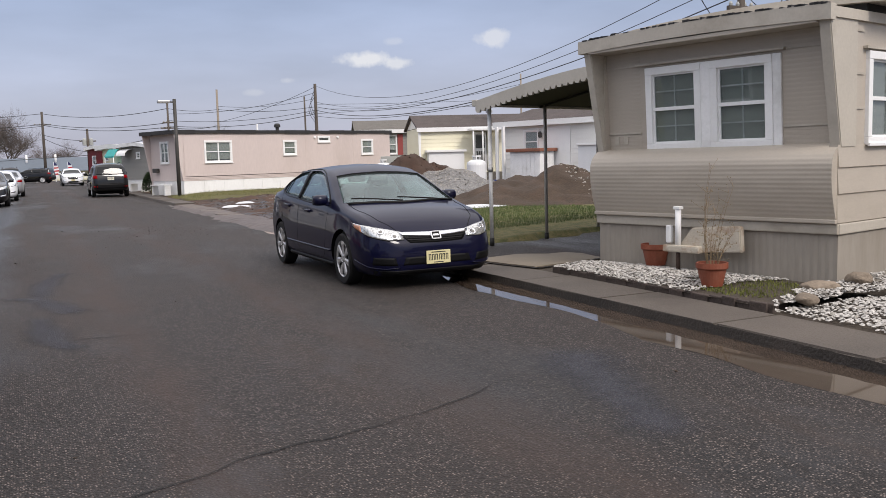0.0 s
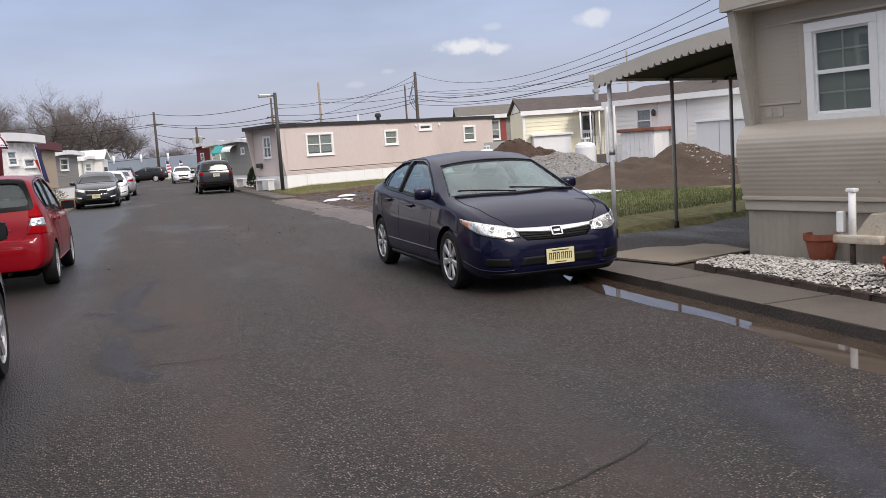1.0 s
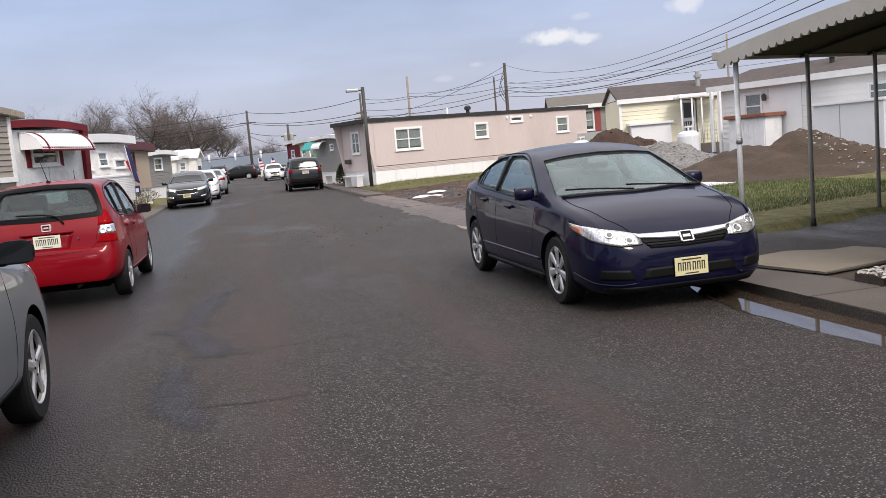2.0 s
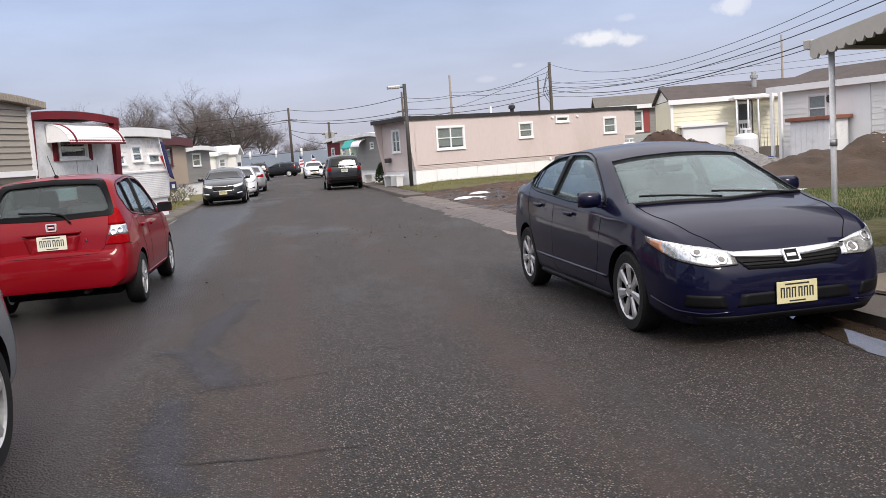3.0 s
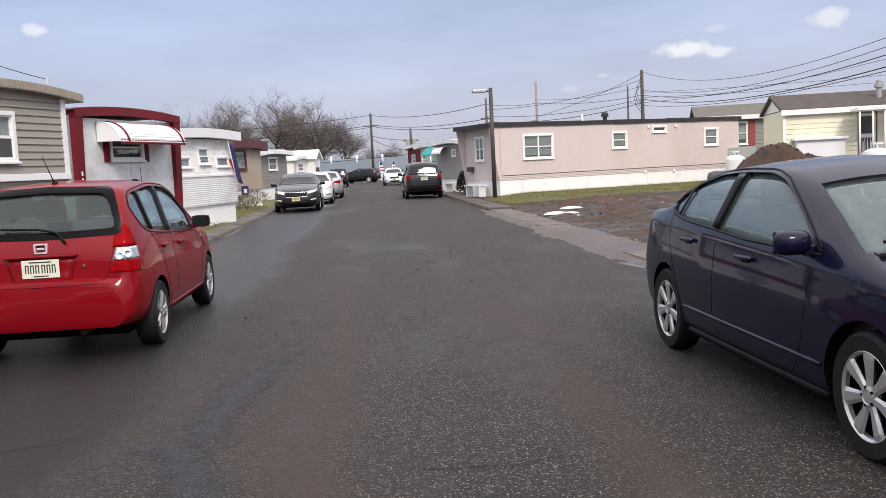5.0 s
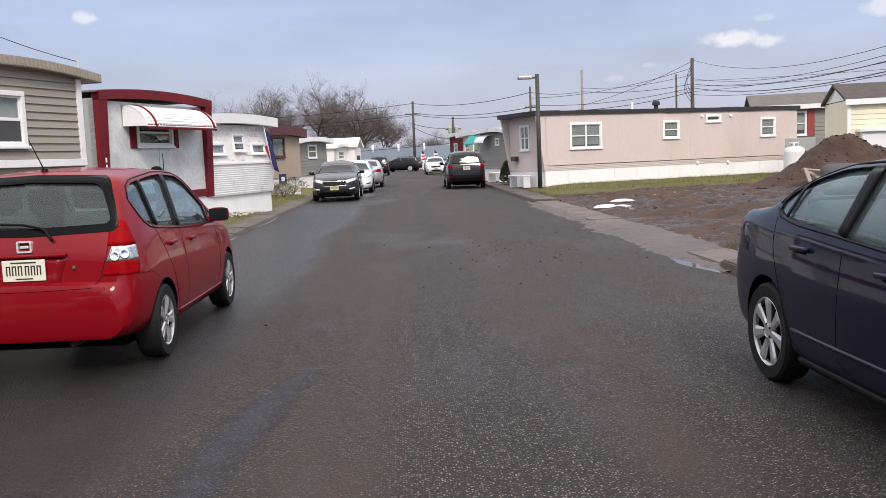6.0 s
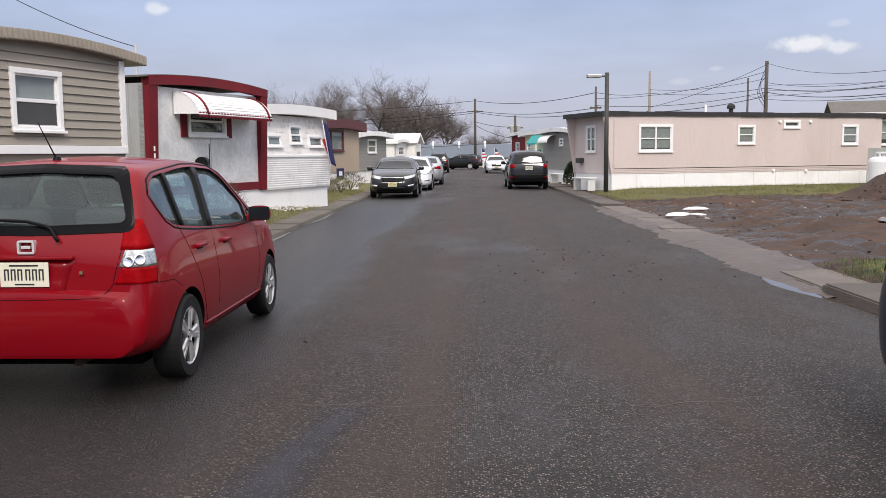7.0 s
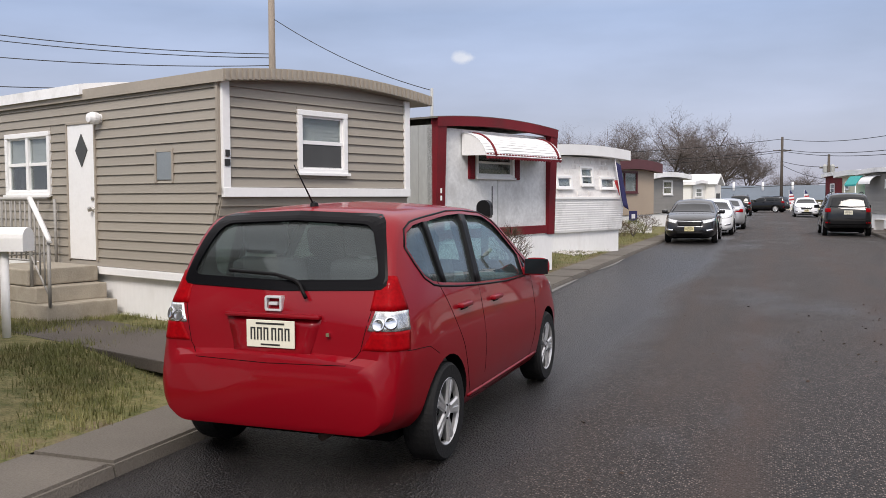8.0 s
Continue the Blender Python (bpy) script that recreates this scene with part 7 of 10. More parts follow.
    # face: lamps, chrome bar, grilles, dark air dam
    for sx in (1, -1):
        w = (-sx * 0.75, -1.0, 0)
        patch("headlamp", bvh, [(sx * 0.43, 4.42, 0.655), (sx * 0.58, 4.37, 0.692), (sx * 0.74, 4.2, 0.735), (sx * 0.845, 3.93, 0.765)], [(sx * 0.40, 4.45, 0.575), (sx * 0.57, 4.42, 0.572), (sx * 0.74, 4.25, 0.620), (sx * 0.845, 3.97, 0.725)], w, 0.006, M_clear, c, 0.02, 18, 8, "clear wraparound headlamp")
        patch("turn_lamp", bvh, [(sx * 0.79, 4.11, 0.738), (sx * 0.838, 3.98, 0.752)], [(sx * 0.785, 4.14, 0.662), (sx * 0.838, 4.0, 0.715)], w, 0.009, M_amber, c, 0.02, 6, 4, "amber turn lamp")
        for ux, uy, uz, rr in ((0.50, 4.42, 0.62, 0.045), (0.64, 4.33, 0.652, 0.042)):
            hit, nrm = bvh.find_nearest(Vector((sx * ux, uy, uz)))[:2]
            q = nrm.to_track_quat("Z", "Y").to_matrix().to_4x4()
            for nm, prof, mt in (("reflector", [(rr * 0.5, 0.007), (rr * 0.75, 0.009), (rr * 0.95, 0.014), (rr, 0.004)], M_chrome), ("bulb_shade", [(0.0, 0.008), (rr * 0.5, 0.0085), (rr * 0.55, 0.004)], M_cabin)):
                bm = bmesh.new()
                add_lathe(bm, prof, 20)
                bmesh.ops.transform(bm, matrix=Matrix.Translation(hit) @ q, verts=bm.verts)
                part(nm, bm, mt, c, smooth=True)
        seam("lamp_rim", bvh, [(sx * 0.40, 4.45, 0.573), (sx * 0.57, 4.42, 0.568), (sx * 0.74, 4.25, 0.616), (sx * 0.845, 3.97, 0.722)], w, 0.005, M_well, c, 18)
        patch("fog_grille", bvh, [(sx * 0.50, 4.45, 0.375), (sx * 0.72, 4.33, 0.385)], [(sx * 0.47, 4.45, 0.285), (sx * 0.73, 4.31, 0.30)], w, 0.003, M_plastic, c, 0.01, 8, 5)
        seam("bumper_crease", bvh, [(sx * 0.44, 4.45, 0.26), (sx * 0.60, 4.4, 0.25), (sx * 0.76, 4.26, 0.27), (sx * 0.85, 4.02, 0.34)], w, 0.008, P, c, 16, 0.004)
    patch("chrome_bar", bvh, [(-0.44, 4.45, 0.652), (-0.2, 4.45, 0.645), (0.0, 4.45, 0.640), (0.2, 4.45, 0.645), (0.44, 4.45, 0.652)], [(-0.42, 4.45, 0.622), (-0.2, 4.45, 0.603), (0.0, 4.45, 0.592), (0.2, 4.45, 0.603), (0.42, 4.45, 0.622)], (0, -1, 0), 0.014, M_chrome, c, 0.03, 22, 4, "chrome grille bar")
    patch("grille", bvh, [(-0.42, 4.45, 0.622), (0.0, 4.45, 0.592), (0.42, 4.45, 0.622)], [(-0.33, 4.45, 0.535), (0.0, 4.45, 0.525), (0.33, 4.45, 0.535)], (0, -1, 0), 0.004, M_plastic, c, 0.02, 20, 4)
    for zz in (0.553, 0.574):
        seam("grille_slat", bvh, [(-0.36, 4.45, zz + 0.008), (0, 4.45, zz), (0.36, 4.45, zz + 0.008)], (0, -1, 0), 0.004, M_border, c, 16, 0.008)
    hit = bvh.ray_cast(Vector((0, 6, 0.605)), Vector((0, -1, 0)))[0]
    em = Matrix.Translation(hit + Vector((0, 0.016, 0))) @ Matrix.Rotation(radians(32), 4, "X")
    bm = bmesh.new()
    for b3 in ((-0.048, 0.048, 0.040, 0.050), (-0.048, 0.048, -0.052, -0.042), (-0.060, -0.047, -0.046, 0.046), (0.047, 0.060, -0.046, 0.046), (-0.034, 0.034, -0.012, 0.012)):
        add_box(bm, b3[0], b3[1], -0.004, 0.014, b3[2], b3[3], 0.003, em)
    part("emblem", bm, M_badge, c, "plain chrome emblem")
    box("emblem_backing", -0.05, 0.05, -0.006, 0.002, -0.045, 0.045, M_plastic, c, 0.002, m=em)
    patch("lower_intake", bvh, [(-0.40, 4.45, 0.375), (0.40, 4.45, 0.375)], [(-0.43, 4.45, 0.285), (0.43, 4.45, 0.285)], (0, -1, 0), 0.003, M_plastic, c, 0.01, 14, 5)
    patch("air_dam", bvh, [(-0.72, 4.3, 0.232), (-0.43, 4.45, 0.225), (0.43, 4.45, 0.225), (0.72, 4.3, 0.232)], [(-0.70, 4.3, 0.17), (-0.43, 4.45, 0.175), (0.43, 4.45, 0.175), (0.70, 4.3, 0.17)], (0, -1, 0), 0.004, M_plastic, c, 0.01, 20, 4, "black lower air dam")
    hit = bvh.ray_cast(Vector((0, 6, 0.37)), Vector((0, -1, 0)))[0]
    number_plate(c, Matrix.Translation((0, hit.y + 0.022, 0.36)) @ Matrix.Rotation(math.pi, 4, "Z"), M_plate)
    # bonnet shut lines, wipers, dashboard papers
    for sx in (1, -1):
        seam("bonnet_seam", bvh, [(sx * 0.70, 3.42, 1.2), (sx * 0.69, 3.8, 1.2), (sx * 0.60, 4.18, 1.2), (sx * 0.45, 4.37, 1.2)], (0, 0, -1), 0.004, M_well, c)
    seam("cowl", bvh, [(-0.7, 3.47, 1.2), (0, 3.60, 1.2), (0.7, 3.47, 1.2)], (0, 0, -1), 0.022, M_plastic, c, 20)
    for a in ((-0.62, 3.53, 0.05, 3.45), (0.02, 3.56, 0.62, 3.36)):
        seam("wiper", bvh, [(a[0], a[1], 1.2), (a[2], a[3], 1.2)], (0, 0, -1), 0.009, M_plastic, c, 10, 0.018)
    box("dashboard", -0.68, 0.68, 2.95, 3.42, 0.5, 0.885, M_cabin, c, 0.05)
    ob = box("paper", -0.55, -0.2, 3.0, 3.3, 0.887, 0.895, M_paper, c)
    tube("steering_wheel", [(0.36 + 0.18 * math.cos(2 * math.pi * k / 20), 2.72 + 0.06 * math.sin(2 * math.pi * k / 20), 0.86 + 0.17 * math.sin(2 * math.pi * k / 20)) for k in range(21)], 0.014, M_plastic, c, sides=6)
    box("rear_view_mirror", -0.11, 0.11, 2.70, 2.73, 1.22, 1.28, M_cabin, c, 0.02)
    # tail
    for sx in (1, -1):
        patch("tail_lamp", bvh, [(sx * 0.5, 0.05, 0.97), (sx * 0.62, 0.08, 0.97), (sx * 0.72, 0.18, 0.96)], [(sx * 0.5, 0.05, 0.82), (sx * 0.62, 0.08, 0.81), (sx * 0.72, 0.16, 0.83)], (-sx * 0.7, 1, 0), 0.005, M_red_lens, c, 0.015, 10, 5)


navy_sedan()


# red hatchback
def red_hatch():
    P = paint("bright red paint", (0.205, 0.001, 0.0065), 0.0, 0.45, 0.5)
    sh = Shape(4.0,
               [(0, 0.64), (0.012, 0.69), (0.06, 0.71), (0.07, 0.84), (0.09, 0.95), (0.14, 1.06), (0.24, 1.27), (0.34, 1.42), (0.42, 1.478), (0.6, 1.503), (1.2, 1.525), (1.8, 1.51), (2.15, 1.455), (2.5, 1.29), (2.9, 1.08), (3.12, 0.985), (3.4, 0.91), (3.65, 0.82), (3.85, 0.70), (3.95, 0.58), (4.0, 0.46)],
               [(0, 0.58), (0.05, 0.66), (0.075, 0.78), (0.13, 0.93), (0.5, 0.975), (1.5, 0.945), (2.5, 0.90), (3.1, 0.87), (3.6, 0.76), (3.9, 0.58), (4.0, 0.44)],
               [(0, 0.655), (0.02, 0.705), (0.07, 0.748), (0.22, 0.795), (0.6, 0.828), (1.5, 0.838), (2.8, 0.836), (3.3, 0.82), (3.65, 0.76), (3.85, 0.65), (3.96, 0.5), (4.0, 0.36)],
               [(0, 0.31), (0.015, 0.28), (0.2, 0.27), (0.5, 0.24), (0.7, 0.2), (3.4, 0.19), (3.85, 0.19), (4.0, 0.28)], tumble=0.30, crown=0.05)
    front = ([(1.52, 1.435), (1.9, 1.415), (2.12, 1.345), (2.42, 1.17), (2.52, 1.1)], [(1.42, 0.99), (1.9, 0.965), (2.3, 0.95), (2.52, 0.945)])
    rear = ([(0.78, 1.405), (1.0, 1.425), (1.2, 1.437), (1.40, 1.44)], [(0.80, 1.04), (1.0, 1.02), (1.15, 1.008), (1.30, 0.997)])
    quarter = ([(0.40, 1.27), (0.45, 1.35), (0.56, 1.39), (0.72, 1.405)], [(0.46, 1.17), (0.52, 1.10), (0.60, 1.065), (0.74, 1.045)])
    ws = ([(-0.55, 2.22), (0, 2.25), (0.55, 2.22)], [(-0.69, 2.93), (0, 3.06), (0.69, 2.93)])
    rg = ([(-0.53, 1.37), (-0.49, 1.42), (0, 1.44), (0.49, 1.42), (0.53, 1.37)], [(-0.64, 1.10), (-0.58, 1.08), (0, 1.065), (0.58, 1.08), (0.64, 1.10)])
    c, bvh = car("hatchback", "bright red five-door hatchback parked at the kerb", pose(-2.712, 13.436, 0, rz=-0.6), sh, P, (0.665, 3.115), 0.292, 0.195, 0.728, (10, "twin"),
                 [front, rear, quarter], [([(1.40, 1.44), (1.52, 1.435)], [(1.30, 0.997), (1.42, 0.99)]), ([(0.72, 1.405), (0.78, 1.405)], [(0.74, 1.045), (0.80, 1.04)])], ws, rg, "y", cavity=(0.22, 2.95, 0.5), n=76,
                 seats=((-0.34, 1.55, 0.55), (0.34, 1.55, 0.55), (-0.34, 0.75, 0.6), (0.34, 0.75, 0.6)))
    for sx in (1, -1):
        patch("corner_pane", bvh, [(sx * 0.9, 2.56, 1.08), (sx * 0.9, 2.74, 0.985)], [(sx * 0.9, 2.56, 0.955), (sx * 0.9, 2.76, 0.95)], (-sx, 0, 0), 0.003, M_darkglass, c, 0.006, 5, 4)
    lines(c, bvh, [[(1.36, 0.99), (1.36, 0.6), (1.34, 0.3), (1.5, 0.25), (2.5, 0.26), (2.66, 0.5), (2.72, 0.94)], [(0.66, 1.06), (0.80, 0.86), (0.93, 0.66), (1.03, 0.4), (1.12, 0.27), (1.36, 0.26)]])
    lines(c, bvh, [[(0.375, 1.27), (0.43, 1.37), (0.55, 1.415), (0.78, 1.433), (1.2, 1.462), (1.52, 1.46), (1.9, 1.44), (2.13, 1.37), (2.44, 1.19), (2.78, 0.97)], [(0.375, 1.27), (0.44, 1.16), (0.51, 1.075), (0.62, 1.035), (1.0, 1.0), (1.42, 0.972), (2.0, 0.943), (2.78, 0.935)]], r=0.007, nm="window_trim", mat=M_plastic)
    lines(c, bvh, [[(1.05, 0.305), (2.75, 0.30)]], r=0.012, nm="sill_moulding", mat=P)
    handle(c, bvh, 1.0, 0.885, P)
    handle(c, bvh, 1.66, 0.865, P)
    mirror(c, 0.755, 2.55, 1.01, 1, P)
    mirror(c, -0.755, 2.55, 1.01, -1, P)
    # tail: lamps in three bands, hatch lines, handle recess
    for sx in (1, -1):
        w = (-sx * 0.8, 1.0, 0)
        for nm, mat, za, zb, xi0, xi1, xo0, xo1 in (("tail_lamp", M_red_lens, 1.125, 0.945, 0.66, 0.612, 0.70, 0.772), ("reverse_lamp", M_clear, 0.942, 0.838, 0.612, 0.585, 0.768, 0.776), ("brake_lamp", M_red_lens, 0.836, 0.735, 0.585, 0.55, 0.776, 0.762)):
            patch(nm, bvh, [(sx * xi0, 0.10, za), (sx * (xi0 + xo0) / 2, 0.12, za), (sx * xo0, 0.2, za)], [(sx * xi1, 0.06, zb), (sx * (xi1 + xo1) / 2, 0.1, zb), (sx * xo1, 0.2, zb)], w, 0.004, mat, c, 0.014, 14, 7)
        for ux in (0.64, 0.72):
            hit, nrm = bvh.find_nearest(Vector((sx * ux, 0.0 if ux < 0.7 else 0.06, 0.893)))[:2]
            q = nrm.to_track_quat("Z", "Y").to_matrix().to_4x4()
            bm = bmesh.new()
            add_lathe(bm, [(0.0, 0.006), (0.026, 0.005), (0.034, 0.010), (0.038, 0.002)], 18)
            bmesh.ops.transform(bm, matrix=Matrix.Translation(hit) @ q, verts=bm.verts)
            part("lamp_ring", bm, M_chrome, c, smooth=True)
    for sx in (1, -1):
        seam("hatch_seam", bvh, [(sx * 0.60, -0.1, 0.99), (sx * 0.565, -0.1, 0.85), (sx * 0.535, -0.1, 0.72), (sx * 0.47, -0.1, 0.655), (0, -0.1, 0.645)], (0, 1, 0), 0.0022, M_well, c, 26)
        seam("bumper_seam", bvh, [(sx * 0.9, 0.16, 0.73), (sx * 0.9, 0.40, 0.72), (sx * 0.9, 0.52, 0.66)], (-sx, 0, 0), 0.002, M_well, c, 12)
    outer = fillet([(0, 1.472), (0.54, 1.452), (0.605, 1.28), (0.66, 1.05), (0, 1.03)], (0, 0.07, 0.1, 0.06, 0), 7)
    inner = fillet([(0, 1.418), (0.485, 1.398), (0.545, 1.27), (0.602, 1.105), (0, 1.088)], (0, 0.07, 0.1, 0.06, 0), 7)
    loop = [(x, z) for x, z in outer] + [(-x, z) for x, z in outer[-2:0:-1]]
    hole = [(x, z) for x, z in inner] + [(-x, z) for x, z in inner[-2:0:-1]]
    patch("glass_border", bvh, [(x, -0.1, z) for x, z in loop + loop[:1]], [(x, -0.1, z) for x, z in hole + hole[:1]], (0, 1, 0), 0.005, M_border, c, 0.012, 90, 5, "black border of the rear glass", False)
    hit = bvh.ray_cast(Vector((0, -2, 0.80)), Vector((0, 1, 0)))[0]
    patch("plate_recess", bvh, [(-0.30, -0.1, 0.885), (0.30, -0.1, 0.885)], [(-0.24, -0.1, 0.70), (0.24, -0.1, 0.70)], (0, 1, 0), 0.002, P, c, 0.006, 8, 5)
    box("hatch_grip", -0.30, 0.30, hit.y - 0.024, hit.y + 0.02, 0.888, 0.912, P, c, 0.01)
    number_plate(c, Matrix.Translation((0, hit.y - 0.026, 0.80)), M_plate_pale)
    hit = bvh.ray_cast(Vector((0, -2, 0.965)), Vector((0, 1, 0)))[0]
    bm = bmesh.new()
    for b3 in ((-0.054, -0.040, -0.034, 0.034), (0.040, 0.054, -0.034, 0.034), (-0.05, 0.05, 0.030, 0.042), (-0.05, 0.05, -0.042, -0.030), (-0.028, 0.028, -0.009, 0.009)):
        add_box(bm, b3[0], b3[1], hit.y - 0.026, hit.y + 0.02, hit.z + b3[2], hit.z + b3[3], 0.003)
    part("emblem", bm, M_badge, c, "plain chrome emblem")
    seam("wiper", bvh, [(0.20, -0.1, 0.99), (0.13, -0.1, 1.075), (-0.02, -0.1, 1.11), (-0.33, -0.1, 1.125)], (0, 1, 0), 0.011, M_plastic, c, 14, 0.028, "black rear wiper")
    box("lock", 0.34, 0.36, 0.045, 0.09, 0.80, 0.82, M_chrome, c)
    # roof aerial, spoiler lip, exhaust
    tube("aerial", [(0.0, 0.56, 1.50), (-0.02, 0.36, 1.74)], 0.006, M_plastic, c, 0.003, 6)
    lathe("aerial_base", [(0.0, 0.03), (0.022, 0.02), (0.03, -0.01)], M_plastic, c, 12, (0.0, 0.56, 1.50))
    tube("exhaust", [(0.28, 0.1, 0.235), (0.28, 0.5, 0.235)], 0.025, M_rust_dark, c, sides=10)
    for sx in (0.34, -0.34):
        box("seat_back", sx - 0.23, sx + 0.23, 1.40, 1.52, 0.5, 1.09, M_seat, c, 0.05)
        box("headrest", sx - 0.13, sx + 0.13, 1.38, 1.47, 1.12, 1.31, M_seat, c, 0.035)
        box("headrest", sx - 0.12, sx + 0.12, 0.56, 0.64, 1.0, 1.16, M_seat, c, 0.03)
    box("rear_seat_back", -0.62, 0.62, 0.55, 0.68, 0.5, 0.94, M_seat, c, 0.04)
    box("dashboard", -0.64, 0.64, 2.5, 2.9, 0.5, 0.93, M_cabin, c, 0.05)
    tube("steering_wheel", [(-0.34 + 0.18 * math.cos(2 * math.pi * k / 20), 2.28 + 0.06 * math.sin(2 * math.pi * k / 20), 0.92 + 0.17 * math.sin(2 * math.pi * k / 20)) for k in range(21)], 0.014, M_cabin, c, sides=6)
    for sx in (1, -1):
        patch("headlamp", bvh, [(sx * 0.42, 3.8, 0.74), (sx * 0.76, 3.5, 0.80)], [(sx * 0.42, 3.9, 0.64), (sx * 0.76, 3.55, 0.70)], (-sx * 0.8, -1, 0), 0.005, M_clear, c, 0.015, 10, 5)


red_hatch()


# ---------------------------------------------------------------- farther cars
def plain_sedan(P, label, m, style=(10, "spoke"), rear=False, n=44):
    sh = Shape(4.6,
               [(0, 0.66), (0.03, 0.9), (0.1, 1.02), (0.25, 1.07), (0.6, 1.09), (0.95, 1.22), (1.4, 1.40), (1.9, 1.47), (2.3, 1.46), (2.65, 1.38), (3.1, 1.16), (3.45, 1.03), (3.9, 0.95), (4.3, 0.84), (4.5, 0.72), (4.6, 0.55)],
               [(0, 0.8), (0.2, 0.98), (1.0, 1.0), (2.0, 0.97), (3.0, 0.93), (3.6, 0.9), (4.2, 0.78), (4.6, 0.52)],
               [(0, 0.55), (0.04, 0.66), (0.15, 0.76), (0.4, 0.84), (1.2, 0.885), (3.2, 0.885), (3.9, 0.85), (4.3, 0.76), (4.5, 0.62), (4.6, 0.45)],
               [(0, 0.4), (0.06, 0.3), (0.4, 0.22), (4.2, 0.2), (4.5, 0.22), (4.6, 0.32)], tumble=0.48)
    front = ([(1.96, 1.36), (2.3, 1.37), (2.5, 1.32), (3.0, 1.07)], [(1.9, 1.02), (2.4, 1.0), (3.0, 0.98)])
    rear_w = ([(1.0, 1.14), (1.3, 1.27), (1.84, 1.36)], [(0.98, 1.08), (1.4, 1.04), (1.80, 1.02)])
    ws = ([(-0.54, 2.75), (0.54, 2.75)], [(-0.72, 3.36), (0, 3.46), (0.72, 3.36)])
    rg = ([(-0.5, 1.3), (0.5, 1.3)], [(-0.6, 0.75), (0, 0.68), (0.6, 0.75)])
    c, bvh = car("sedan", label, m, sh, P, (0.92, 3.62), 0.325, 0.225, 0.76, style, [front, rear_w], [], ws, rg, "z", n=n)
    lines(c, bvh, [[(1.86, 1.0), (1.86, 0.35)], [(3.05, 0.95), (3.0, 0.35)]])
    mirror(c, 0.84, 2.95, 1.03, 1, P)
    mirror(c, -0.84, 2.95, 1.03, -1, P)
    for sx in (1, -1):
        w = (-sx * 0.8, -1, 0)
        patch("headlamp", bvh, [(sx * 0.42, 4.45, 0.76), (sx * 0.8, 4.0, 0.85)], [(sx * 0.42, 4.5, 0.66), (sx * 0.8, 4.05, 0.75)], w, 0.006, M_clear, c, 0.015, 10, 5)
        patch("fog_trim", bvh, [(sx * 0.5, 4.5, 0.46), (sx * 0.74, 4.3, 0.5)], [(sx * 0.5, 4.5, 0.4), (sx * 0.74, 4.3, 0.42)], w, 0.008, M_chrome, c, 0.012, 6, 3)
        patch("tail_lamp", bvh, [(sx * 0.45, 0.0, 0.96), (sx * 0.76, 0.2, 0.96)], [(sx * 0.45, 0.0, 0.82), (sx * 0.76, 0.2, 0.80)], (-sx * 0.7, 1, 0), 0.006, M_red_lens, c, 0.015, 10, 4)
    patch("grille", bvh, [(-0.4, 4.6, 0.72), (0.4, 4.6, 0.72)], [(-0.36, 4.6, 0.58), (0.36, 4.6, 0.58)], (0, -1, 0), 0.004, M_plastic, c, 0.012, 10, 4)
    for z, hw in ((0.735, 0.43), (0.565, 0.38)):
        seam("grille_surround", bvh, [(-hw, 4.6, z), (0, 4.6, z - 0.01), (hw, 4.6, z)], (0, -1, 0), 0.018, M_chrome, c, 12)
    patch("lower_intake", bvh, [(-0.42, 4.6, 0.40), (0.42, 4.6, 0.40)], [(-0.46, 4.6, 0.28), (0.46, 4.6, 0.28)], (0, -1, 0), 0.003, M_plastic, c, 0.01, 10, 4)
    hit = bvh.ray_cast(Vector((0, 8, 0.5)), Vector((0, -1, 0)))[0]
    number_plate(c, Matrix.Translation((0, hit.y + 0.02, 0.49)) @ Matrix.Rotation(math.pi, 4, "Z"), M_plate)
    hit = bvh.ray_cast(Vector((0, -3, 0.85)), Vector((0, 1, 0)))[0]
    number_plate(c, Matrix.Translation((0, hit.y - 0.02, 0.85)), M_plate_pale)
    return c


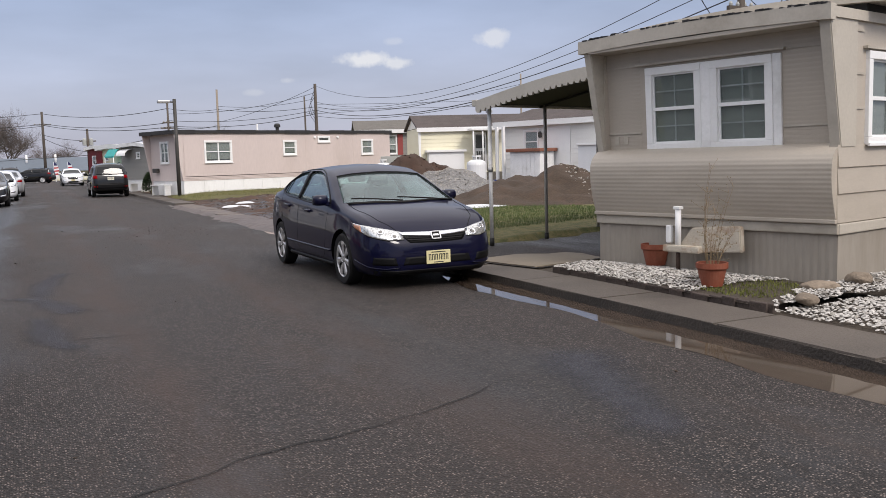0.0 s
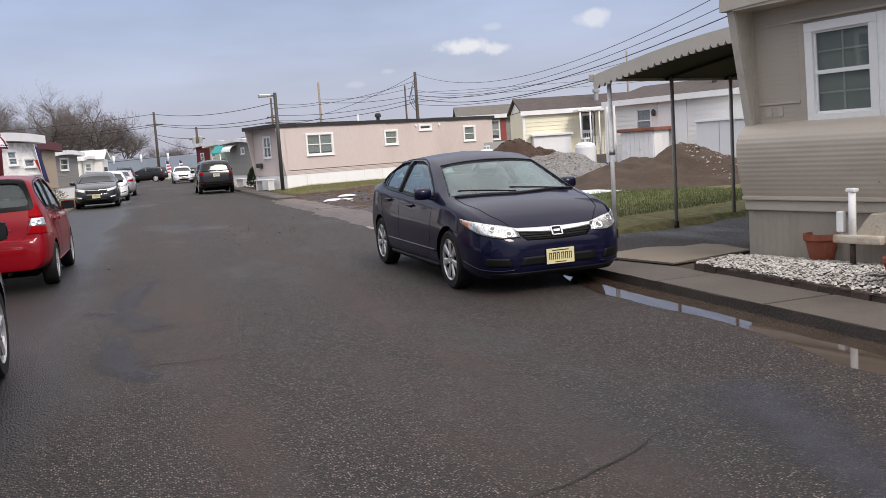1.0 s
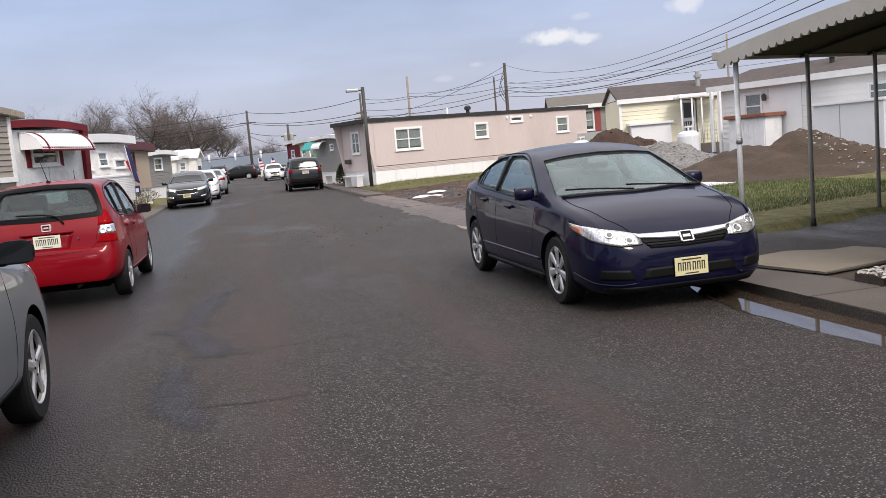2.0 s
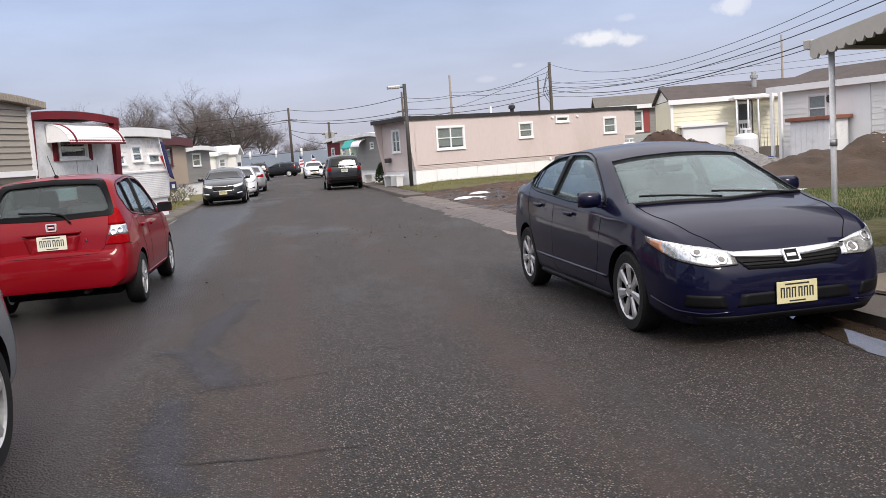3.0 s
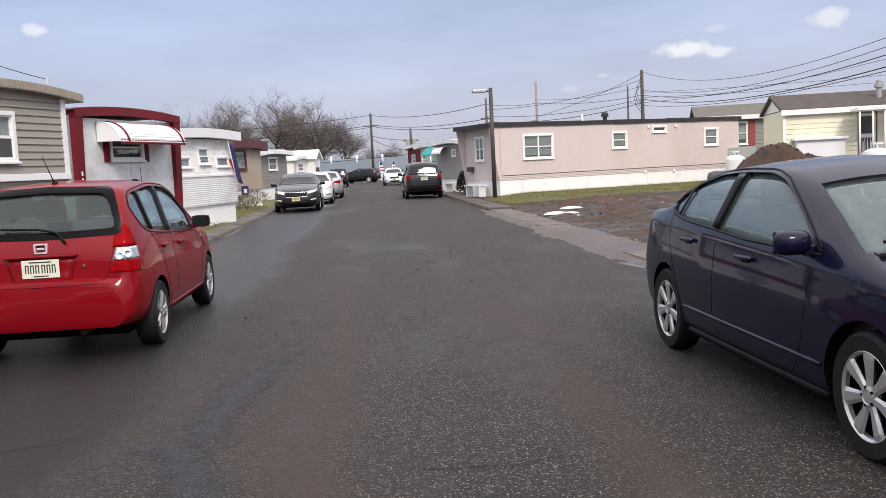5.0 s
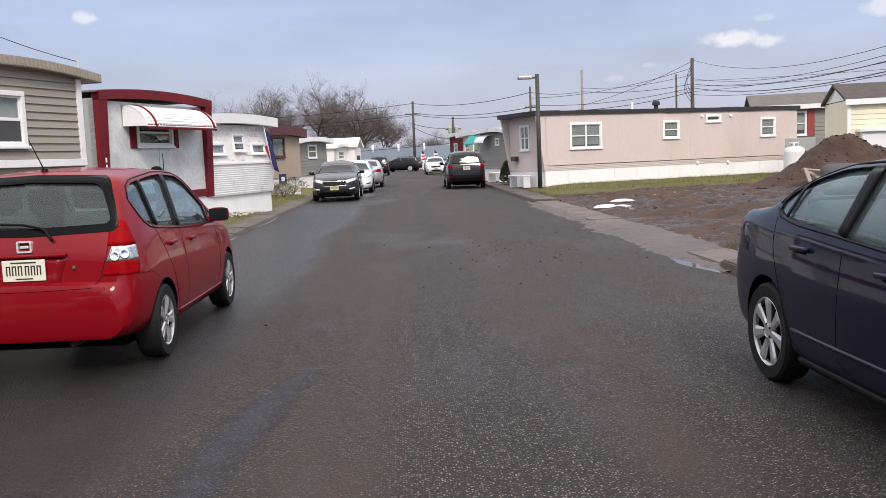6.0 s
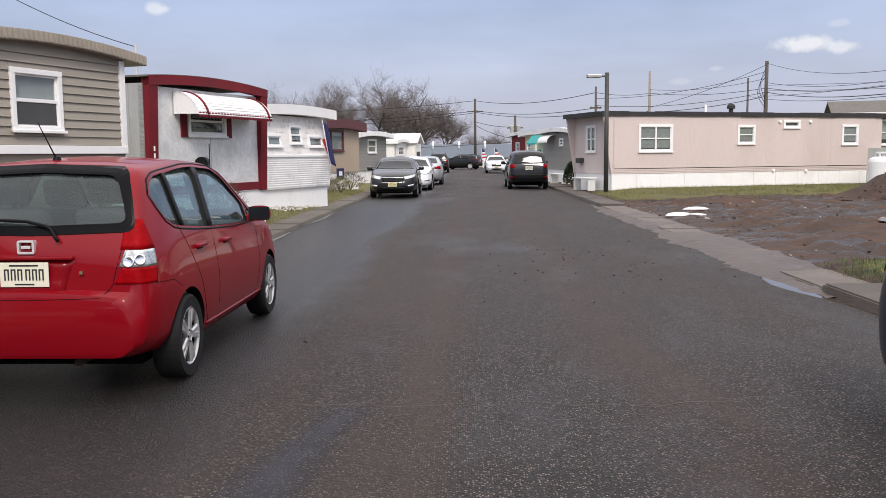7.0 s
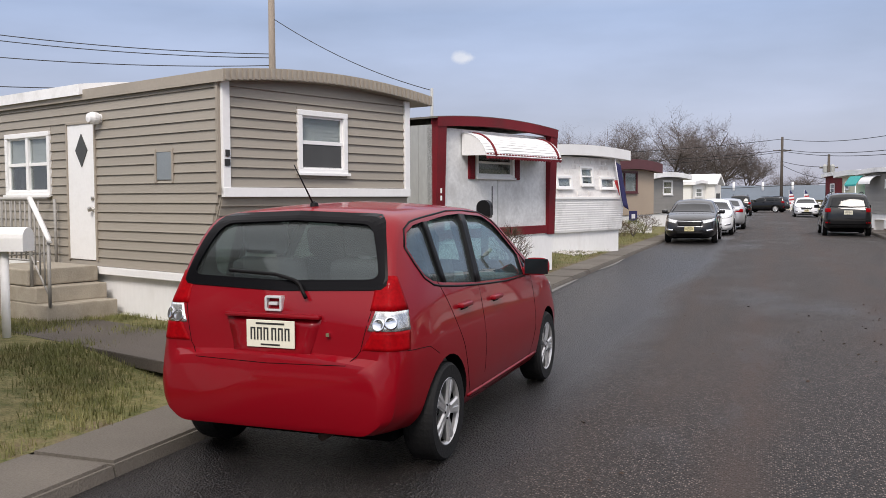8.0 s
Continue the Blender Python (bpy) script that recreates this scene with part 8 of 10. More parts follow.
def plain_suv(P, label, m, style=(10, "spoke"), n=48, name="suv", low=0.0, front_detail=True):
    sh = Shape(4.55,
               [(0, 0.75), (0.015, 0.92), (0.05, 1.05), (0.15, 1.30), (0.28, 1.56), (0.38, 1.63 - low), (0.7, 1.67 - low), (1.6, 1.69 - low), (2.3, 1.65 - low), (2.6, 1.56 - low), (3.0, 1.30 - low * 0.5), (3.3, 1.14), (3.6, 1.07), (4.0, 1.01), (4.3, 0.9), (4.48, 0.75), (4.55, 0.55)],
               [(0, 0.7), (0.1, 1.0), (0.6, 1.08), (2.0, 1.05), (3.1, 1.0), (3.7, 0.95), (4.2, 0.82), (4.55, 0.52)],
               [(0, 0.66), (0.03, 0.74), (0.12, 0.81), (0.35, 0.86), (1.2, 0.895), (3.4, 0.89), (3.95, 0.86), (4.3, 0.76), (4.48, 0.62), (4.55, 0.46)],
               [(0, 0.42), (0.05, 0.34), (0.4, 0.28), (4.1, 0.26), (4.4, 0.27), (4.55, 0.36)], tumble=0.30, crown=0.06)
    t = 1.56 - low
    front = ([(1.86, t), (2.25, t - 0.02), (2.5, t - 0.1), (2.92, 1.22)], [(1.8, 1.1), (2.4, 1.08), (2.92, 1.06)])
    mid = ([(1.0, t - 0.01), (1.74, t)], [(1.0, 1.12), (1.70, 1.1)])
    back = ([(0.42, t - 0.08), (0.9, t - 0.02)], [(0.5, 1.17), (0.9, 1.13)])
    ws = ([(-0.58, 2.68), (0.58, 2.68)], [(-0.74, 3.2), (0, 3.32), (0.74, 3.2)])
    rg = ([(-0.56, t - 0.03), (0.56, t - 0.03)], [(-0.66, 1.12), (0, 1.1), (0.66, 1.12)])
    c, bvh = car(name, label, m, sh, P, (0.82, 3.45), 0.345, 0.235, 0.775, style, [front, mid, back], [], ws, rg, "y", n=n)
    lines(c, bvh, [[(1.8, 1.08), (1.8, 0.4), (2.0, 0.36), (2.9, 0.38), (3.0, 1.03)], [(0.95, 1.1), (1.15, 0.75), (1.2, 0.4), (1.8, 0.38)]])
    for yy in (1.15, 2.0):
        handle(c, bvh, yy, 0.98, P)
    mirror(c, 0.86, 2.82, 1.13, 1, M_plastic)
    mirror(c, -0.86, 2.82, 1.13, -1, M_plastic)
    for sx in (1, -1):
        patch("tail_lamp", bvh, [(sx * 0.68, 0.0, 1.08), (sx * 0.82, 0.3, 1.08)], [(sx * 0.64, 0.0, 0.93), (sx * 0.80, 0.25, 0.93)], (-sx * 0.8, 1, 0), 0.004, M_red_lens, c, 0.02, 10, 5)
        patch("reflector", bvh, [(sx * 0.5, 0.0, 0.56), (sx * 0.76, 0.2, 0.56)], [(sx * 0.5, 0.0, 0.50), (sx * 0.76, 0.2, 0.50)], (-sx * 0.5, 1, 0), 0.006, M_red_lens, c, 0.012, 6, 3)
        patch("headlamp", bvh, [(sx * 0.42, 4.4, 0.88), (sx * 0.8, 4.0, 0.95)], [(sx * 0.42, 4.45, 0.76), (sx * 0.8, 4.05, 0.84)], (-sx * 0.8, -1, 0), 0.006, M_clear, c, 0.015, 10, 5)
        tube("roof_rail", [(sx * 0.56, 0.6, 1.66 - low), (sx * 0.57, 1.4, 1.705 - low), (sx * 0.56, 2.3, 1.66 - low)], 0.018, M_plastic, c)
    patch("grille", bvh, [(-0.4, 4.6, 0.84), (0.4, 4.6, 0.84)], [(-0.36, 4.6, 0.66), (0.36, 4.6, 0.66)], (0, -1, 0), 0.004, M_plastic, c, 0.012, 10, 4)
    hit = bvh.ray_cast(Vector((0, -3, 0.92)), Vector((0, 1, 0)))[0]
    number_plate(c, Matrix.Translation((0, hit.y - 0.02, 0.92)), M_plate_pale)
    patch("bumper", bvh, [(-0.7, -0.1, 0.66), (0.7, -0.1, 0.66)], [(-0.7, -0.1, 0.44), (0.7, -0.1, 0.44)], (0, 1, 0), 0.012, M_plastic, c, 0.02, 14, 5)
    seam("wiper", bvh, [(0.0, -0.1, 1.14), (-0.35, -0.1, 1.17)], (0, 1, 0), 0.012, M_plastic, c, 8, 0.02)
    return c


P_grey = paint("blue grey metallic paint", (0.16, 0.185, 0.205), 0.45)
P_black = paint("black paint", (0.008, 0.008, 0.009), 0.2)
P_charcoal = paint("dark charcoal paint", (0.009, 0.010, 0.011), 0.2)
P_white = paint("white car paint", (0.72, 0.73, 0.75), 0.0)
P_silver = paint("silver car paint", (0.42, 0.43, 0.45), 0.6)

plain_suv(P_grey, "blue-grey wagon parked close to the kerb", pose(-2.69, 4.75, 0), (5, "spoke"), 56, "wagon", 0.12)
plain_sedan(P_black, "black sedan with a chrome-edged grille facing down the street", pose(-2.38, 44.0, 0, rz=180))
plain_sedan(P_white, "white sedan parked behind a black one", pose(-2.05, 50.6, 0, rz=180))
plain_sedan(P_silver, "silver sedan parked with its tail to the street's start", pose(-1.72, 53.0, 0))
plain_suv(P_black, "black suv parked far along the kerb", pose(-1.75, 84.0, 0))
plain_suv(P_black, "black wagon standing crosswise at the street's end", pose(2.2, 100.5, 0, rz=68), low=0.15, name="wagon")
plain_suv(P_charcoal, "dark charcoal suv parked at the kerb", pose(2.98, 46.4, 0))
plain_sedan(P_white, "white sedan facing down the street beside an suv", pose(3.0, 84.5, 0, rz=180))


# ---------------------------------------------------------------- garden bed before the beige home
def pebbles(name, label, spots, mat, size, seed):
    """Loose stones, joined as stuff."""
    rnd = random.Random(seed)
    base = [(0, 0, 0.62), (0.9, 0, 0.1), (0.28, 0.86, 0.08), (-0.73, 0.53, 0.12), (-0.7, -0.55, 0.06), (0.3, -0.9, 0.1), (0, 0, -0.4)]
    fc = [(0, 1, 2), (0, 2, 3), (0, 3, 4), (0, 4, 5), (0, 5, 1), (6, 2, 1), (6, 3, 2), (6, 4, 3), (6, 5, 4), (6, 1, 5)]
    verts, faces = [], []
    for x, y, z in spots:
        s = size * rnd.uniform(0.55, 1.5)
        r = Euler((rnd.uniform(-0.5, 0.5), rnd.uniform(-0.5, 0.5), rnd.uniform(0, 6.28))).to_matrix()
        sx = rnd.uniform(0.7, 1.3)
        o = len(verts)
        for v in base:
            p = r @ Vector((v[0] * s * sx, v[1] * s, v[2] * s * 0.75))
            verts.append((x + p.x, y + p.y, z + p.z))
        faces += [tuple(i + o for i in f) for f in fc]
    return tagged(mesh_object(name, verts, faces, mat), label, "stones", kind="stuff")


BED = frame_matrix((4.62, 8.75), (0.0, -1.0))      # x towards the street's start, y towards the home
bed_len = 3.42


def bed_depth(s):
    return 0.78 + 0.24 * s


verts, faces = [], []
for i in range(31):
    s = bed_len * i / 30
    for j in range(11):
        d = bed_depth(s) * j / 10
        verts.append(BED @ Vector((s, d, 0.12 + 0.03 * math.sin(math.pi * j / 10) + 0.012 * rough(s, d, 4))))
for i in range(30):
    for j in range(10):
        a = i * 11 + j
        faces.append((a, a + 1, a + 12, a + 11))
tagged(mesh_object("garden_bed", verts, faces, M_soil, smooth=True), "dark soil bed before the beige home", "garden bed", kind="structure")
rnd = random.Random(5)
spots, grey = [], []
while len(spots) < 3900:
    s, d = rnd.uniform(0.02, bed_len), rnd.random()
    if s > 2.45 and rough(s, d * 2, 1.3, 4) < 0.25:
        continue
    if rnd.random() < 0.25 and s > 1.8:
        continue
    dd = d * bed_depth(s) * 0.98
    p = BED @ Vector((s, dd, 0.135 + 0.03 * math.sin(math.pi * d) + rnd.uniform(0, 0.015)))
    (spots if rnd.random() < 0.8 else grey).append(tuple(p))
pebbles("white_pebbles", "white marble chips strewn over the bed", spots, M_pebble, 0.016, 1)
pebbles("grey_pebbles", "grey stones among the white chips", grey, M_pebble_grey, 0.017, 2)
spots, grey = [], []
while len(spots) < 9500:
    x, yy = rnd.uniform(4.62, 8.2), rnd.uniform(1.2, 6.4)
    if yy > 5.27 + 0.43 * (x - 4.5) or yy > 5.95 + 0.23 * (x - 6.1):
        continue
    (spots if rnd.random() < 0.82 else grey).append((x, yy, (0.145 if yy > 5.25 else 0.095) + rnd.uniform(0, 0.02) + 0.02 * rough(x, yy, 1.5)))
pebbles("white_gravel", "coarse white gravel beside the walk", spots, M_pebble, 0.02, 3)
pebbles("grey_gravel", "grey stones in the white gravel", grey, M_pebble_grey, 0.02, 4)
# moss and weeds at the bed's end
verts, faces = [], []
for k in range(1500):
    a, r = rnd.uniform(0, 6.28), rnd.random() ** 0.6
    p = BED @ Vector((2.7 + 0.6 * r * math.cos(a), 0.62 + 0.5 * r * math.sin(a), 0.135))
    h, b = rnd.uniform(0.015, 0.05), rnd.uniform(0, 6.28)
    o = len(verts)
    verts += [(p.x - 0.008 * math.cos(b), p.y - 0.008 * math.sin(b), p.z), (p.x + 0.008 * math.cos(b), p.y + 0.008 * math.sin(b), p.z), (p.x + rnd.uniform(-0.02, 0.02), p.y + rnd.uniform(-0.02, 0.02), p.z + h)]
    faces.append((o, o + 1, o + 2))
tagged(mesh_object("moss", verts, faces, M_moss), "yellow-green moss and weeds on the bed", "moss", kind="stuff")
# scalloped edging blocks along the walk
ed = thing("bed_edging", pose(0, 0, 0), "row of dark weathered edging blocks", "edging")
bm = bmesh.new()
add_box(bm, -0.09, 0.09, -0.03, 0.03, -0.08, 0.022, 0.012)
first = part("edging_block", bm, M_edging, ed)
first.matrix_basis = pose(4.65, 8.66, 0.12, rz=90)
for k in range(1, 19):
    ob = new("edging_block", first.data)
    ob.parent = ed
    ob.matrix_basis = pose(4.65 + random.uniform(-0.012, 0.012), 8.66 - k * 0.18, 0.12 + random.uniform(-0.012, 0.012), rz=90 + random.uniform(-7, 7))
for k in range(7):
    ob = new("edging_block", first.data)
    ob.parent = ed
    ob.matrix_basis = pose(4.74 + k * 0.19, 5.36 + k * 0.083, 0.125, rz=25 + random.uniform(-7, 7))


def rock(x, y, z, s, seed, label):
    rn = random.Random(seed)
    bm = bmesh.new()
    bmesh.ops.create_icosphere(bm, subdivisions=3, radius=1.0)
    for v in bm.verts:
        k = 1 + 0.28 * noise.noise(v.co * 1.3 + Vector((seed * 3.1, 0, 0))) + 0.08 * noise.noise(v.co * 4 + Vector((seed, 5, 0)))
        v.co = Vector((v.co.x * k * s[0], v.co.y * k * s[1], v.co.z * k * s[2]))
    ob = part("rock", bm, M_rock, smooth=True)
    ob.matrix_world = pose(x, y, z, rz=rn.uniform(0, 360))
    tagged(ob, label, "rock", "rocks by the bed")


rock(5.0, 5.22, 0.17, (0.15, 0.10, 0.05), 1, "brown rounded field rock beside the gravel")
rock(5.6, 5.6, 0.19, (0.19, 0.11, 0.05), 2, "grey-brown flat field rock beside the gravel")
rock(6.2, 5.68, 0.2, (0.13, 0.11, 0.07), 3, "small brown rock at the home's corner")
rock(5.62, 3.85, 0.16, (0.15, 0.12, 0.08), 4, "dark rounded rock lying on white gravel")
rock(6.35, 5.1, 0.22, (0.2, 0.14, 0.1), 6, "dark rock beside the skirting")


def flower_pot(m, r, h, label, stems=0):
    p = thing("flower_pot", m, label, "flower pot", "terracotta pots")
    lathe("pot", [(r * 0.0, 0.0), (r * 0.68, 0.0), (r * 0.92, h * 0.72), (r, h * 0.74), (r * 1.04, h * 0.78), (r * 1.04, h), (r * 0.93, h), (r * 0.86, h * 0.75), (r * 0.8, h * 0.8), (0.0, h * 0.8)], M_terracotta, p, 28)
    lathe("soil", [(0.0, h * 0.86), (r * 0.88, h * 0.84), (r * 0.85, h * 0.8)], M_soil, p, 20)
    for k in range(stems):
        rn = random.Random(k + 9)
        a, lean = rn.uniform(0, 6.28), rn.uniform(0.02, 0.3)
        L = rn.uniform(0.2, 1.0) if k < 9 else rn.uniform(0.15, 0.4)
        pts = [(0.05 * math.cos(a), 0.05 * math.sin(a), h * 0.8)]
        for j in range(1, 6):
            t = j / 5
            pts.append((math.cos(a) * (0.05 + lean * t * L) + 0.25 * t * t * L * 0.5, math.sin(a) * (0.05 + lean * t * L) - 0.12 * t * t * L, h * 0.8 + L * t))
        bm = bmesh.new()
        add_tube(bm, pts, 0.004, 0.0015, 4)
        for j in range(2, 6):
            for q in range(2):
                b = Vector(pts[j])
                e = b + Vector((rn.uniform(-0.09, 0.09), rn.uniform(-0.09, 0.09), rn.uniform(0.0, 0.1)))
                add_tube(bm, [b, e], 0.0022, 0.001, 3)
                bmesh.ops.create_icosphere(bm, subdivisions=1, radius=rn.uniform(0.003, 0.008), matrix=Matrix.Translation(e))
        part("dry_stem", bm, M_dry_plant, p)
    return p


flower_pot(pose(4.98, 6.38, 0.15), 0.148, 0.235, "terracotta pot holding tall dry weed stems", 15)
flower_pot(pose(5.55, 7.95, 0.165), 0.165, 0.25, "terracotta pot standing empty on white stones")
flower_pot(pose(5.18, 6.66, 0.155), 0.12, 0.18, "small dark pot behind a larger one")

# rusted tow hitch in front of the skirting
th = thing("tow_hitch", frame_matrix((5.71, 7.59), (0.229, -0.974)), "rusting white tow hitch of the mobile home", "tow hitch")
bm = bmesh.new()
vs = [bm.verts.new((x, yy, z)) for yy in (-0.22, -0.14) for x, z in ((0.02, 0.40), (0.12, 0.52), (0.22, 0.64), (0.82, 0.68), (0.84, 0.40), (0.3, 0.36))]
for i in range(6):
    j = (i + 1) % 6
    bm.faces.new((vs[i], vs[j], vs[6 + j], vs[6 + i]))
bm.faces.new(vs[:6][::-1])
bm.faces.new(vs[6:])
bmesh.ops.recalc_face_normals(bm, faces=bm.faces)
bmesh.ops.bevel(bm, geom=list(bm.edges), offset=0.012, segments=2, affect="EDGES")
part("plate", bm, M_rust, th)
box("coupler", -0.12, 0.36, -0.30, -0.16, 0.36, 0.44, M_rust, th, 0.02)
tube("jack_tube", [(0.06, -0.25, 0.40), (0.06, -0.25, 0.86)], 0.034, M_white_worn, th, sides=12)
box("jack_head", 0.015, 0.105, -0.29, -0.21, 0.84, 0.875, M_white_worn, th, 0.01)
box("jack_crank", -0.09, -0.02, -0.28, -0.22, 0.46, 0.66, M_white_worn, th, 0.015)
tube("jack_leg", [(0.06, -0.25, 0.12), (0.06, -0.25, 0.40)], 0.026, M_rust_dark, th, sides=10)
tube("brace", [(0.3, -0.15, 0.4), (0.3, 0.02, 0.34)], 0.02, M_rust_dark, th)


# ---------------------------------------------------------------- piles and snow on the vacant lot
def heap(name, label, cx, cy, rx, ry, h, mat, seed, lumps=0.3, category="dirt pile"):
    n, m = 44, 30
    verts, faces = [], []
    for i in range(m + 1):
        rr = i / m
        for k in range(n):
            a = 2 * math.pi * k / n
            wob = 1 + 0.22 * noise.noise(Vector((math.cos(a) * 1.2 + seed, math.sin(a) * 1.2, seed)))
            x, yy = cx + rx * rr * math.cos(a) * wob, cy + ry * rr * math.sin(a) * wob
            k1 = (0.5 + 0.5 * math.cos(math.pi * rr)) * 0.45 + 0.55 * (1 - rr * rr) * (1 - rr) ** 0.4
            z = h * max(0.0, k1) * (1 + lumps * rough(x, yy, 0.8, seed)) + 0.16 * h * rough(x, yy, 2.2, seed + 4) * min(1, 3 * (1 - rr)) + 0.05 * rough(x, yy, 6, seed + 7) * min(1, 4 * (1 - rr))
            verts.append((x, yy, 0.14 + max(-0.03 if rr > 0.97 else 0.0, z)))
    for i in range(m):
        for k in range(n):
            a, c = i * n + k, i * n + (k + 1) % n
            faces.append((a, c, c + n, a + n))
    ob = mesh_object(name, verts, faces, mat, smooth=True)
    bm = bmesh.new()
    bm.from_mesh(ob.data)
    bmesh.ops.remove_doubles(bm, verts=bm.verts, dist=1e-4)
    bmesh.ops.recalc_face_normals(bm, faces=bm.faces)
    bm.to_mesh(ob.data)
    bm.free()
    tagged(ob, label, category)
    return ob


def heap_spots(ob, count, seed, keep=None):
    rn = random.Random(seed)
    ps = ob.data.polygons
    vs = ob.data.vertices
    out = []
    while len(out) < count:
        p = ps[rn.randrange(len(ps))]
        q = [vs[i].co for i in p.vertices]
        a, c = rn.random(), rn.random()
        pt = q[0] * (1 - a) * (1 - c) + q[1] * a * (1 - c) + q[2] * a * c + q[-1] * (1 - a) * c
        if keep is None or keep(pt):
            out.append((pt.x, pt.y, pt.z))
    return out


d1 = heap("dirt_mound", "brown dirt pile flecked with stones", 12.9, 21.4, 4.0, 3.2, 0.95, M_dirt, 3.0)
pebbles("dirt_stones", "pale stones on the brown dirt pile", heap_spots(d1, 900, 5, lambda p: p.x - 12.6 + 0.8 * rough(p.x, p.y, 0.5, 2) > 0), M_pebble_grey, 0.035, 7)
d2 = heap("gravel_mound", "loose grey gravel heaped on the lot", 11.2, 25.2, 2.9, 2.4, 0.98, M_gravel, 8.0, 0.15, "gravel pile")
pebbles("gravel_stones", "grey stones covering the gravel pile", heap_spots(d2, 2200, 6), M_pebble_grey, 0.03, 8)
d3 = heap("dirt_mound", "dark red-brown dirt pile with broken boards", 14.1, 34.0, 3.6, 2.9, 1.42, M_dirt_red, 12.0, 0.4)
pebbles("dirt_clods", "clods on the red-brown dirt pile", heap_spots(d3, 320, 9), M_dirt_red, 0.042, 9)
brk = thing("broken_boards", pose(11.9, 31.8, 0.5), "splintered broken boards lying on the dirt", "boards")
for k in range(6):
    ob = box("board", -0.5, 0.5, -0.06, 0.06, -0.02, 0.02, M_wood_pale, brk, 0.006)
    ob.matrix_basis = pose(random.uniform(-0.4, 0.5), random.uniform(-0.4, 0.4), random.uniform(-0.1, 0.25), random.uniform(-20, 20), random.uniform(-25, 25), random.uniform(0, 180))
for k, (x, yy, rx, ry) in enumerate(((9.6, 20.1, 1.2, 0.6), (10.5, 21.8, 0.7, 0.35), (4.95, 28.3, 0.28, 0.09), (5.2, 29.3, 0.34, 0.10), (5.9, 30.4, 0.3, 0.08), (12.2, 32.6, 0.9, 0.28), (13.2, 35.6, 0.5, 0.2), (5.5, 28.9, 0.22, 0.06))):
    n, verts, faces = 26, [], []
    z = 0.2 if yy < 25 else right_z(x, yy) + 0.02
    for i in range(5):
        for q in range(n):
            a = 2 * math.pi * q / n
            rr = i / 4 * (1 + 0.45 * noise.noise(Vector((math.cos(a) * 1.5 + k * 7, math.sin(a) * 1.5, 0))))
            verts.append((x + rx * rr * math.cos(a), yy + ry * rr * math.sin(a), z + 0.05 * (1 - (i / 4) ** 2) - 0.02 * (i == 4)))
    for i in range(4):
        for q in range(n):
            a, c = i * n + q, i * n + (q + 1) % n
            faces.append((a, c, c + n, a + n))
    tagged(mesh_object("snow_patch", verts, faces, M_snow, smooth=True), "thin patch of leftover snow on mud", "snow", "snow patches")

# clods of mud tracked on to the road and the lot
rnd = random.Random(17)
spots = []
for k in range(110):
    t = rnd.random()
    x, yy = 2.7 + rnd.gauss(0, 0.8) - 1.8 * t, 21.5 + rnd.gauss(0, 1.1) - 4.5 * t * rnd.random()
    if x < right_kerb(yy) - 0.1:
        spots.append((x, yy, 0.008))
for k in range(25):
    spots.append((rnd.uniform(-1.5, 3.0), rnd.uniform(4, 24), 0.006))
pebbles("mud_clods", "small clods of mud dropped on the asphalt", spots, M_chunk, 0.016, 21)
spots = []
for k in range(600):
    x, yy = rnd.uniform(4.6, 13), rnd.uniform(19.5, 36)
    if mud_amount(x, yy) > 0.5:
        spots.append((x, yy, right_z(x, yy)))
pebbles("lot_clods", "clods of churned mud across the lot", spots, M_soil, 0.03, 22)
spots = [(rnd.uniform(4.6, 12), rnd.uniform(20, 35), 0) for k in range(160)]
pebbles("lot_stones", "pale stones scattered in the mud", [(x, yy, right_z(x, yy) + 0.005) for x, yy, _ in spots], M_pebble_grey, 0.022, 23)


# ---------------------------------------------------------------- grass
def blades(name, label, count, place, mat, h0, h1, seed):
    rn = random.Random(seed)
    verts, faces = [], []
    while len(faces) < count:
        s = place(rn)
        if s is None:
            continue
        x, yy, z = s
        a, h, lean, w = rn.uniform(0, 6.28), rn.uniform(h0, h1), rn.uniform(0, 0.8), rn.uniform(0.003, 0.006)
        o = len(verts)
        dx, dy = math.cos(a), math.sin(a)
        verts += [(x - dy * w, yy + dx * w, z - 0.01), (x + dy * w, yy - dx * w, z - 0.01), (x + dx * lean * h, yy + dy * lean * h, z + h)]
        faces.append((o, o + 1, o + 2))
    return tagged(mesh_object(name, verts, faces, mat), label, "grass", kind="stuff")


def left_place(rn):
    x, yy = rn.uniform(-7.6, -4.1), rn.uniform(10.5, 17.2)
    if x > left_kerb(yy) - 0.62 + 0.05 * rough(x, yy, 3):
        return None
    if rough(x, yy, 1.2, 6) + 0.4 < rn.random() * 0.9:
        return None
    return x, yy, left_z(x, yy)


blades("lawn_grass", "patchy straw and green winter grass", 34000, left_place, M_grass, 0.025, 0.07, 31)


def green_place(rn):
    x, yy = rn.uniform(4.5, 11.5), rn.uniform(12.2, 20.5)
    if yy < 9.6 + 0.31 * (x - 4.4) + 3.2 or mud_amount(x, yy) > rn.random():
        return None
    return x, yy, right_z(x, yy)


blades("green_grass", "short green grass beyond the carport", 34000, green_place, M_grass_green, 0.025, 0.065, 32)


def strip_place(rn):
    x, yy = rn.uniform(4.8, 17), rn.uniform(35.5, 44)
    if rough(x, yy, 0.7, 3) + 0.45 < rn.random() or yy > 41.2 + 0.36 * (x - 5.7):
        return None
    return x, yy, right_z(x, yy)


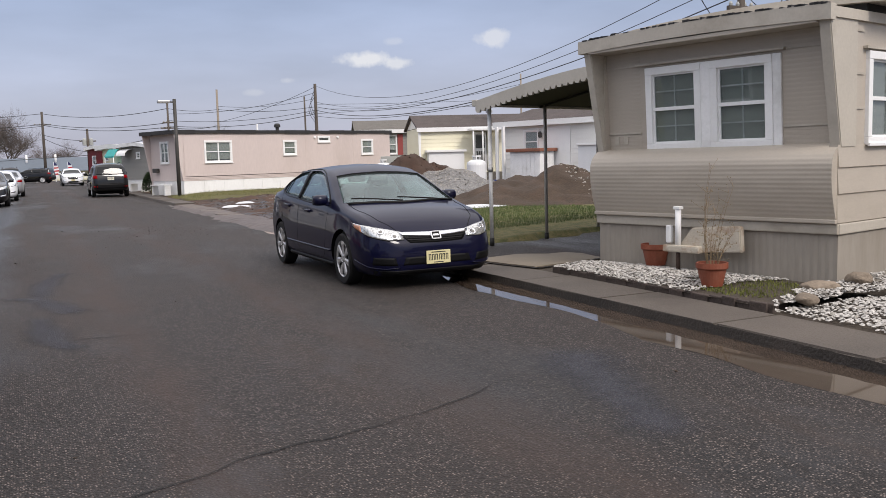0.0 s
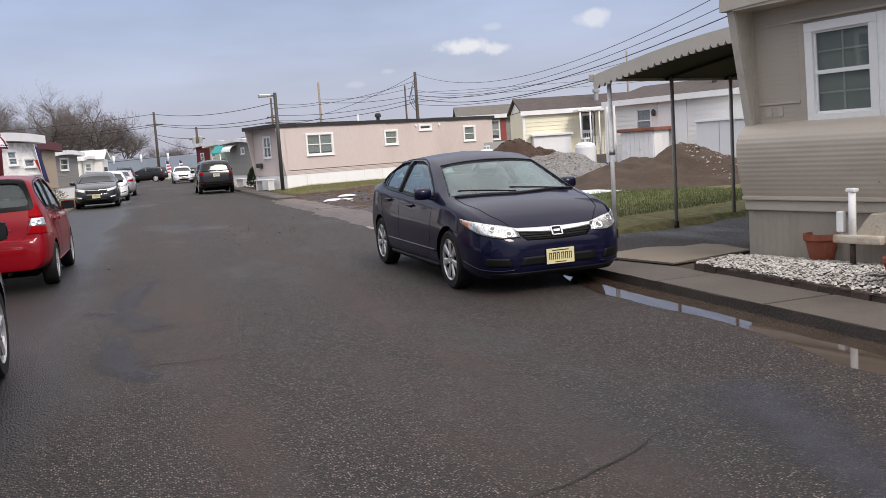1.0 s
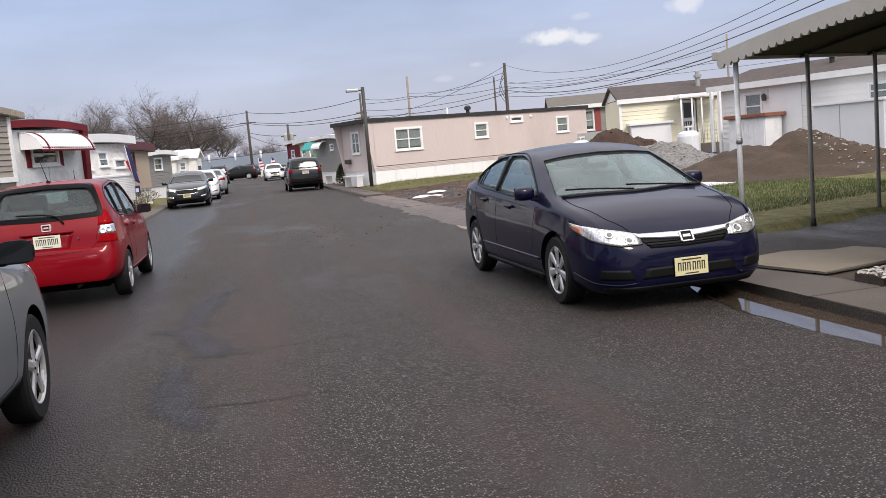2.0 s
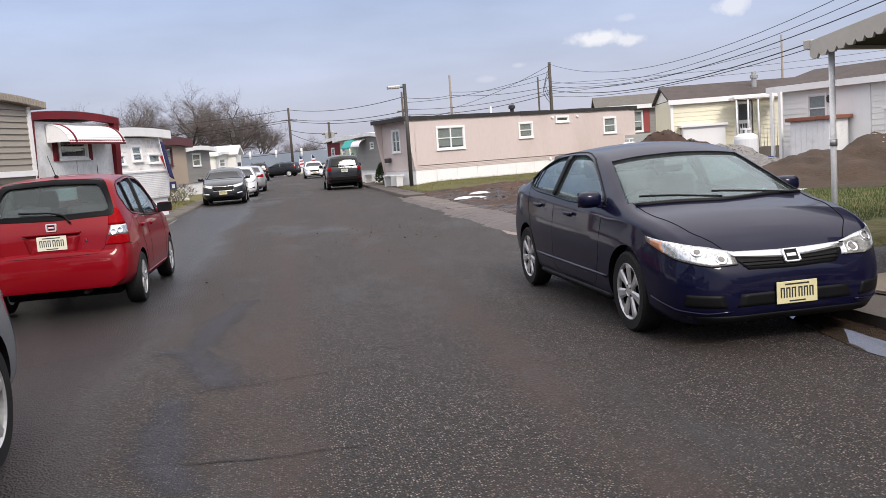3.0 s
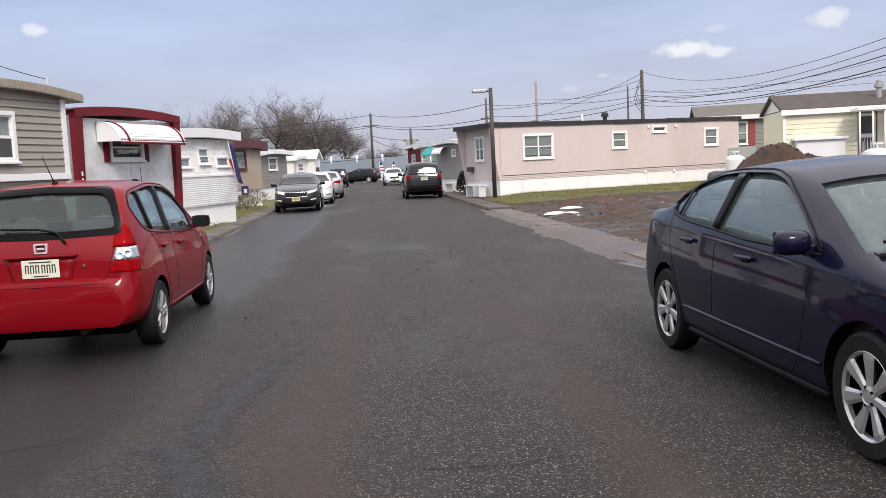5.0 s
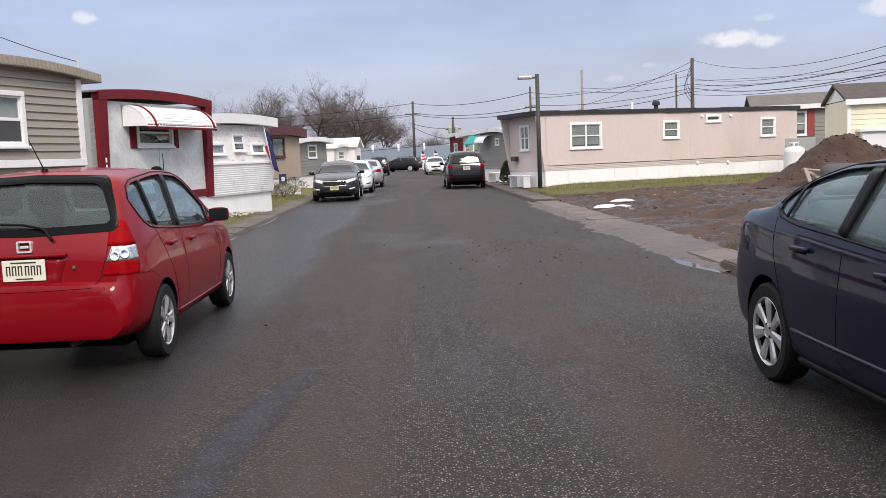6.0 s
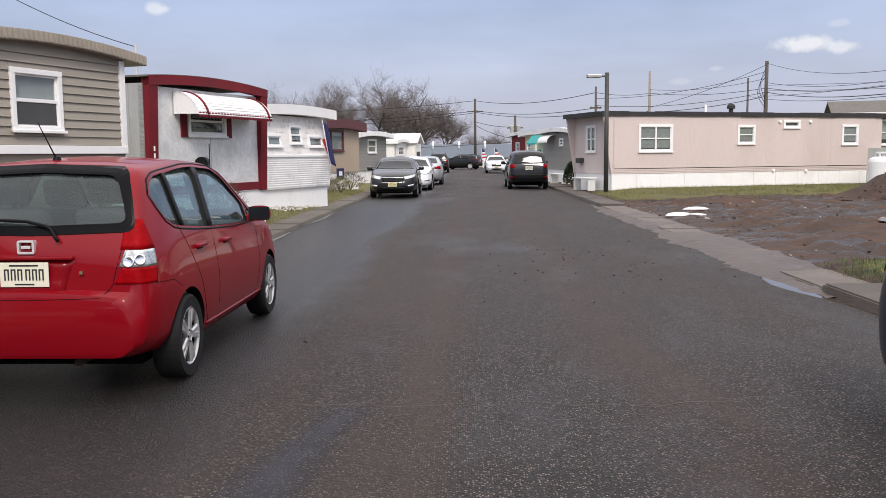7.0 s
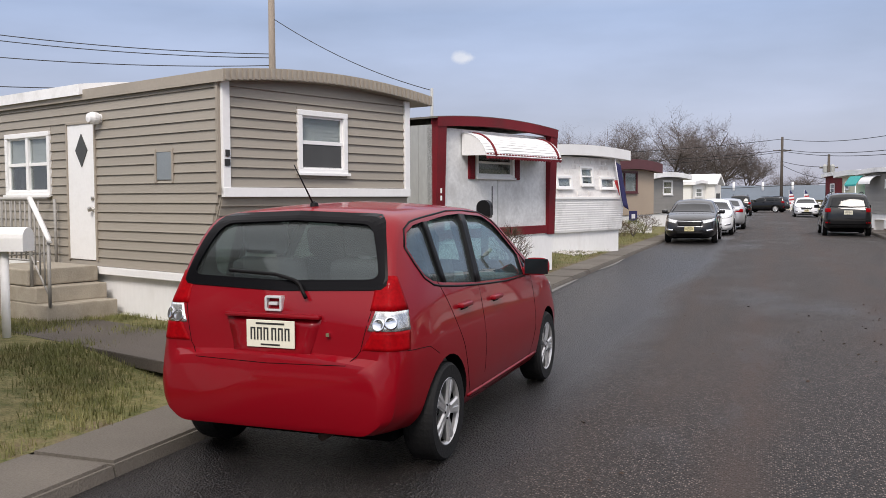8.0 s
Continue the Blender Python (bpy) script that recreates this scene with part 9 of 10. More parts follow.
blades("dry_grass", "dry olive grass before the pink home", 16000, strip_place, M_grass, 0.05, 0.13, 33)


def left_far_place(rn):
    yy = rn.uniform(19, 45)
    x = left_kerb(yy) - 0.64 - rn.random() * 1.2
    return None if rn.random() < 0.4 else (x, yy, left_z(x, yy))


blades("verge_grass", "rough grass verge before the homes", 12000, left_far_place, M_grass, 0.03, 0.09, 34)
stone_spots = [(-4.62 + rnd.uniform(-0.5, 0.42) + 0.05 * (yy - 32.8), yy) for yy in [rnd.uniform(30.6, 34.6) for k in range(700)]]
pebbles("skirting_stones", "cream stones laid along the white skirting", [(x, yy, left_z(x, yy) + 0.01) for x, yy in stone_spots], M_pebble, 0.05, 35)


# ---------------------------------------------------------------- shrubs
def shrub(m, r, h, mat, label, count=900, seed=1, cone=True, stick=False):
    s = thing("shrub", m, label, "shrub")
    rn = random.Random(seed)
    verts, faces = [], []
    for k in range(count):
        t = rn.random() ** 0.8
        rad = r * (math.sqrt(max(0.0, 1 - t ** 1.6)) if cone else math.sin(math.pi * min(0.97, t * 0.85 + 0.12)))
        a, q = rn.uniform(0, 6.28), rn.random() ** 0.35
        p = Vector((rad * q * math.cos(a), rad * q * math.sin(a), 0.05 * h + h * t))
        w = rn.uniform(0.015, 0.035)
        d = Vector((math.cos(a) * rn.uniform(0.2, 1), math.sin(a) * rn.uniform(0.2, 1), rn.uniform(0.1, 1.0))).normalized()
        e = d.cross(Vector((rn.uniform(-1, 1), rn.uniform(-1, 1), rn.uniform(-1, 1)))).normalized()
        L = rn.uniform(0.05, 0.11) * (2.2 if stick else 1)
        o = len(verts)
        ww = w * (0.2 if stick else 1)
        verts += [tuple(p - e * ww), tuple(p + e * ww), tuple(p + d * L)]
        faces.append((o, o + 1, o + 2))
    mesh_object("foliage", verts, faces, mat, s)
    bm = bmesh.new()
    for k in range(6):
        a = k * 1.05
        add_tube(bm, [(0, 0, -0.05), (0.3 * r * math.cos(a), 0.3 * r * math.sin(a), h * 0.4), (0.6 * r * math.cos(a), 0.6 * r * math.sin(a), h * 0.75)], 0.015, 0.004, 5)
    part("stems", bm, M_bark, s)


shrub(pose(4.98, 47.6, 0.13), 0.42, 0.95, M_shrub, "clipped dark green cone-shaped evergreen shrub", 2600, 2)
shrub(pose(-4.55, 38.0, 0.22), 0.6, 0.5, M_shrub_brown, "dry brown winter shrub by the walk", 800, 3, False, True)
shrub(pose(-4.35, 40.5, 0.22), 0.55, 0.45, M_grass, "straggly yellow-green shrub by the walk", 700, 4, False, True)
shrub(pose(-4.3, 43.0, 0.22), 0.6, 0.55, M_shrub_brown, "dry brown winter shrub by the walk", 700, 5, False, True)
shrub(pose(-5.0, 37.0, 0.22), 0.45, 0.75, M_shrub_brown, "tall dry brown shrub beside white skirting", 700, 6, False, True)
shrub(pose(-4.85, 26.4, 0.24), 0.42, 0.75, M_shrub, "dark leafless-looking shrub beside a mailbox", 260, 7, False)
# small blue garden sign
sg = thing("garden_sign", pose(-4.45, 41.2, 0.2, rz=60), "small blue garden sign on a stake", "sign")
box("board", -0.22, 0.22, -0.012, 0.012, 0.45, 0.85, M_flag_blue, sg, 0.006)
tube("stake", [(0, 0.015, -0.1), (0, 0.015, 0.6)], 0.015, M_white_worn, sg)
box("mark", -0.1, 0.1, -0.016, -0.012, 0.58, 0.74, M_flag_white, sg)


# mailbox and a dark bush before the red-trimmed home
def post_mailbox(m, label):
    b = thing("mailbox", m, label, "mailbox")
    box("post", -0.045, 0.045, -0.045, 0.045, -0.1, 1.22, M_wood_pole, b, 0.008)
    box("bracket", -0.08, 0.08, -0.2, 0.2, 1.22, 1.25, M_wood_pole, b, 0.006)
    prof = [(-0.085, 1.25), (0.085, 1.25), (0.085, 1.36)] + [(0.085 * math.cos(a), 1.36 + 0.085 * math.sin(a)) for a in [math.pi * k / 10 for k in range(1, 10)]] + [(-0.085, 1.36)]
    bm = bmesh.new()
    e0, e1 = [bm.verts.new((x, -0.24, z)) for x, z in prof], [bm.verts.new((x, 0.24, z)) for x, z in prof]
    bm.faces.new(e0)
    bm.faces.new(e1[::-1])
    for k in range(len(prof)):
        j = (k + 1) % len(prof)
        bm.faces.new((e0[k], e0[j], e1[j], e1[k]))
    part("box", bm, M_plastic, b, "black metal mailbox")
    box("signal_flag", 0.09, 0.10, -0.04, 0.0, 1.34, 1.62, M_plastic, b, 0.003)
    return b


post_mailbox(pose(-3.47, 20.0, 0.07, rz=12), "black mailbox on a dark wooden post")
shrub(pose(-4.2, 23.9, 0.2), 0.34, 0.75, M_shrub_brown, "leafless dark bush before the white skirting", 700, 41, False, True)


# ---------------------------------------------------------------- homes of the next row
def gable_roof(parent, x0, x1, y0, y1, z, ridge, mat, over=0.25, t=0.09):
    ym = (y0 + y1) / 2
    for nm, ya, sgn in (("roof_slope", y0 - over, 1), ("roof_slope", y1 + over, -1)):
        bm = bmesh.new()
        vs = []
        dz = (ridge - z) * over / (ym - y0)
        for x in (x0 - over, x1 + over):
            vs += [bm.verts.new((x, ya, z - dz)), bm.verts.new((x, ym + 0.002 * sgn, ridge)), bm.verts.new((x, ym + 0.002 * sgn, ridge - t)), bm.verts.new((x, ya, z - dz - t))]
        for f in ((0, 1, 5, 4), (1, 2, 6, 5), (2, 3, 7, 6), (3, 0, 4, 7), (3, 2, 1, 0), (4, 5, 6, 7)):
            bm.faces.new([vs[i] for i in f])
        part(nm, bm, mat, parent)
    for x in (x0 + 0.01, x1 - 0.01):
        bm = bmesh.new()
        f = [[bm.verts.new((xx, *p)) for p in ((y0, z - 0.05), (y1, z - 0.05), (ym, ridge - t))] for xx in (x - 0.008, x + 0.008)]
        bm.faces.new(f[0])
        bm.faces.new(f[1][::-1])
        for k in range(3):
            bm.faces.new((f[0][k], f[0][(k + 1) % 3], f[1][(k + 1) % 3], f[1][k]))
        part("gable", bm, M_white_siding, parent)
    box("eave_board", x0 - over, x1 + over, y0 - over - 0.03, y0 - over, z - 0.26, z - 0.06, M_white, parent)


def white_row_home():
    h = thing("white_row_home", frame_matrix((16, 30.1), (0.32, -0.95)), "white lap-sided home with a brown shingle roof", "house")
    L, D, z0 = 13.0, 4.2, 0.15
    I4 = Matrix.Identity(4)
    wins = [(1.11, 1.85, 1.54, 2.45), (5.55, 6.25, 1.8, 2.35)]
    wall_with_openings("front_wall", L, z0, 2.75, wins, 0.12, M_white_siding, h)
    siding(h, I4, L, 0.85, 2.72, 0.17, wins + [(2.1, 3.35, 0.8, 2.72)], M_white_siding)
    for o in wins:
        window(h, I4, *o, trim=0.07, blind=M_curtain, blind_drop=0.9)
    box("plain_panel", 2.12, 3.33, -0.03, 0.0, 0.85, 2.6, M_white, h, 0.006)
    lathe("wall_lamp", [(0.0, 2.12), (0.07, 2.15), (0.08, 2.3), (0.03, 2.36), (0.0, 2.37)], M_lamp_pole, h, 10, (1.98, -0.1, 0.0))
    wall_with_openings("end_wall", D, z0, 2.75, [], 0.12, M_white_siding, h, side=side_left(D))
    siding(h, side_left(D), D, 0.85, 2.72, 0.17, [], M_white_siding)
    box("back_wall", 0, L, D - 0.1, D, z0, 2.75, M_white_siding, h)
    box("far_wall", L - 0.1, L, 0.1, D - 0.1, z0, 2.75, M_white_siding, h)
    box("skirting", 0.0, L, -0.03, 0.0, z0, 0.84, M_skirt_white, h)
    gable_roof(h, 0, L, 0, D, 2.85, 3.35, M_shingle)
    lathe("roof_vent", [(0.08, 3.0), (0.08, 3.3), (0.14, 3.31), (0.14, 3.42), (0.0, 3.45)], M_black_roof, h, 12, (3.6, 1.2, 0))
    for k, x in enumerate((0.12, 0.45)):
        box("corner_post", x, x + 0.1, -0.55, -0.45, 0.15, 2.6, M_white, h, 0.01)


white_row_home()
sd = thing("storage_shed", frame_matrix((16.0 + 0.32 * 1.2 - 0.9, 30.1 - 0.95 * 1.2 - 0.32), (0.32, -0.95)), "pale weathered shed with a rusty roof", "shed")
box("body", 0.0, 1.45, 0.0, 0.8, 0.1, 1.62, M_white_worn, sd, 0.01)
for k in range(7):
    box("board", 0.02 + k * 0.2, 0.2 + k * 0.2, -0.015, 0.0, 0.15, 1.58, M_white_worn, sd)
bm = bmesh.new()
add_box(bm, -0.1, 1.55, -0.12, 0.9, 1.62, 1.74, 0.02)
part("roof", bm, M_copper_roof, sd)
sd = thing("storage_shed", frame_matrix((16.0 + 0.32 * 4.45 - 1.0, 30.1 - 0.95 * 4.45 - 0.34), (0.32, -0.95)), "plain white metal storage shed", "shed")
box("body", 0.0, 2.2, 0.0, 0.9, 0.1, 1.78, M_tank, sd, 0.01)
box("roof", -0.05, 2.25, -0.06, 0.95, 1.78, 1.86, M_white, sd, 0.01)
box("door_seam", 0.85, 0.87, -0.008, 0.0, 0.2, 1.75, M_greymetal, sd)


def propane(m, label):
    t = thing("propane_tank", m, label, "gas tank", "propane tanks")
    lathe("tank", [(0.0, 0.12), (0.2, 0.14), (0.36, 0.22), (0.39, 0.32), (0.39, 0.98), (0.36, 1.08), (0.22, 1.16), (0.0, 1.19)], M_tank, t, 24)
    lathe("foot_ring", [(0.3, 0.0), (0.3, 0.2), (0.28, 0.2), (0.28, 0.0)], M_tank, t, 20)
    for k in range(3):
        a = k * 2.1
        tube("collar_post", [(0.14 * math.cos(a), 0.14 * math.sin(a), 1.12), (0.14 * math.cos(a), 0.14 * math.sin(a), 1.32)], 0.03, M_tank, t)
    lathe("collar", [(0.15, 1.28), (0.18, 1.28), (0.18, 1.34), (0.15, 1.34)], M_tank, t, 18)
    lathe("valve", [(0.04, 1.15), (0.04, 1.26), (0.0, 1.27)], M_galv, t, 10)


propane(pose(15.1, 30.6, 0.2), "white upright propane tank beside a white home")
propane(pose(15.0, 40.2, 0.15), "white propane tank beside the pink home")
bn = thing("bin", pose(15.55, 29.9, 0.2, rz=20), "bright blue plastic recycling bin", "bin")
lathe("tub", [(0.0, 0.0), (0.17, 0.0), (0.21, 0.34), (0.23, 0.35), (0.23, 0.38), (0.19, 0.38), (0.17, 0.1), (0.0, 0.08)], M_blue, bn, 4)


def yellow_home():
    h = thing("yellow_home", frame_matrix((15.4, 38.5), (0.963, -0.263)), "pale yellow lap-sided home with a brown roof", "house")
    L, D, z0 = 9.0, 4.2, 0.15
    I4 = Matrix.Identity(4)
    door = (3.35, 4.05, 0.8, 2.7)
    wall_with_openings("front_wall", L, z0, 2.9, [door], 0.12, M_yellow, h, x_start=0.75)
    siding(h, I4, L, 0.4, 2.88, 0.18, [door, (1.05, 2.85, 0.3, 1.85)], M_yellow, 0.77)
    d = new("storm_door")
    d.parent = h
    box("leaf", 3.4, 4.0, 0.02, 0.05, 0.82, 2.66, M_white, d)
    box("upper_pane", 3.48, 3.92, 0.0, 0.02, 1.9, 2.55, M_screen, d)
    box("lower_pane", 3.48, 3.92, 0.0, 0.02, 1.2, 1.75, M_screen, d)
    for k in range(5):
        box("guard_bar", 3.5 + k * 0.1, 3.52 + k * 0.1, -0.01, 0.0, 1.0, 1.8, M_white, d)
    box("lean_to", 1.1, 2.8, -0.5, -0.03, 0.15, 1.75, M_white, h, 0.01)
    box("lean_to_roof", 1.0, 2.9, -0.6, -0.03, 1.75, 1.85, M_white, h, 0.01)
    box("corner_trim", 0.70, 0.81, -0.04, 0.0, z0, 2.9, M_white, h)
    box("back_wall", 0.75, L, D - 0.1, D, z0, 2.9, M_yellow, h)
    box("end_wall", 0.75, 0.85, 0.12, D - 0.1, z0, 2.9, M_yellow, h)
    gable_roof(h, 0.75, L, 0, D, 2.98, 3.6, M_shingle, 0.14)
    box("porch_roof", 3.0, 5.0, -1.3, -0.3, 2.72, 2.82, M_white, h, 0.01)
    box("porch_deck", 3.0, 5.0, -1.3, -0.03, 0.15, 0.75, M_walk, h)
    for x in (3.1, 3.55, 3.95, 4.9):
        tube("porch_post", [(x, -1.22, 0.75), (x, -1.22, 2.72)], 0.035, M_white, h)
    for k in range(14):
        tube("rail_bar", [(3.1 + k * 0.13, -1.22, 0.75), (3.1 + k * 0.13, -1.22, 1.6)], 0.012, M_ironrail, h, sides=5)
    lathe("chimney", [(0.11, 3.2), (0.11, 3.62), (0.17, 3.63), (0.17, 3.76), (0.1, 3.78), (0.1, 3.9), (0.0, 3.92)], M_galv, h, 12, (4.4, 1.0, 0))


yellow_home()


def shutter_home():
    h = thing("grey_row_home", frame_matrix((16.2, 46.8), (0.94, -0.3)), "grey-tan sided home with red shutters", "house")
    L, D, z0 = 7.0, 4.2, 0.15
    win = [(1.3, 2.15, 1.75, 2.85)]
    wall_with_openings("front_wall", L, z0, 3.1, win, 0.12, M_grey_siding, h)
    siding(h, Matrix.Identity(4), L, 0.6, 3.08, 0.17, win, M_grey_siding)
    window(h, Matrix.Identity(4), *win[0], trim=0.07, blind=M_curtain, blind_drop=0.8)
    for x in (0.98, 2.18):
        box("shutter", x, x + 0.3, -0.05, -0.025, 1.72, 2.88, M_shutter, h, 0.008)
    box("back_wall", 0, L, D - 0.1, D, z0, 3.1, M_grey_siding, h)
    box("end_wall", 0.0, 0.1, 0.12, D - 0.1, z0, 3.1, M_grey_siding, h)
    gable_roof(h, 0, L, 0, D, 3.2, 3.75, M_shingle_grey)
    box("porch_box", 1.0, 2.4, -0.9, -0.03, 0.15, 1.65, M_greymetal, h, 0.01)


shutter_home()

# beyond the pink home along the right kerb
h = end_home("grey_awning_home", "grey lap-sided home with a white door awning", (4.45, 55.5), (0.3, -0.95), 3.6, 9, M_grey_siding, M_white_worn, 2.6, [(2.1, 2.6, 1.9, 2.3)], roof_t=0.2, overhang=0.3, sash=1, lap=0.15)
bm = bmesh.new()
vs = []
for k in range(9):
    a = math.pi / 2 * k / 8
    vs.append([bm.verts.new((x, -0.02 - 0.5 * math.sin(a), 2.5 - 0.4 * (1 - math.cos(a)))) for x in (0.4, 1.6)])
for a, c in zip(vs, vs[1:]):
    bm.faces.new((a[0], a[1], c[1], c[0]))
ob = part("door_awning", bm, M_white, h, "rounded white door awning")
md = ob.modifiers.new("thick", "SOLIDIFY")
md.thickness = 0.03
h = end_home("yellow_awning_home", "pale yellow home with a teal canvas awning", (4.35, 67.0), (0.28, -0.96), 4.0, 9, M_yellow, M_white, 2.75, [(0.5, 1.1, 1.9, 2.4)], roof_t=0.3, overhang=0.35, sash=1)
bm = bmesh.new()
pts = [(-0.02, 2.75), (-0.5, 2.65), (-0.8, 2.2), (-0.8, 2.1)]
rows_ = [[bm.verts.new((x, a, c)) for x in (2.4, 4.0)] for a, c in pts]
for a, c in zip(rows_, rows_[1:]):
    bm.faces.new((a[0], a[1], c[1], c[0]))
ob = part("awning", bm, M_teal, h, "teal canvas awning")
md = ob.modifiers.new("thick", "SOLIDIFY")
md.thickness = 0.03
for x in (2.45, 3.95):
    tube("awning_post", [(x, -0.78, 0.1), (x, -0.78, 2.15)], 0.03, M_white, h)
box("porch", 2.0, 3.6, -1.0, -0.03, 0.1, 1.6, M_teal, h)
end_home("maroon_home", "dark red home end far along the street", (4.0, 76.0), (0.26, -0.96), 4.0, 8, M_red, M_white_worn, 2.9, [(1.0, 1.8, 1.7, 2.4)], sash=1)
# white garden benches
for x, yy, r in ((4.75, 50.3, -70),):
    b = thing("garden_bench", pose(x, yy, 0.12, rz=r), "white slatted garden bench on the verge", "bench")
    for k in range(3):
        box("seat_slat", -0.7, 0.7, -0.2 + k * 0.14, -0.08 + k * 0.14, 0.42, 0.46, M_white, b, 0.006)
    for q in (-0.6, 0.6):
        box("leg", q - 0.04, q + 0.04, -0.2, 0.2, 0.0, 0.42, M_white, b, 0.006)


# ---------------------------------------------------------------- poles and cables
def utility_pole(x, y, top, label, r=0.14, mat=None, arms=(), gear=False, lean=0.0):
    p = thing("utility_pole", pose(x, y, 0, ry=lean), label, "utility pole", "utility poles")
    tube("mast", [(0, 0, -0.3), (0, 0, top)], r, mat or M_wood_pole, p, r * 0.72, 10)
    for z, hw in arms:
        box("crossarm", -hw, hw, -0.06, 0.06, z - 0.06, z + 0.06, mat or M_wood_pole, p)
        for k in range(4):
            xx = -hw + 0.1 + k * (2 * hw - 0.2) / 3
            lathe("insulator", [(0.05, 0.0), (0.06, 0.06), (0.03, 0.12), (0.0, 0.13)], M_greymetal, p, 8, (xx, 0, z + 0.06))
    if gear:
        lathe("transformer", [(0.0, top - 1.9), (0.22, top - 1.88), (0.24, top - 1.2), (0.1, top - 1.05), (0.0, top - 1.03)], M_greymetal, p, 14, (0.36, 0, 0))
        lathe("transformer", [(0.0, top - 1.9), (0.22, top - 1.88), (0.24, top - 1.2), (0.1, top - 1.05), (0.0, top - 1.03)], M_greymetal, p, 14, (-0.36, 0, 0))
    return p


utility_pole(2.05, 121, 8.5, "dark wooden utility pole with a crossarm", 0.2, arms=((6.9, 1.0),))
utility_pole(6.4, 110, 5.9, "utility pole carrying two transformers", 0.18, arms=((4.5, 0.9),), gear=True)
utility_pole(11.7, 85, 7.2, "slim wooden utility pole", 0.12, arms=((4.9, 0.7), (5.4, 0.5)))
utility_pole(16.27, 85, 8.45, "pale wooden utility pole", 0.13, M_wood_pale)
utility_pole(27.8, 95, 8.6, "slim grey utility pole", 0.12)
utility_pole(22.6, 74.6, 8.15, "dark wooden utility pole with looping cables", 0.17)
utility_pole(34.6, 60, 7.8, "pale slender utility pole", 0.09, M_wood_pale)
utility_pole(18.3, 19.8, 8.2, "wooden utility pole behind the beige home", 0.14, arms=((5.6, 0.5),), gear=True)
utility_pole(-12.4, 30, 8.4, "grey wooden utility pole behind the tan home", 0.11, M_wood_pale)
utility_pole(-7.9, 30, 4.25, "short grey pipe mast behind the homes", 0.05, M_greymetal)


def cable(a, c, sag, r, label="thin black overhead cable strung between poles"):
    a, c = Vector(a), Vector(c)
    n = 22
    pts = [a.lerp(c, k / n) - Vector((0, 0, sag * 4 * (k / n) * (1 - k / n))) for k in range(n + 1)]
    bm = bmesh.new()
    add_tube(bm, pts, r, r, 5)
    tagged(part("overhead_cable", bm, M_cable), label, "cable", "overhead cables")


U, N_, Lp, R2, A_, B_, C_ = (22.6, 74.6), (18.3, 19.8), (2.05, 120), (6.4, 110), (11.7, 85), (16.27, 85), (27.8, 95)
cable((*U, 8.0), (*N_, 7.1), 2.3, 0.014)
cable((*U, 6.2), (*N_, 6.0), 1.5, 0.02)
cable((*U, 5.9), (*N_, 5.5), 1.5, 0.024)
cable((*U, 6.6), (*N_, 6.5), 1.7, 0.014)
cable((*U, 5.4), (*N_, 5.0), 1.1, 0.016)
cable((*U, 6.9), (*B_, 6.9), 0.35, 0.016)
cable((*U, 5.9), (*A_, 5.6), 0.45, 0.02)
cable((*U, 7.4), (*A_, 6.2), 0.5, 0.018)
cable((*U, 5.6), (34.6, 60, 7.0), 0.4, 0.014)
cable((*U, 6.4), (70, 62, 9.0), 0.8, 0.014)
cable((*U, 6.0), (70, 60, 8.2), 0.8, 0.014)
cable((*U, 7.9), (*B_, 5.4), 0.3, 0.018)
cable((*U, 6.2), (*B_, 6.6), 0.3, 0.02)
cable((*U, 5.6), (*A_, 5.1), 0.5, 0.025)
cable((*B_, 6.6), (*A_, 6.7), 0.2, 0.02)
cable((*B_, 5.1), (*A_, 5.0), 0.25, 0.025)
cable((*A_, 6.7), (*Lp, 8.2), 0.6, 0.03)
cable((*A_, 5.4), (*Lp, 7.0), 0.5, 0.03)
cable((*A_, 5.0), (*Lp, 6.8), 0.5, 0.03)
cable((*A_, 4.5), (*R2, 3.9), 0.4, 0.03)
cable((*R2, 4.6), (*Lp, 5.6), 0.2, 0.03)
cable((*Lp, 8.2), (-46, 122, 8.2), 1.2, 0.03)
cable((*Lp, 6.9), (-46, 122, 6.6), 1.0, 0.03)
cable((*Lp, 6.7), (-46, 122, 5.9), 1.2, 0.03)
cable((*Lp, 5.2), (*R2, 3.3), 0.3, 0.03)
cable((*R2, 2.9), (-40, 96, 1.8), 0.4, 0.03)
cable((*U, 5.9), (*C_, 7.0), 0.3, 0.018)
for z0_, z1_, yy in ((5.35, 7.2, 22), (5.25, 7.0, 22), (5.05, 6.3, 22), (4.6, 5.2, 22), (4.4, 4.7, 22)):
    cable((-12.4, 30, z0_), (-26.0, yy, z1_), 0.5, 0.012)
cable((-12.4, 30, 6.3), (-7.9, 30, 4.2), 0.2, 0.01)
for k in range(7):
    a = k * 0.9
    cable((18.3, 19.8, 6.4 - 0.25 * k), (18.3 + 6 * math.cos(a * 0.6 - 0.8), 19.8 + 4 * math.sin(a), 6.2 - 0.1 * k), 0.4, 0.012)
# cable loops on the main pole
for k in range(3):
    bm = bmesh.new()
    add_tube(bm, [(22.6 - 0.1 - 0.35 * math.sin(math.pi * j / 10) * (1 + 0.3 * k), 74.5, 7.6 - 0.3 * k - 2.2 * j / 10) for j in range(11)], 0.02, 0.02, 5)
    tagged(part("cable_loop", bm, M_cable), "black cable looped down a pole", "cable", "overhead cables")


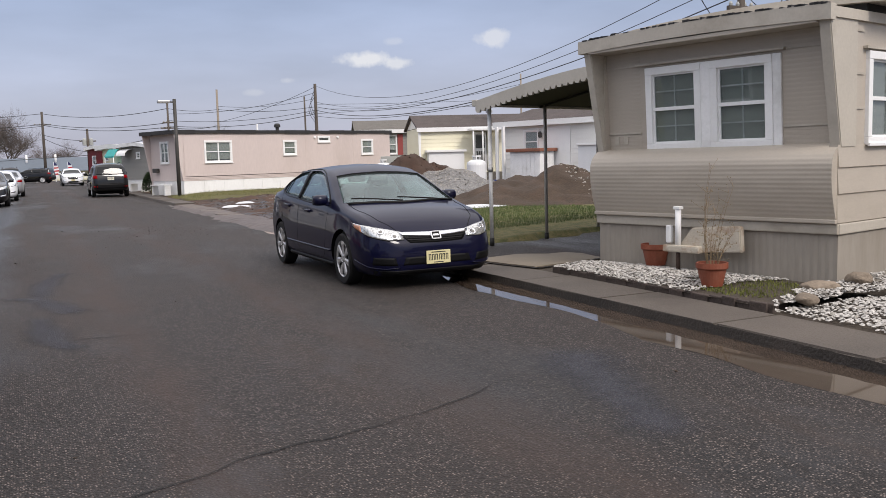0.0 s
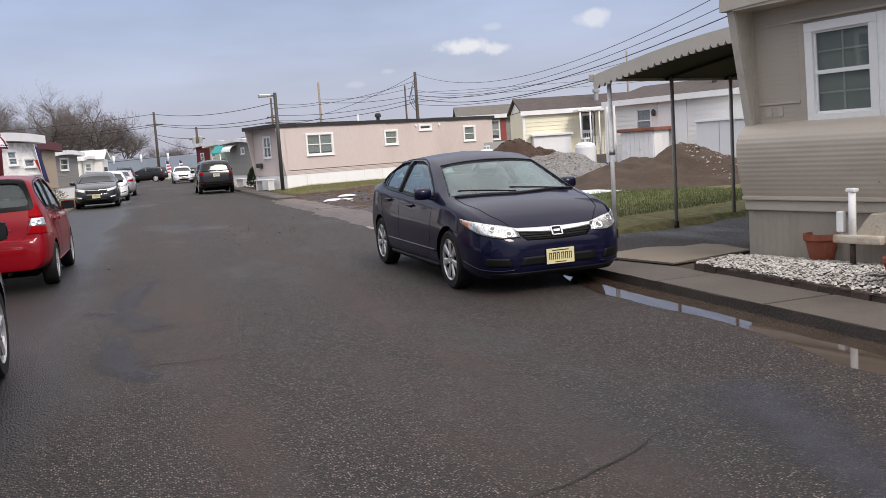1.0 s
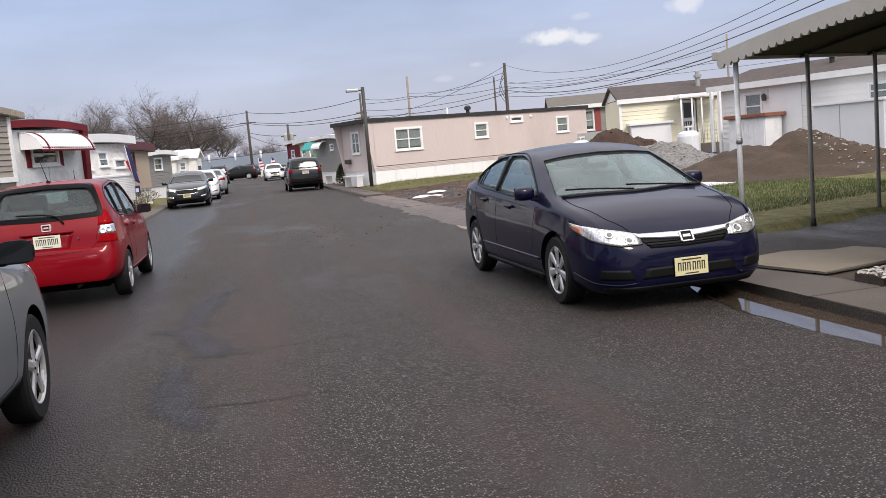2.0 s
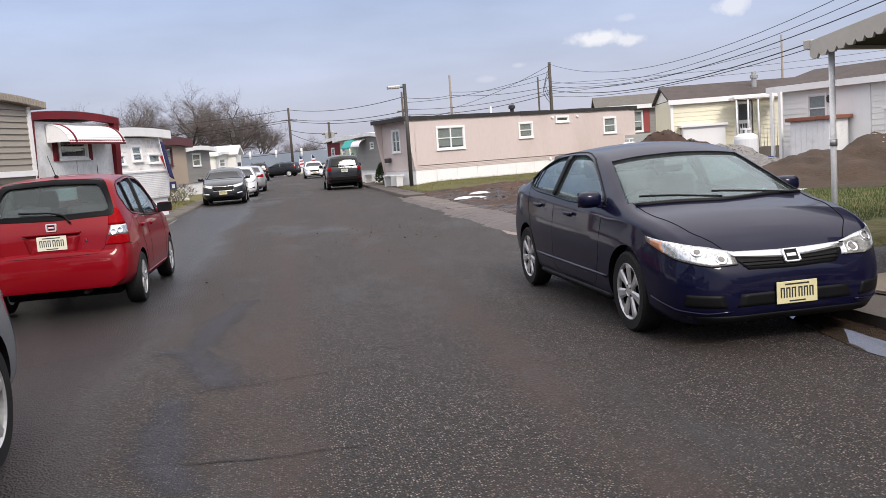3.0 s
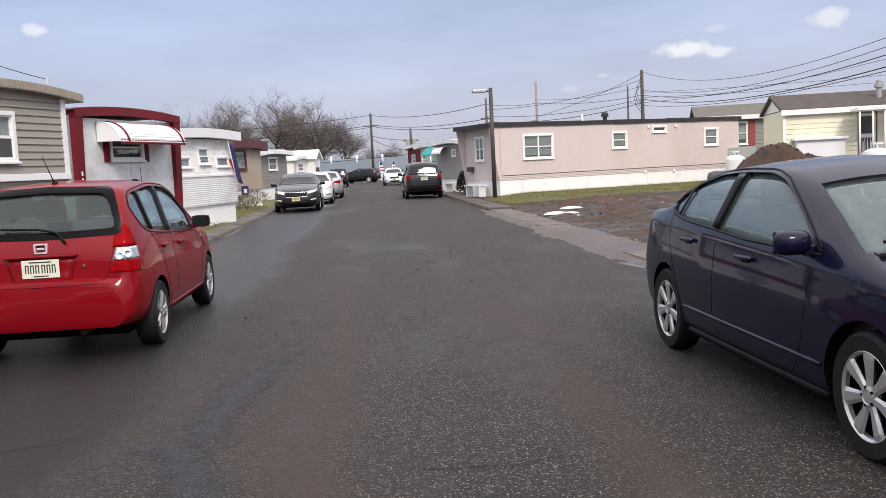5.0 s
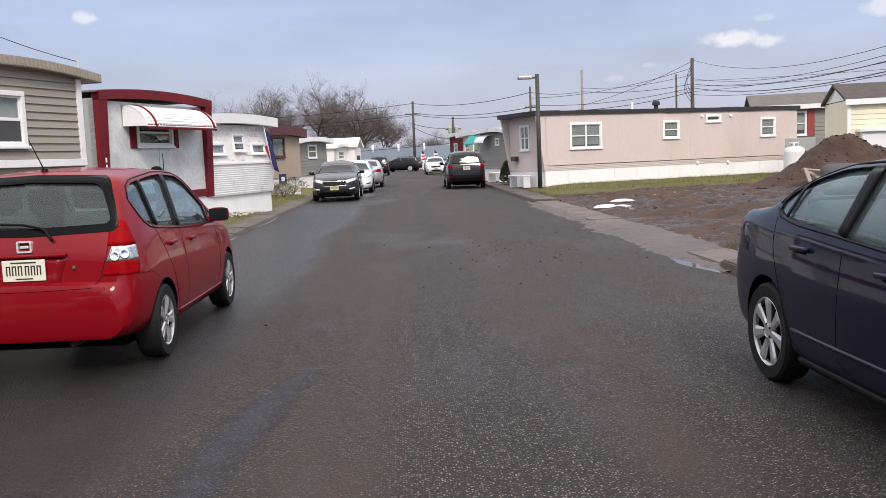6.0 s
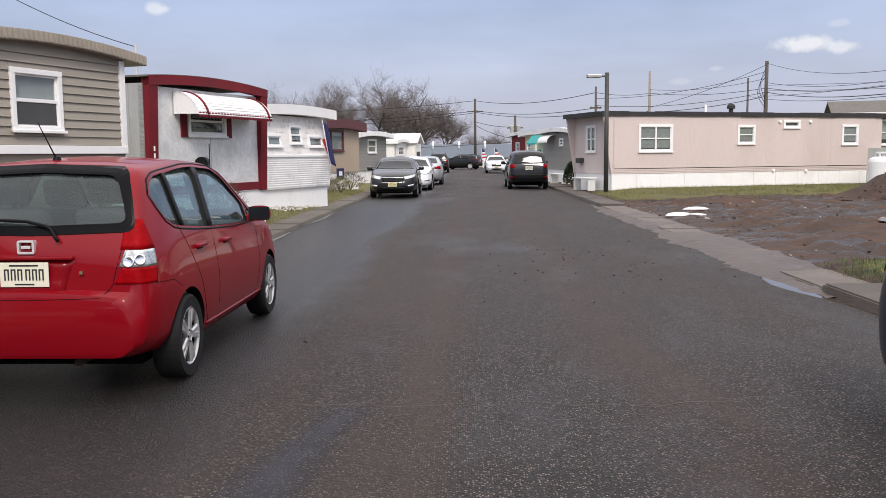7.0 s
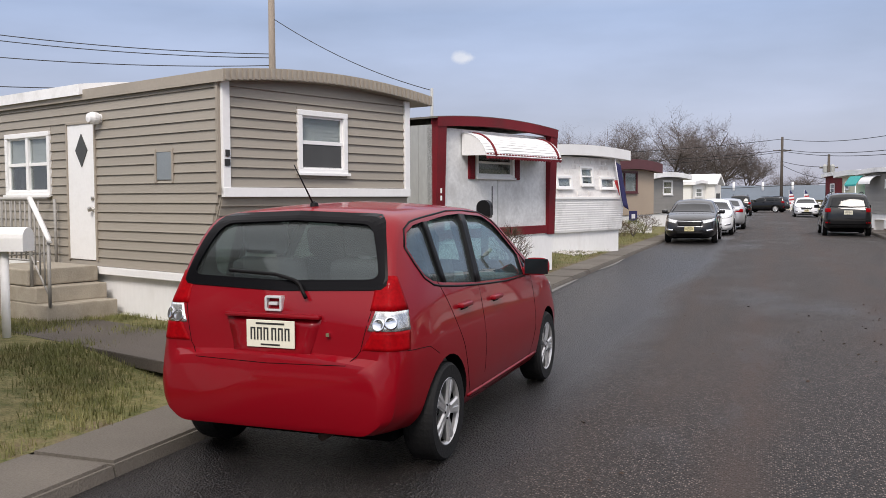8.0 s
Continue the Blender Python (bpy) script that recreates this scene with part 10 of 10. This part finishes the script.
# ---------------------------------------------------------------- far end: low building, flags, rail
fb = thing("far_building", pose(0, 0, -0.1), "long low cream building with a blue-grey roof", "building")
box("wall", -7, 30, 122, 132, 0.0, 1.35, M_yellow, fb)
bm = bmesh.new()
vs = [bm.verts.new(p) for p in ((-7.5, 121.2, 1.25), (30.5, 121.2, 1.2), (30.5, 127, 3.0), (-7.5, 127, 3.0), (-7.5, 132.8, 1.25), (30.5, 132.8, 1.2))]
bm.faces.new([vs[i] for i in (0, 1, 2, 3)])
bm.faces.new([vs[i] for i in (3, 2, 5, 4)])
bm.faces.new([vs[i] for i in (0, 3, 4)])
bm.faces.new([vs[i] for i in (1, 5, 2)])
bm.faces.new([vs[i] for i in (0, 4, 5, 1)])
part("roof", bm, M_slate, fb, "blue-grey pitched roof")
for x in (-3.4, 0.0, 3.4):
    tube("roof_pipe", [(x, 125, 2.2), (x, 125, 3.4)], 0.14, M_white, fb)
for k in range(5):
    box("window", -5 + k * 3, -3.8 + k * 3, 121.95, 122.0, 0.35, 1.0, M_screen, fb)


def feather_flag(x, y):
    f = thing("feather_flag", pose(x, y, 0), "red, white and blue feather flag on a pole", "flag", "feather flags")
    n = 9
    for k in range(n):
        t0, t1 = k / n, (k + 1) / n
        def wd(t):
            return 0.5 * math.sin(math.pi * min(1, 0.18 + t * 0.8)) ** 0.7
        mat = M_flag_blue if k >= 7 else (M_flag_red if k % 2 else M_flag_white)
        verts = [(0.02, 0, 0.55 + 1.6 * t0), (0.02 + wd(t0), 0.05 * math.sin(3 * t0), 0.55 + 1.6 * t0), (0.02 + wd(t1), 0.05 * math.sin(3 * t1), 0.55 + 1.6 * t1 + 0.06), (0.02, 0, 0.55 + 1.6 * t1)]
        verts += [(a, c + 0.01, d) for a, c, d in verts]
        mesh_object("flag_band", verts, [(0, 1, 2, 3), (7, 6, 5, 4), (0, 4, 5, 1), (1, 5, 6, 2), (2, 6, 7, 3), (3, 7, 4, 0)], mat, f)
    tube("pole", [(0, 0, -0.05), (0, 0, 2.2)], 0.02, M_flag_white, f)


feather_flag(2.55, 108)
feather_flag(4.0, 108)
gr = thing("guard_rail", pose(0, 0, 0), "white guard rail across the street's end", "guard rail")
for z in (0.35, 0.55):
    box("rail", 0.6, 6.0, 109.5, 109.56, z, z + 0.12, M_white_worn, gr)
for k in range(5):
    box("post", 0.7 + k * 1.0, 0.8 + k * 1.0, 109.56, 109.66, -0.1, 0.7, M_white_worn, gr)


# ---------------------------------------------------------------- bare trees
def bare_tree(x, y, h, seed, spread=0.42, label="bare winter tree with a dense twiggy crown"):
    rn = random.Random(seed)
    t = thing("tree", pose(x, y, -0.1), label, "tree", "bare trees")
    bm = bmesh.new()
    tv, tf = [], []

    def twig(p, d, L, r):
        e = p + d * L
        s = d.cross(Vector((rn.uniform(-1, 1), rn.uniform(-1, 1), rn.uniform(-1, 1)))).normalized() * r
        q = d.cross(s).normalized() * r
        o = len(tv)
        tv.extend([tuple(p + s), tuple(p - s), tuple(p + q), tuple(e)])
        tf.extend([(o, o + 1, o + 3), (o + 1, o + 2, o + 3), (o + 2, o, o + 3)])
        return e

    def grow(p, d, L, r, level):
        n = 3
        pts = [p]
        cur, dd = p, d
        for k in range(n):
            dd = (dd + Vector((rn.gauss(0, 0.13), rn.gauss(0, 0.13), rn.gauss(0.03, 0.09)))).normalized()
            cur = cur + dd * L / n
            pts.append(cur)
        if level <= 2:
            add_tube(bm, pts, r, r * 0.55, 6 if level < 2 else 4, False)
        else:
            for a, c in zip(pts, pts[1:]):
                twig(a, (c - a).normalized(), (c - a).length, r)
        if level >= 5:
            return
        kids = (6, 6, 6, 5, 5)[level]
        for k in range(kids):
            i = 1 + (k * n) // kids if level else 2 + k % 2
            base = pts[min(i, n)]
            out = Vector((rn.gauss(0, 1), rn.gauss(0, 1), rn.gauss(0.25, 0.5))).normalized()
            nd = (dd * 0.75 + out * (0.55 + spread)).normalized()
            grow(base, nd, L * rn.uniform(0.58, 0.78), r * 0.52, level + 1)

    grow(Vector((0, 0, 0)), Vector((0, 0, 1)), h * 0.34, h * 0.017, 0)
    part("trunk", bm, M_bark, t, smooth=True)
    mesh_object("crown", tv, tf, M_twig, t)
    return t


T1 = bare_tree(-12.6, 138, 16.8, 3)
T2 = bare_tree(-6.0, 140, 16.0, 8)
T3 = bare_tree(-19.0, 142, 16.0, 14)
for k, (x, yy, s, src) in enumerate(((-2.3, 143, 0.75, T2), (-9.5, 146, 0.95, T3), (-16.5, 148, 0.95, T2), (-25.5, 145, 0.85, T1), (-31, 150, 0.9, T2), (-37, 150, 0.8, T3), (-44, 152, 0.9, T1), (-52, 150, 0.8, T2),
                                     (3.5, 165, 0.42, T1), (8.0, 170, 0.5, T2), (12, 172, 0.4, T3), (17.0, 170, 0.45, T2), (30, 165, 0.6, T1), (42, 170, 0.6, T3), (-62, 150, 0.8, T3), (-4.8, 150, 0.75, T1))):
    ob = copy_thing(src, pose(x, yy, -0.1, rz=k * 53) @ Matrix.Scale(s, 4))
    ob.scale = (s, s, s)
# hedge line at the horizon
verts, faces = [], []
rn = random.Random(77)
for k in range(9000):
    x, yy = rn.uniform(-160, 190), rn.uniform(205, 215)
    p = Vector((x, yy, rn.random() ** 1.5 * (2.6 + 1.8 * rough(x, 0, 0.05, 3))))
    d = Vector((rn.gauss(0, 0.5), rn.gauss(0, 0.5), 1)).normalized() * rn.uniform(0.8, 2.0)
    o = len(verts)
    verts += [tuple(p - Vector((0.12, 0, 0))), tuple(p + Vector((0.12, 0, 0))), tuple(p + d)]
    faces.append((o, o + 1, o + 2))
tagged(mesh_object("far_woods", verts, faces, M_twig), "low band of leafless woods on the horizon", "woods", kind="stuff")

# ---------------------------------------------------------------- more homes closing the place
for k, yy in enumerate((9.6, 2.2, -5.2, -12.6)):
    end_home("grey_home", "plain grey mobile home beside the street", (-5.3, yy), (0.326, 0.945), 3.0, 11, M_grey_siding, M_white_worn, 2.6, [(1.0, 1.9, 1.6, 2.4)], sash=1)
for k, yy in enumerate((0.4, -7.2)):
    end_home("grey_home", "plain grey mobile home beside the street", (6.6, yy), (0.229, -0.974), 3.0, 11, M_grey_siding, M_white_worn, 2.6, [(1.0, 1.9, 1.6, 2.4)], sash=1)
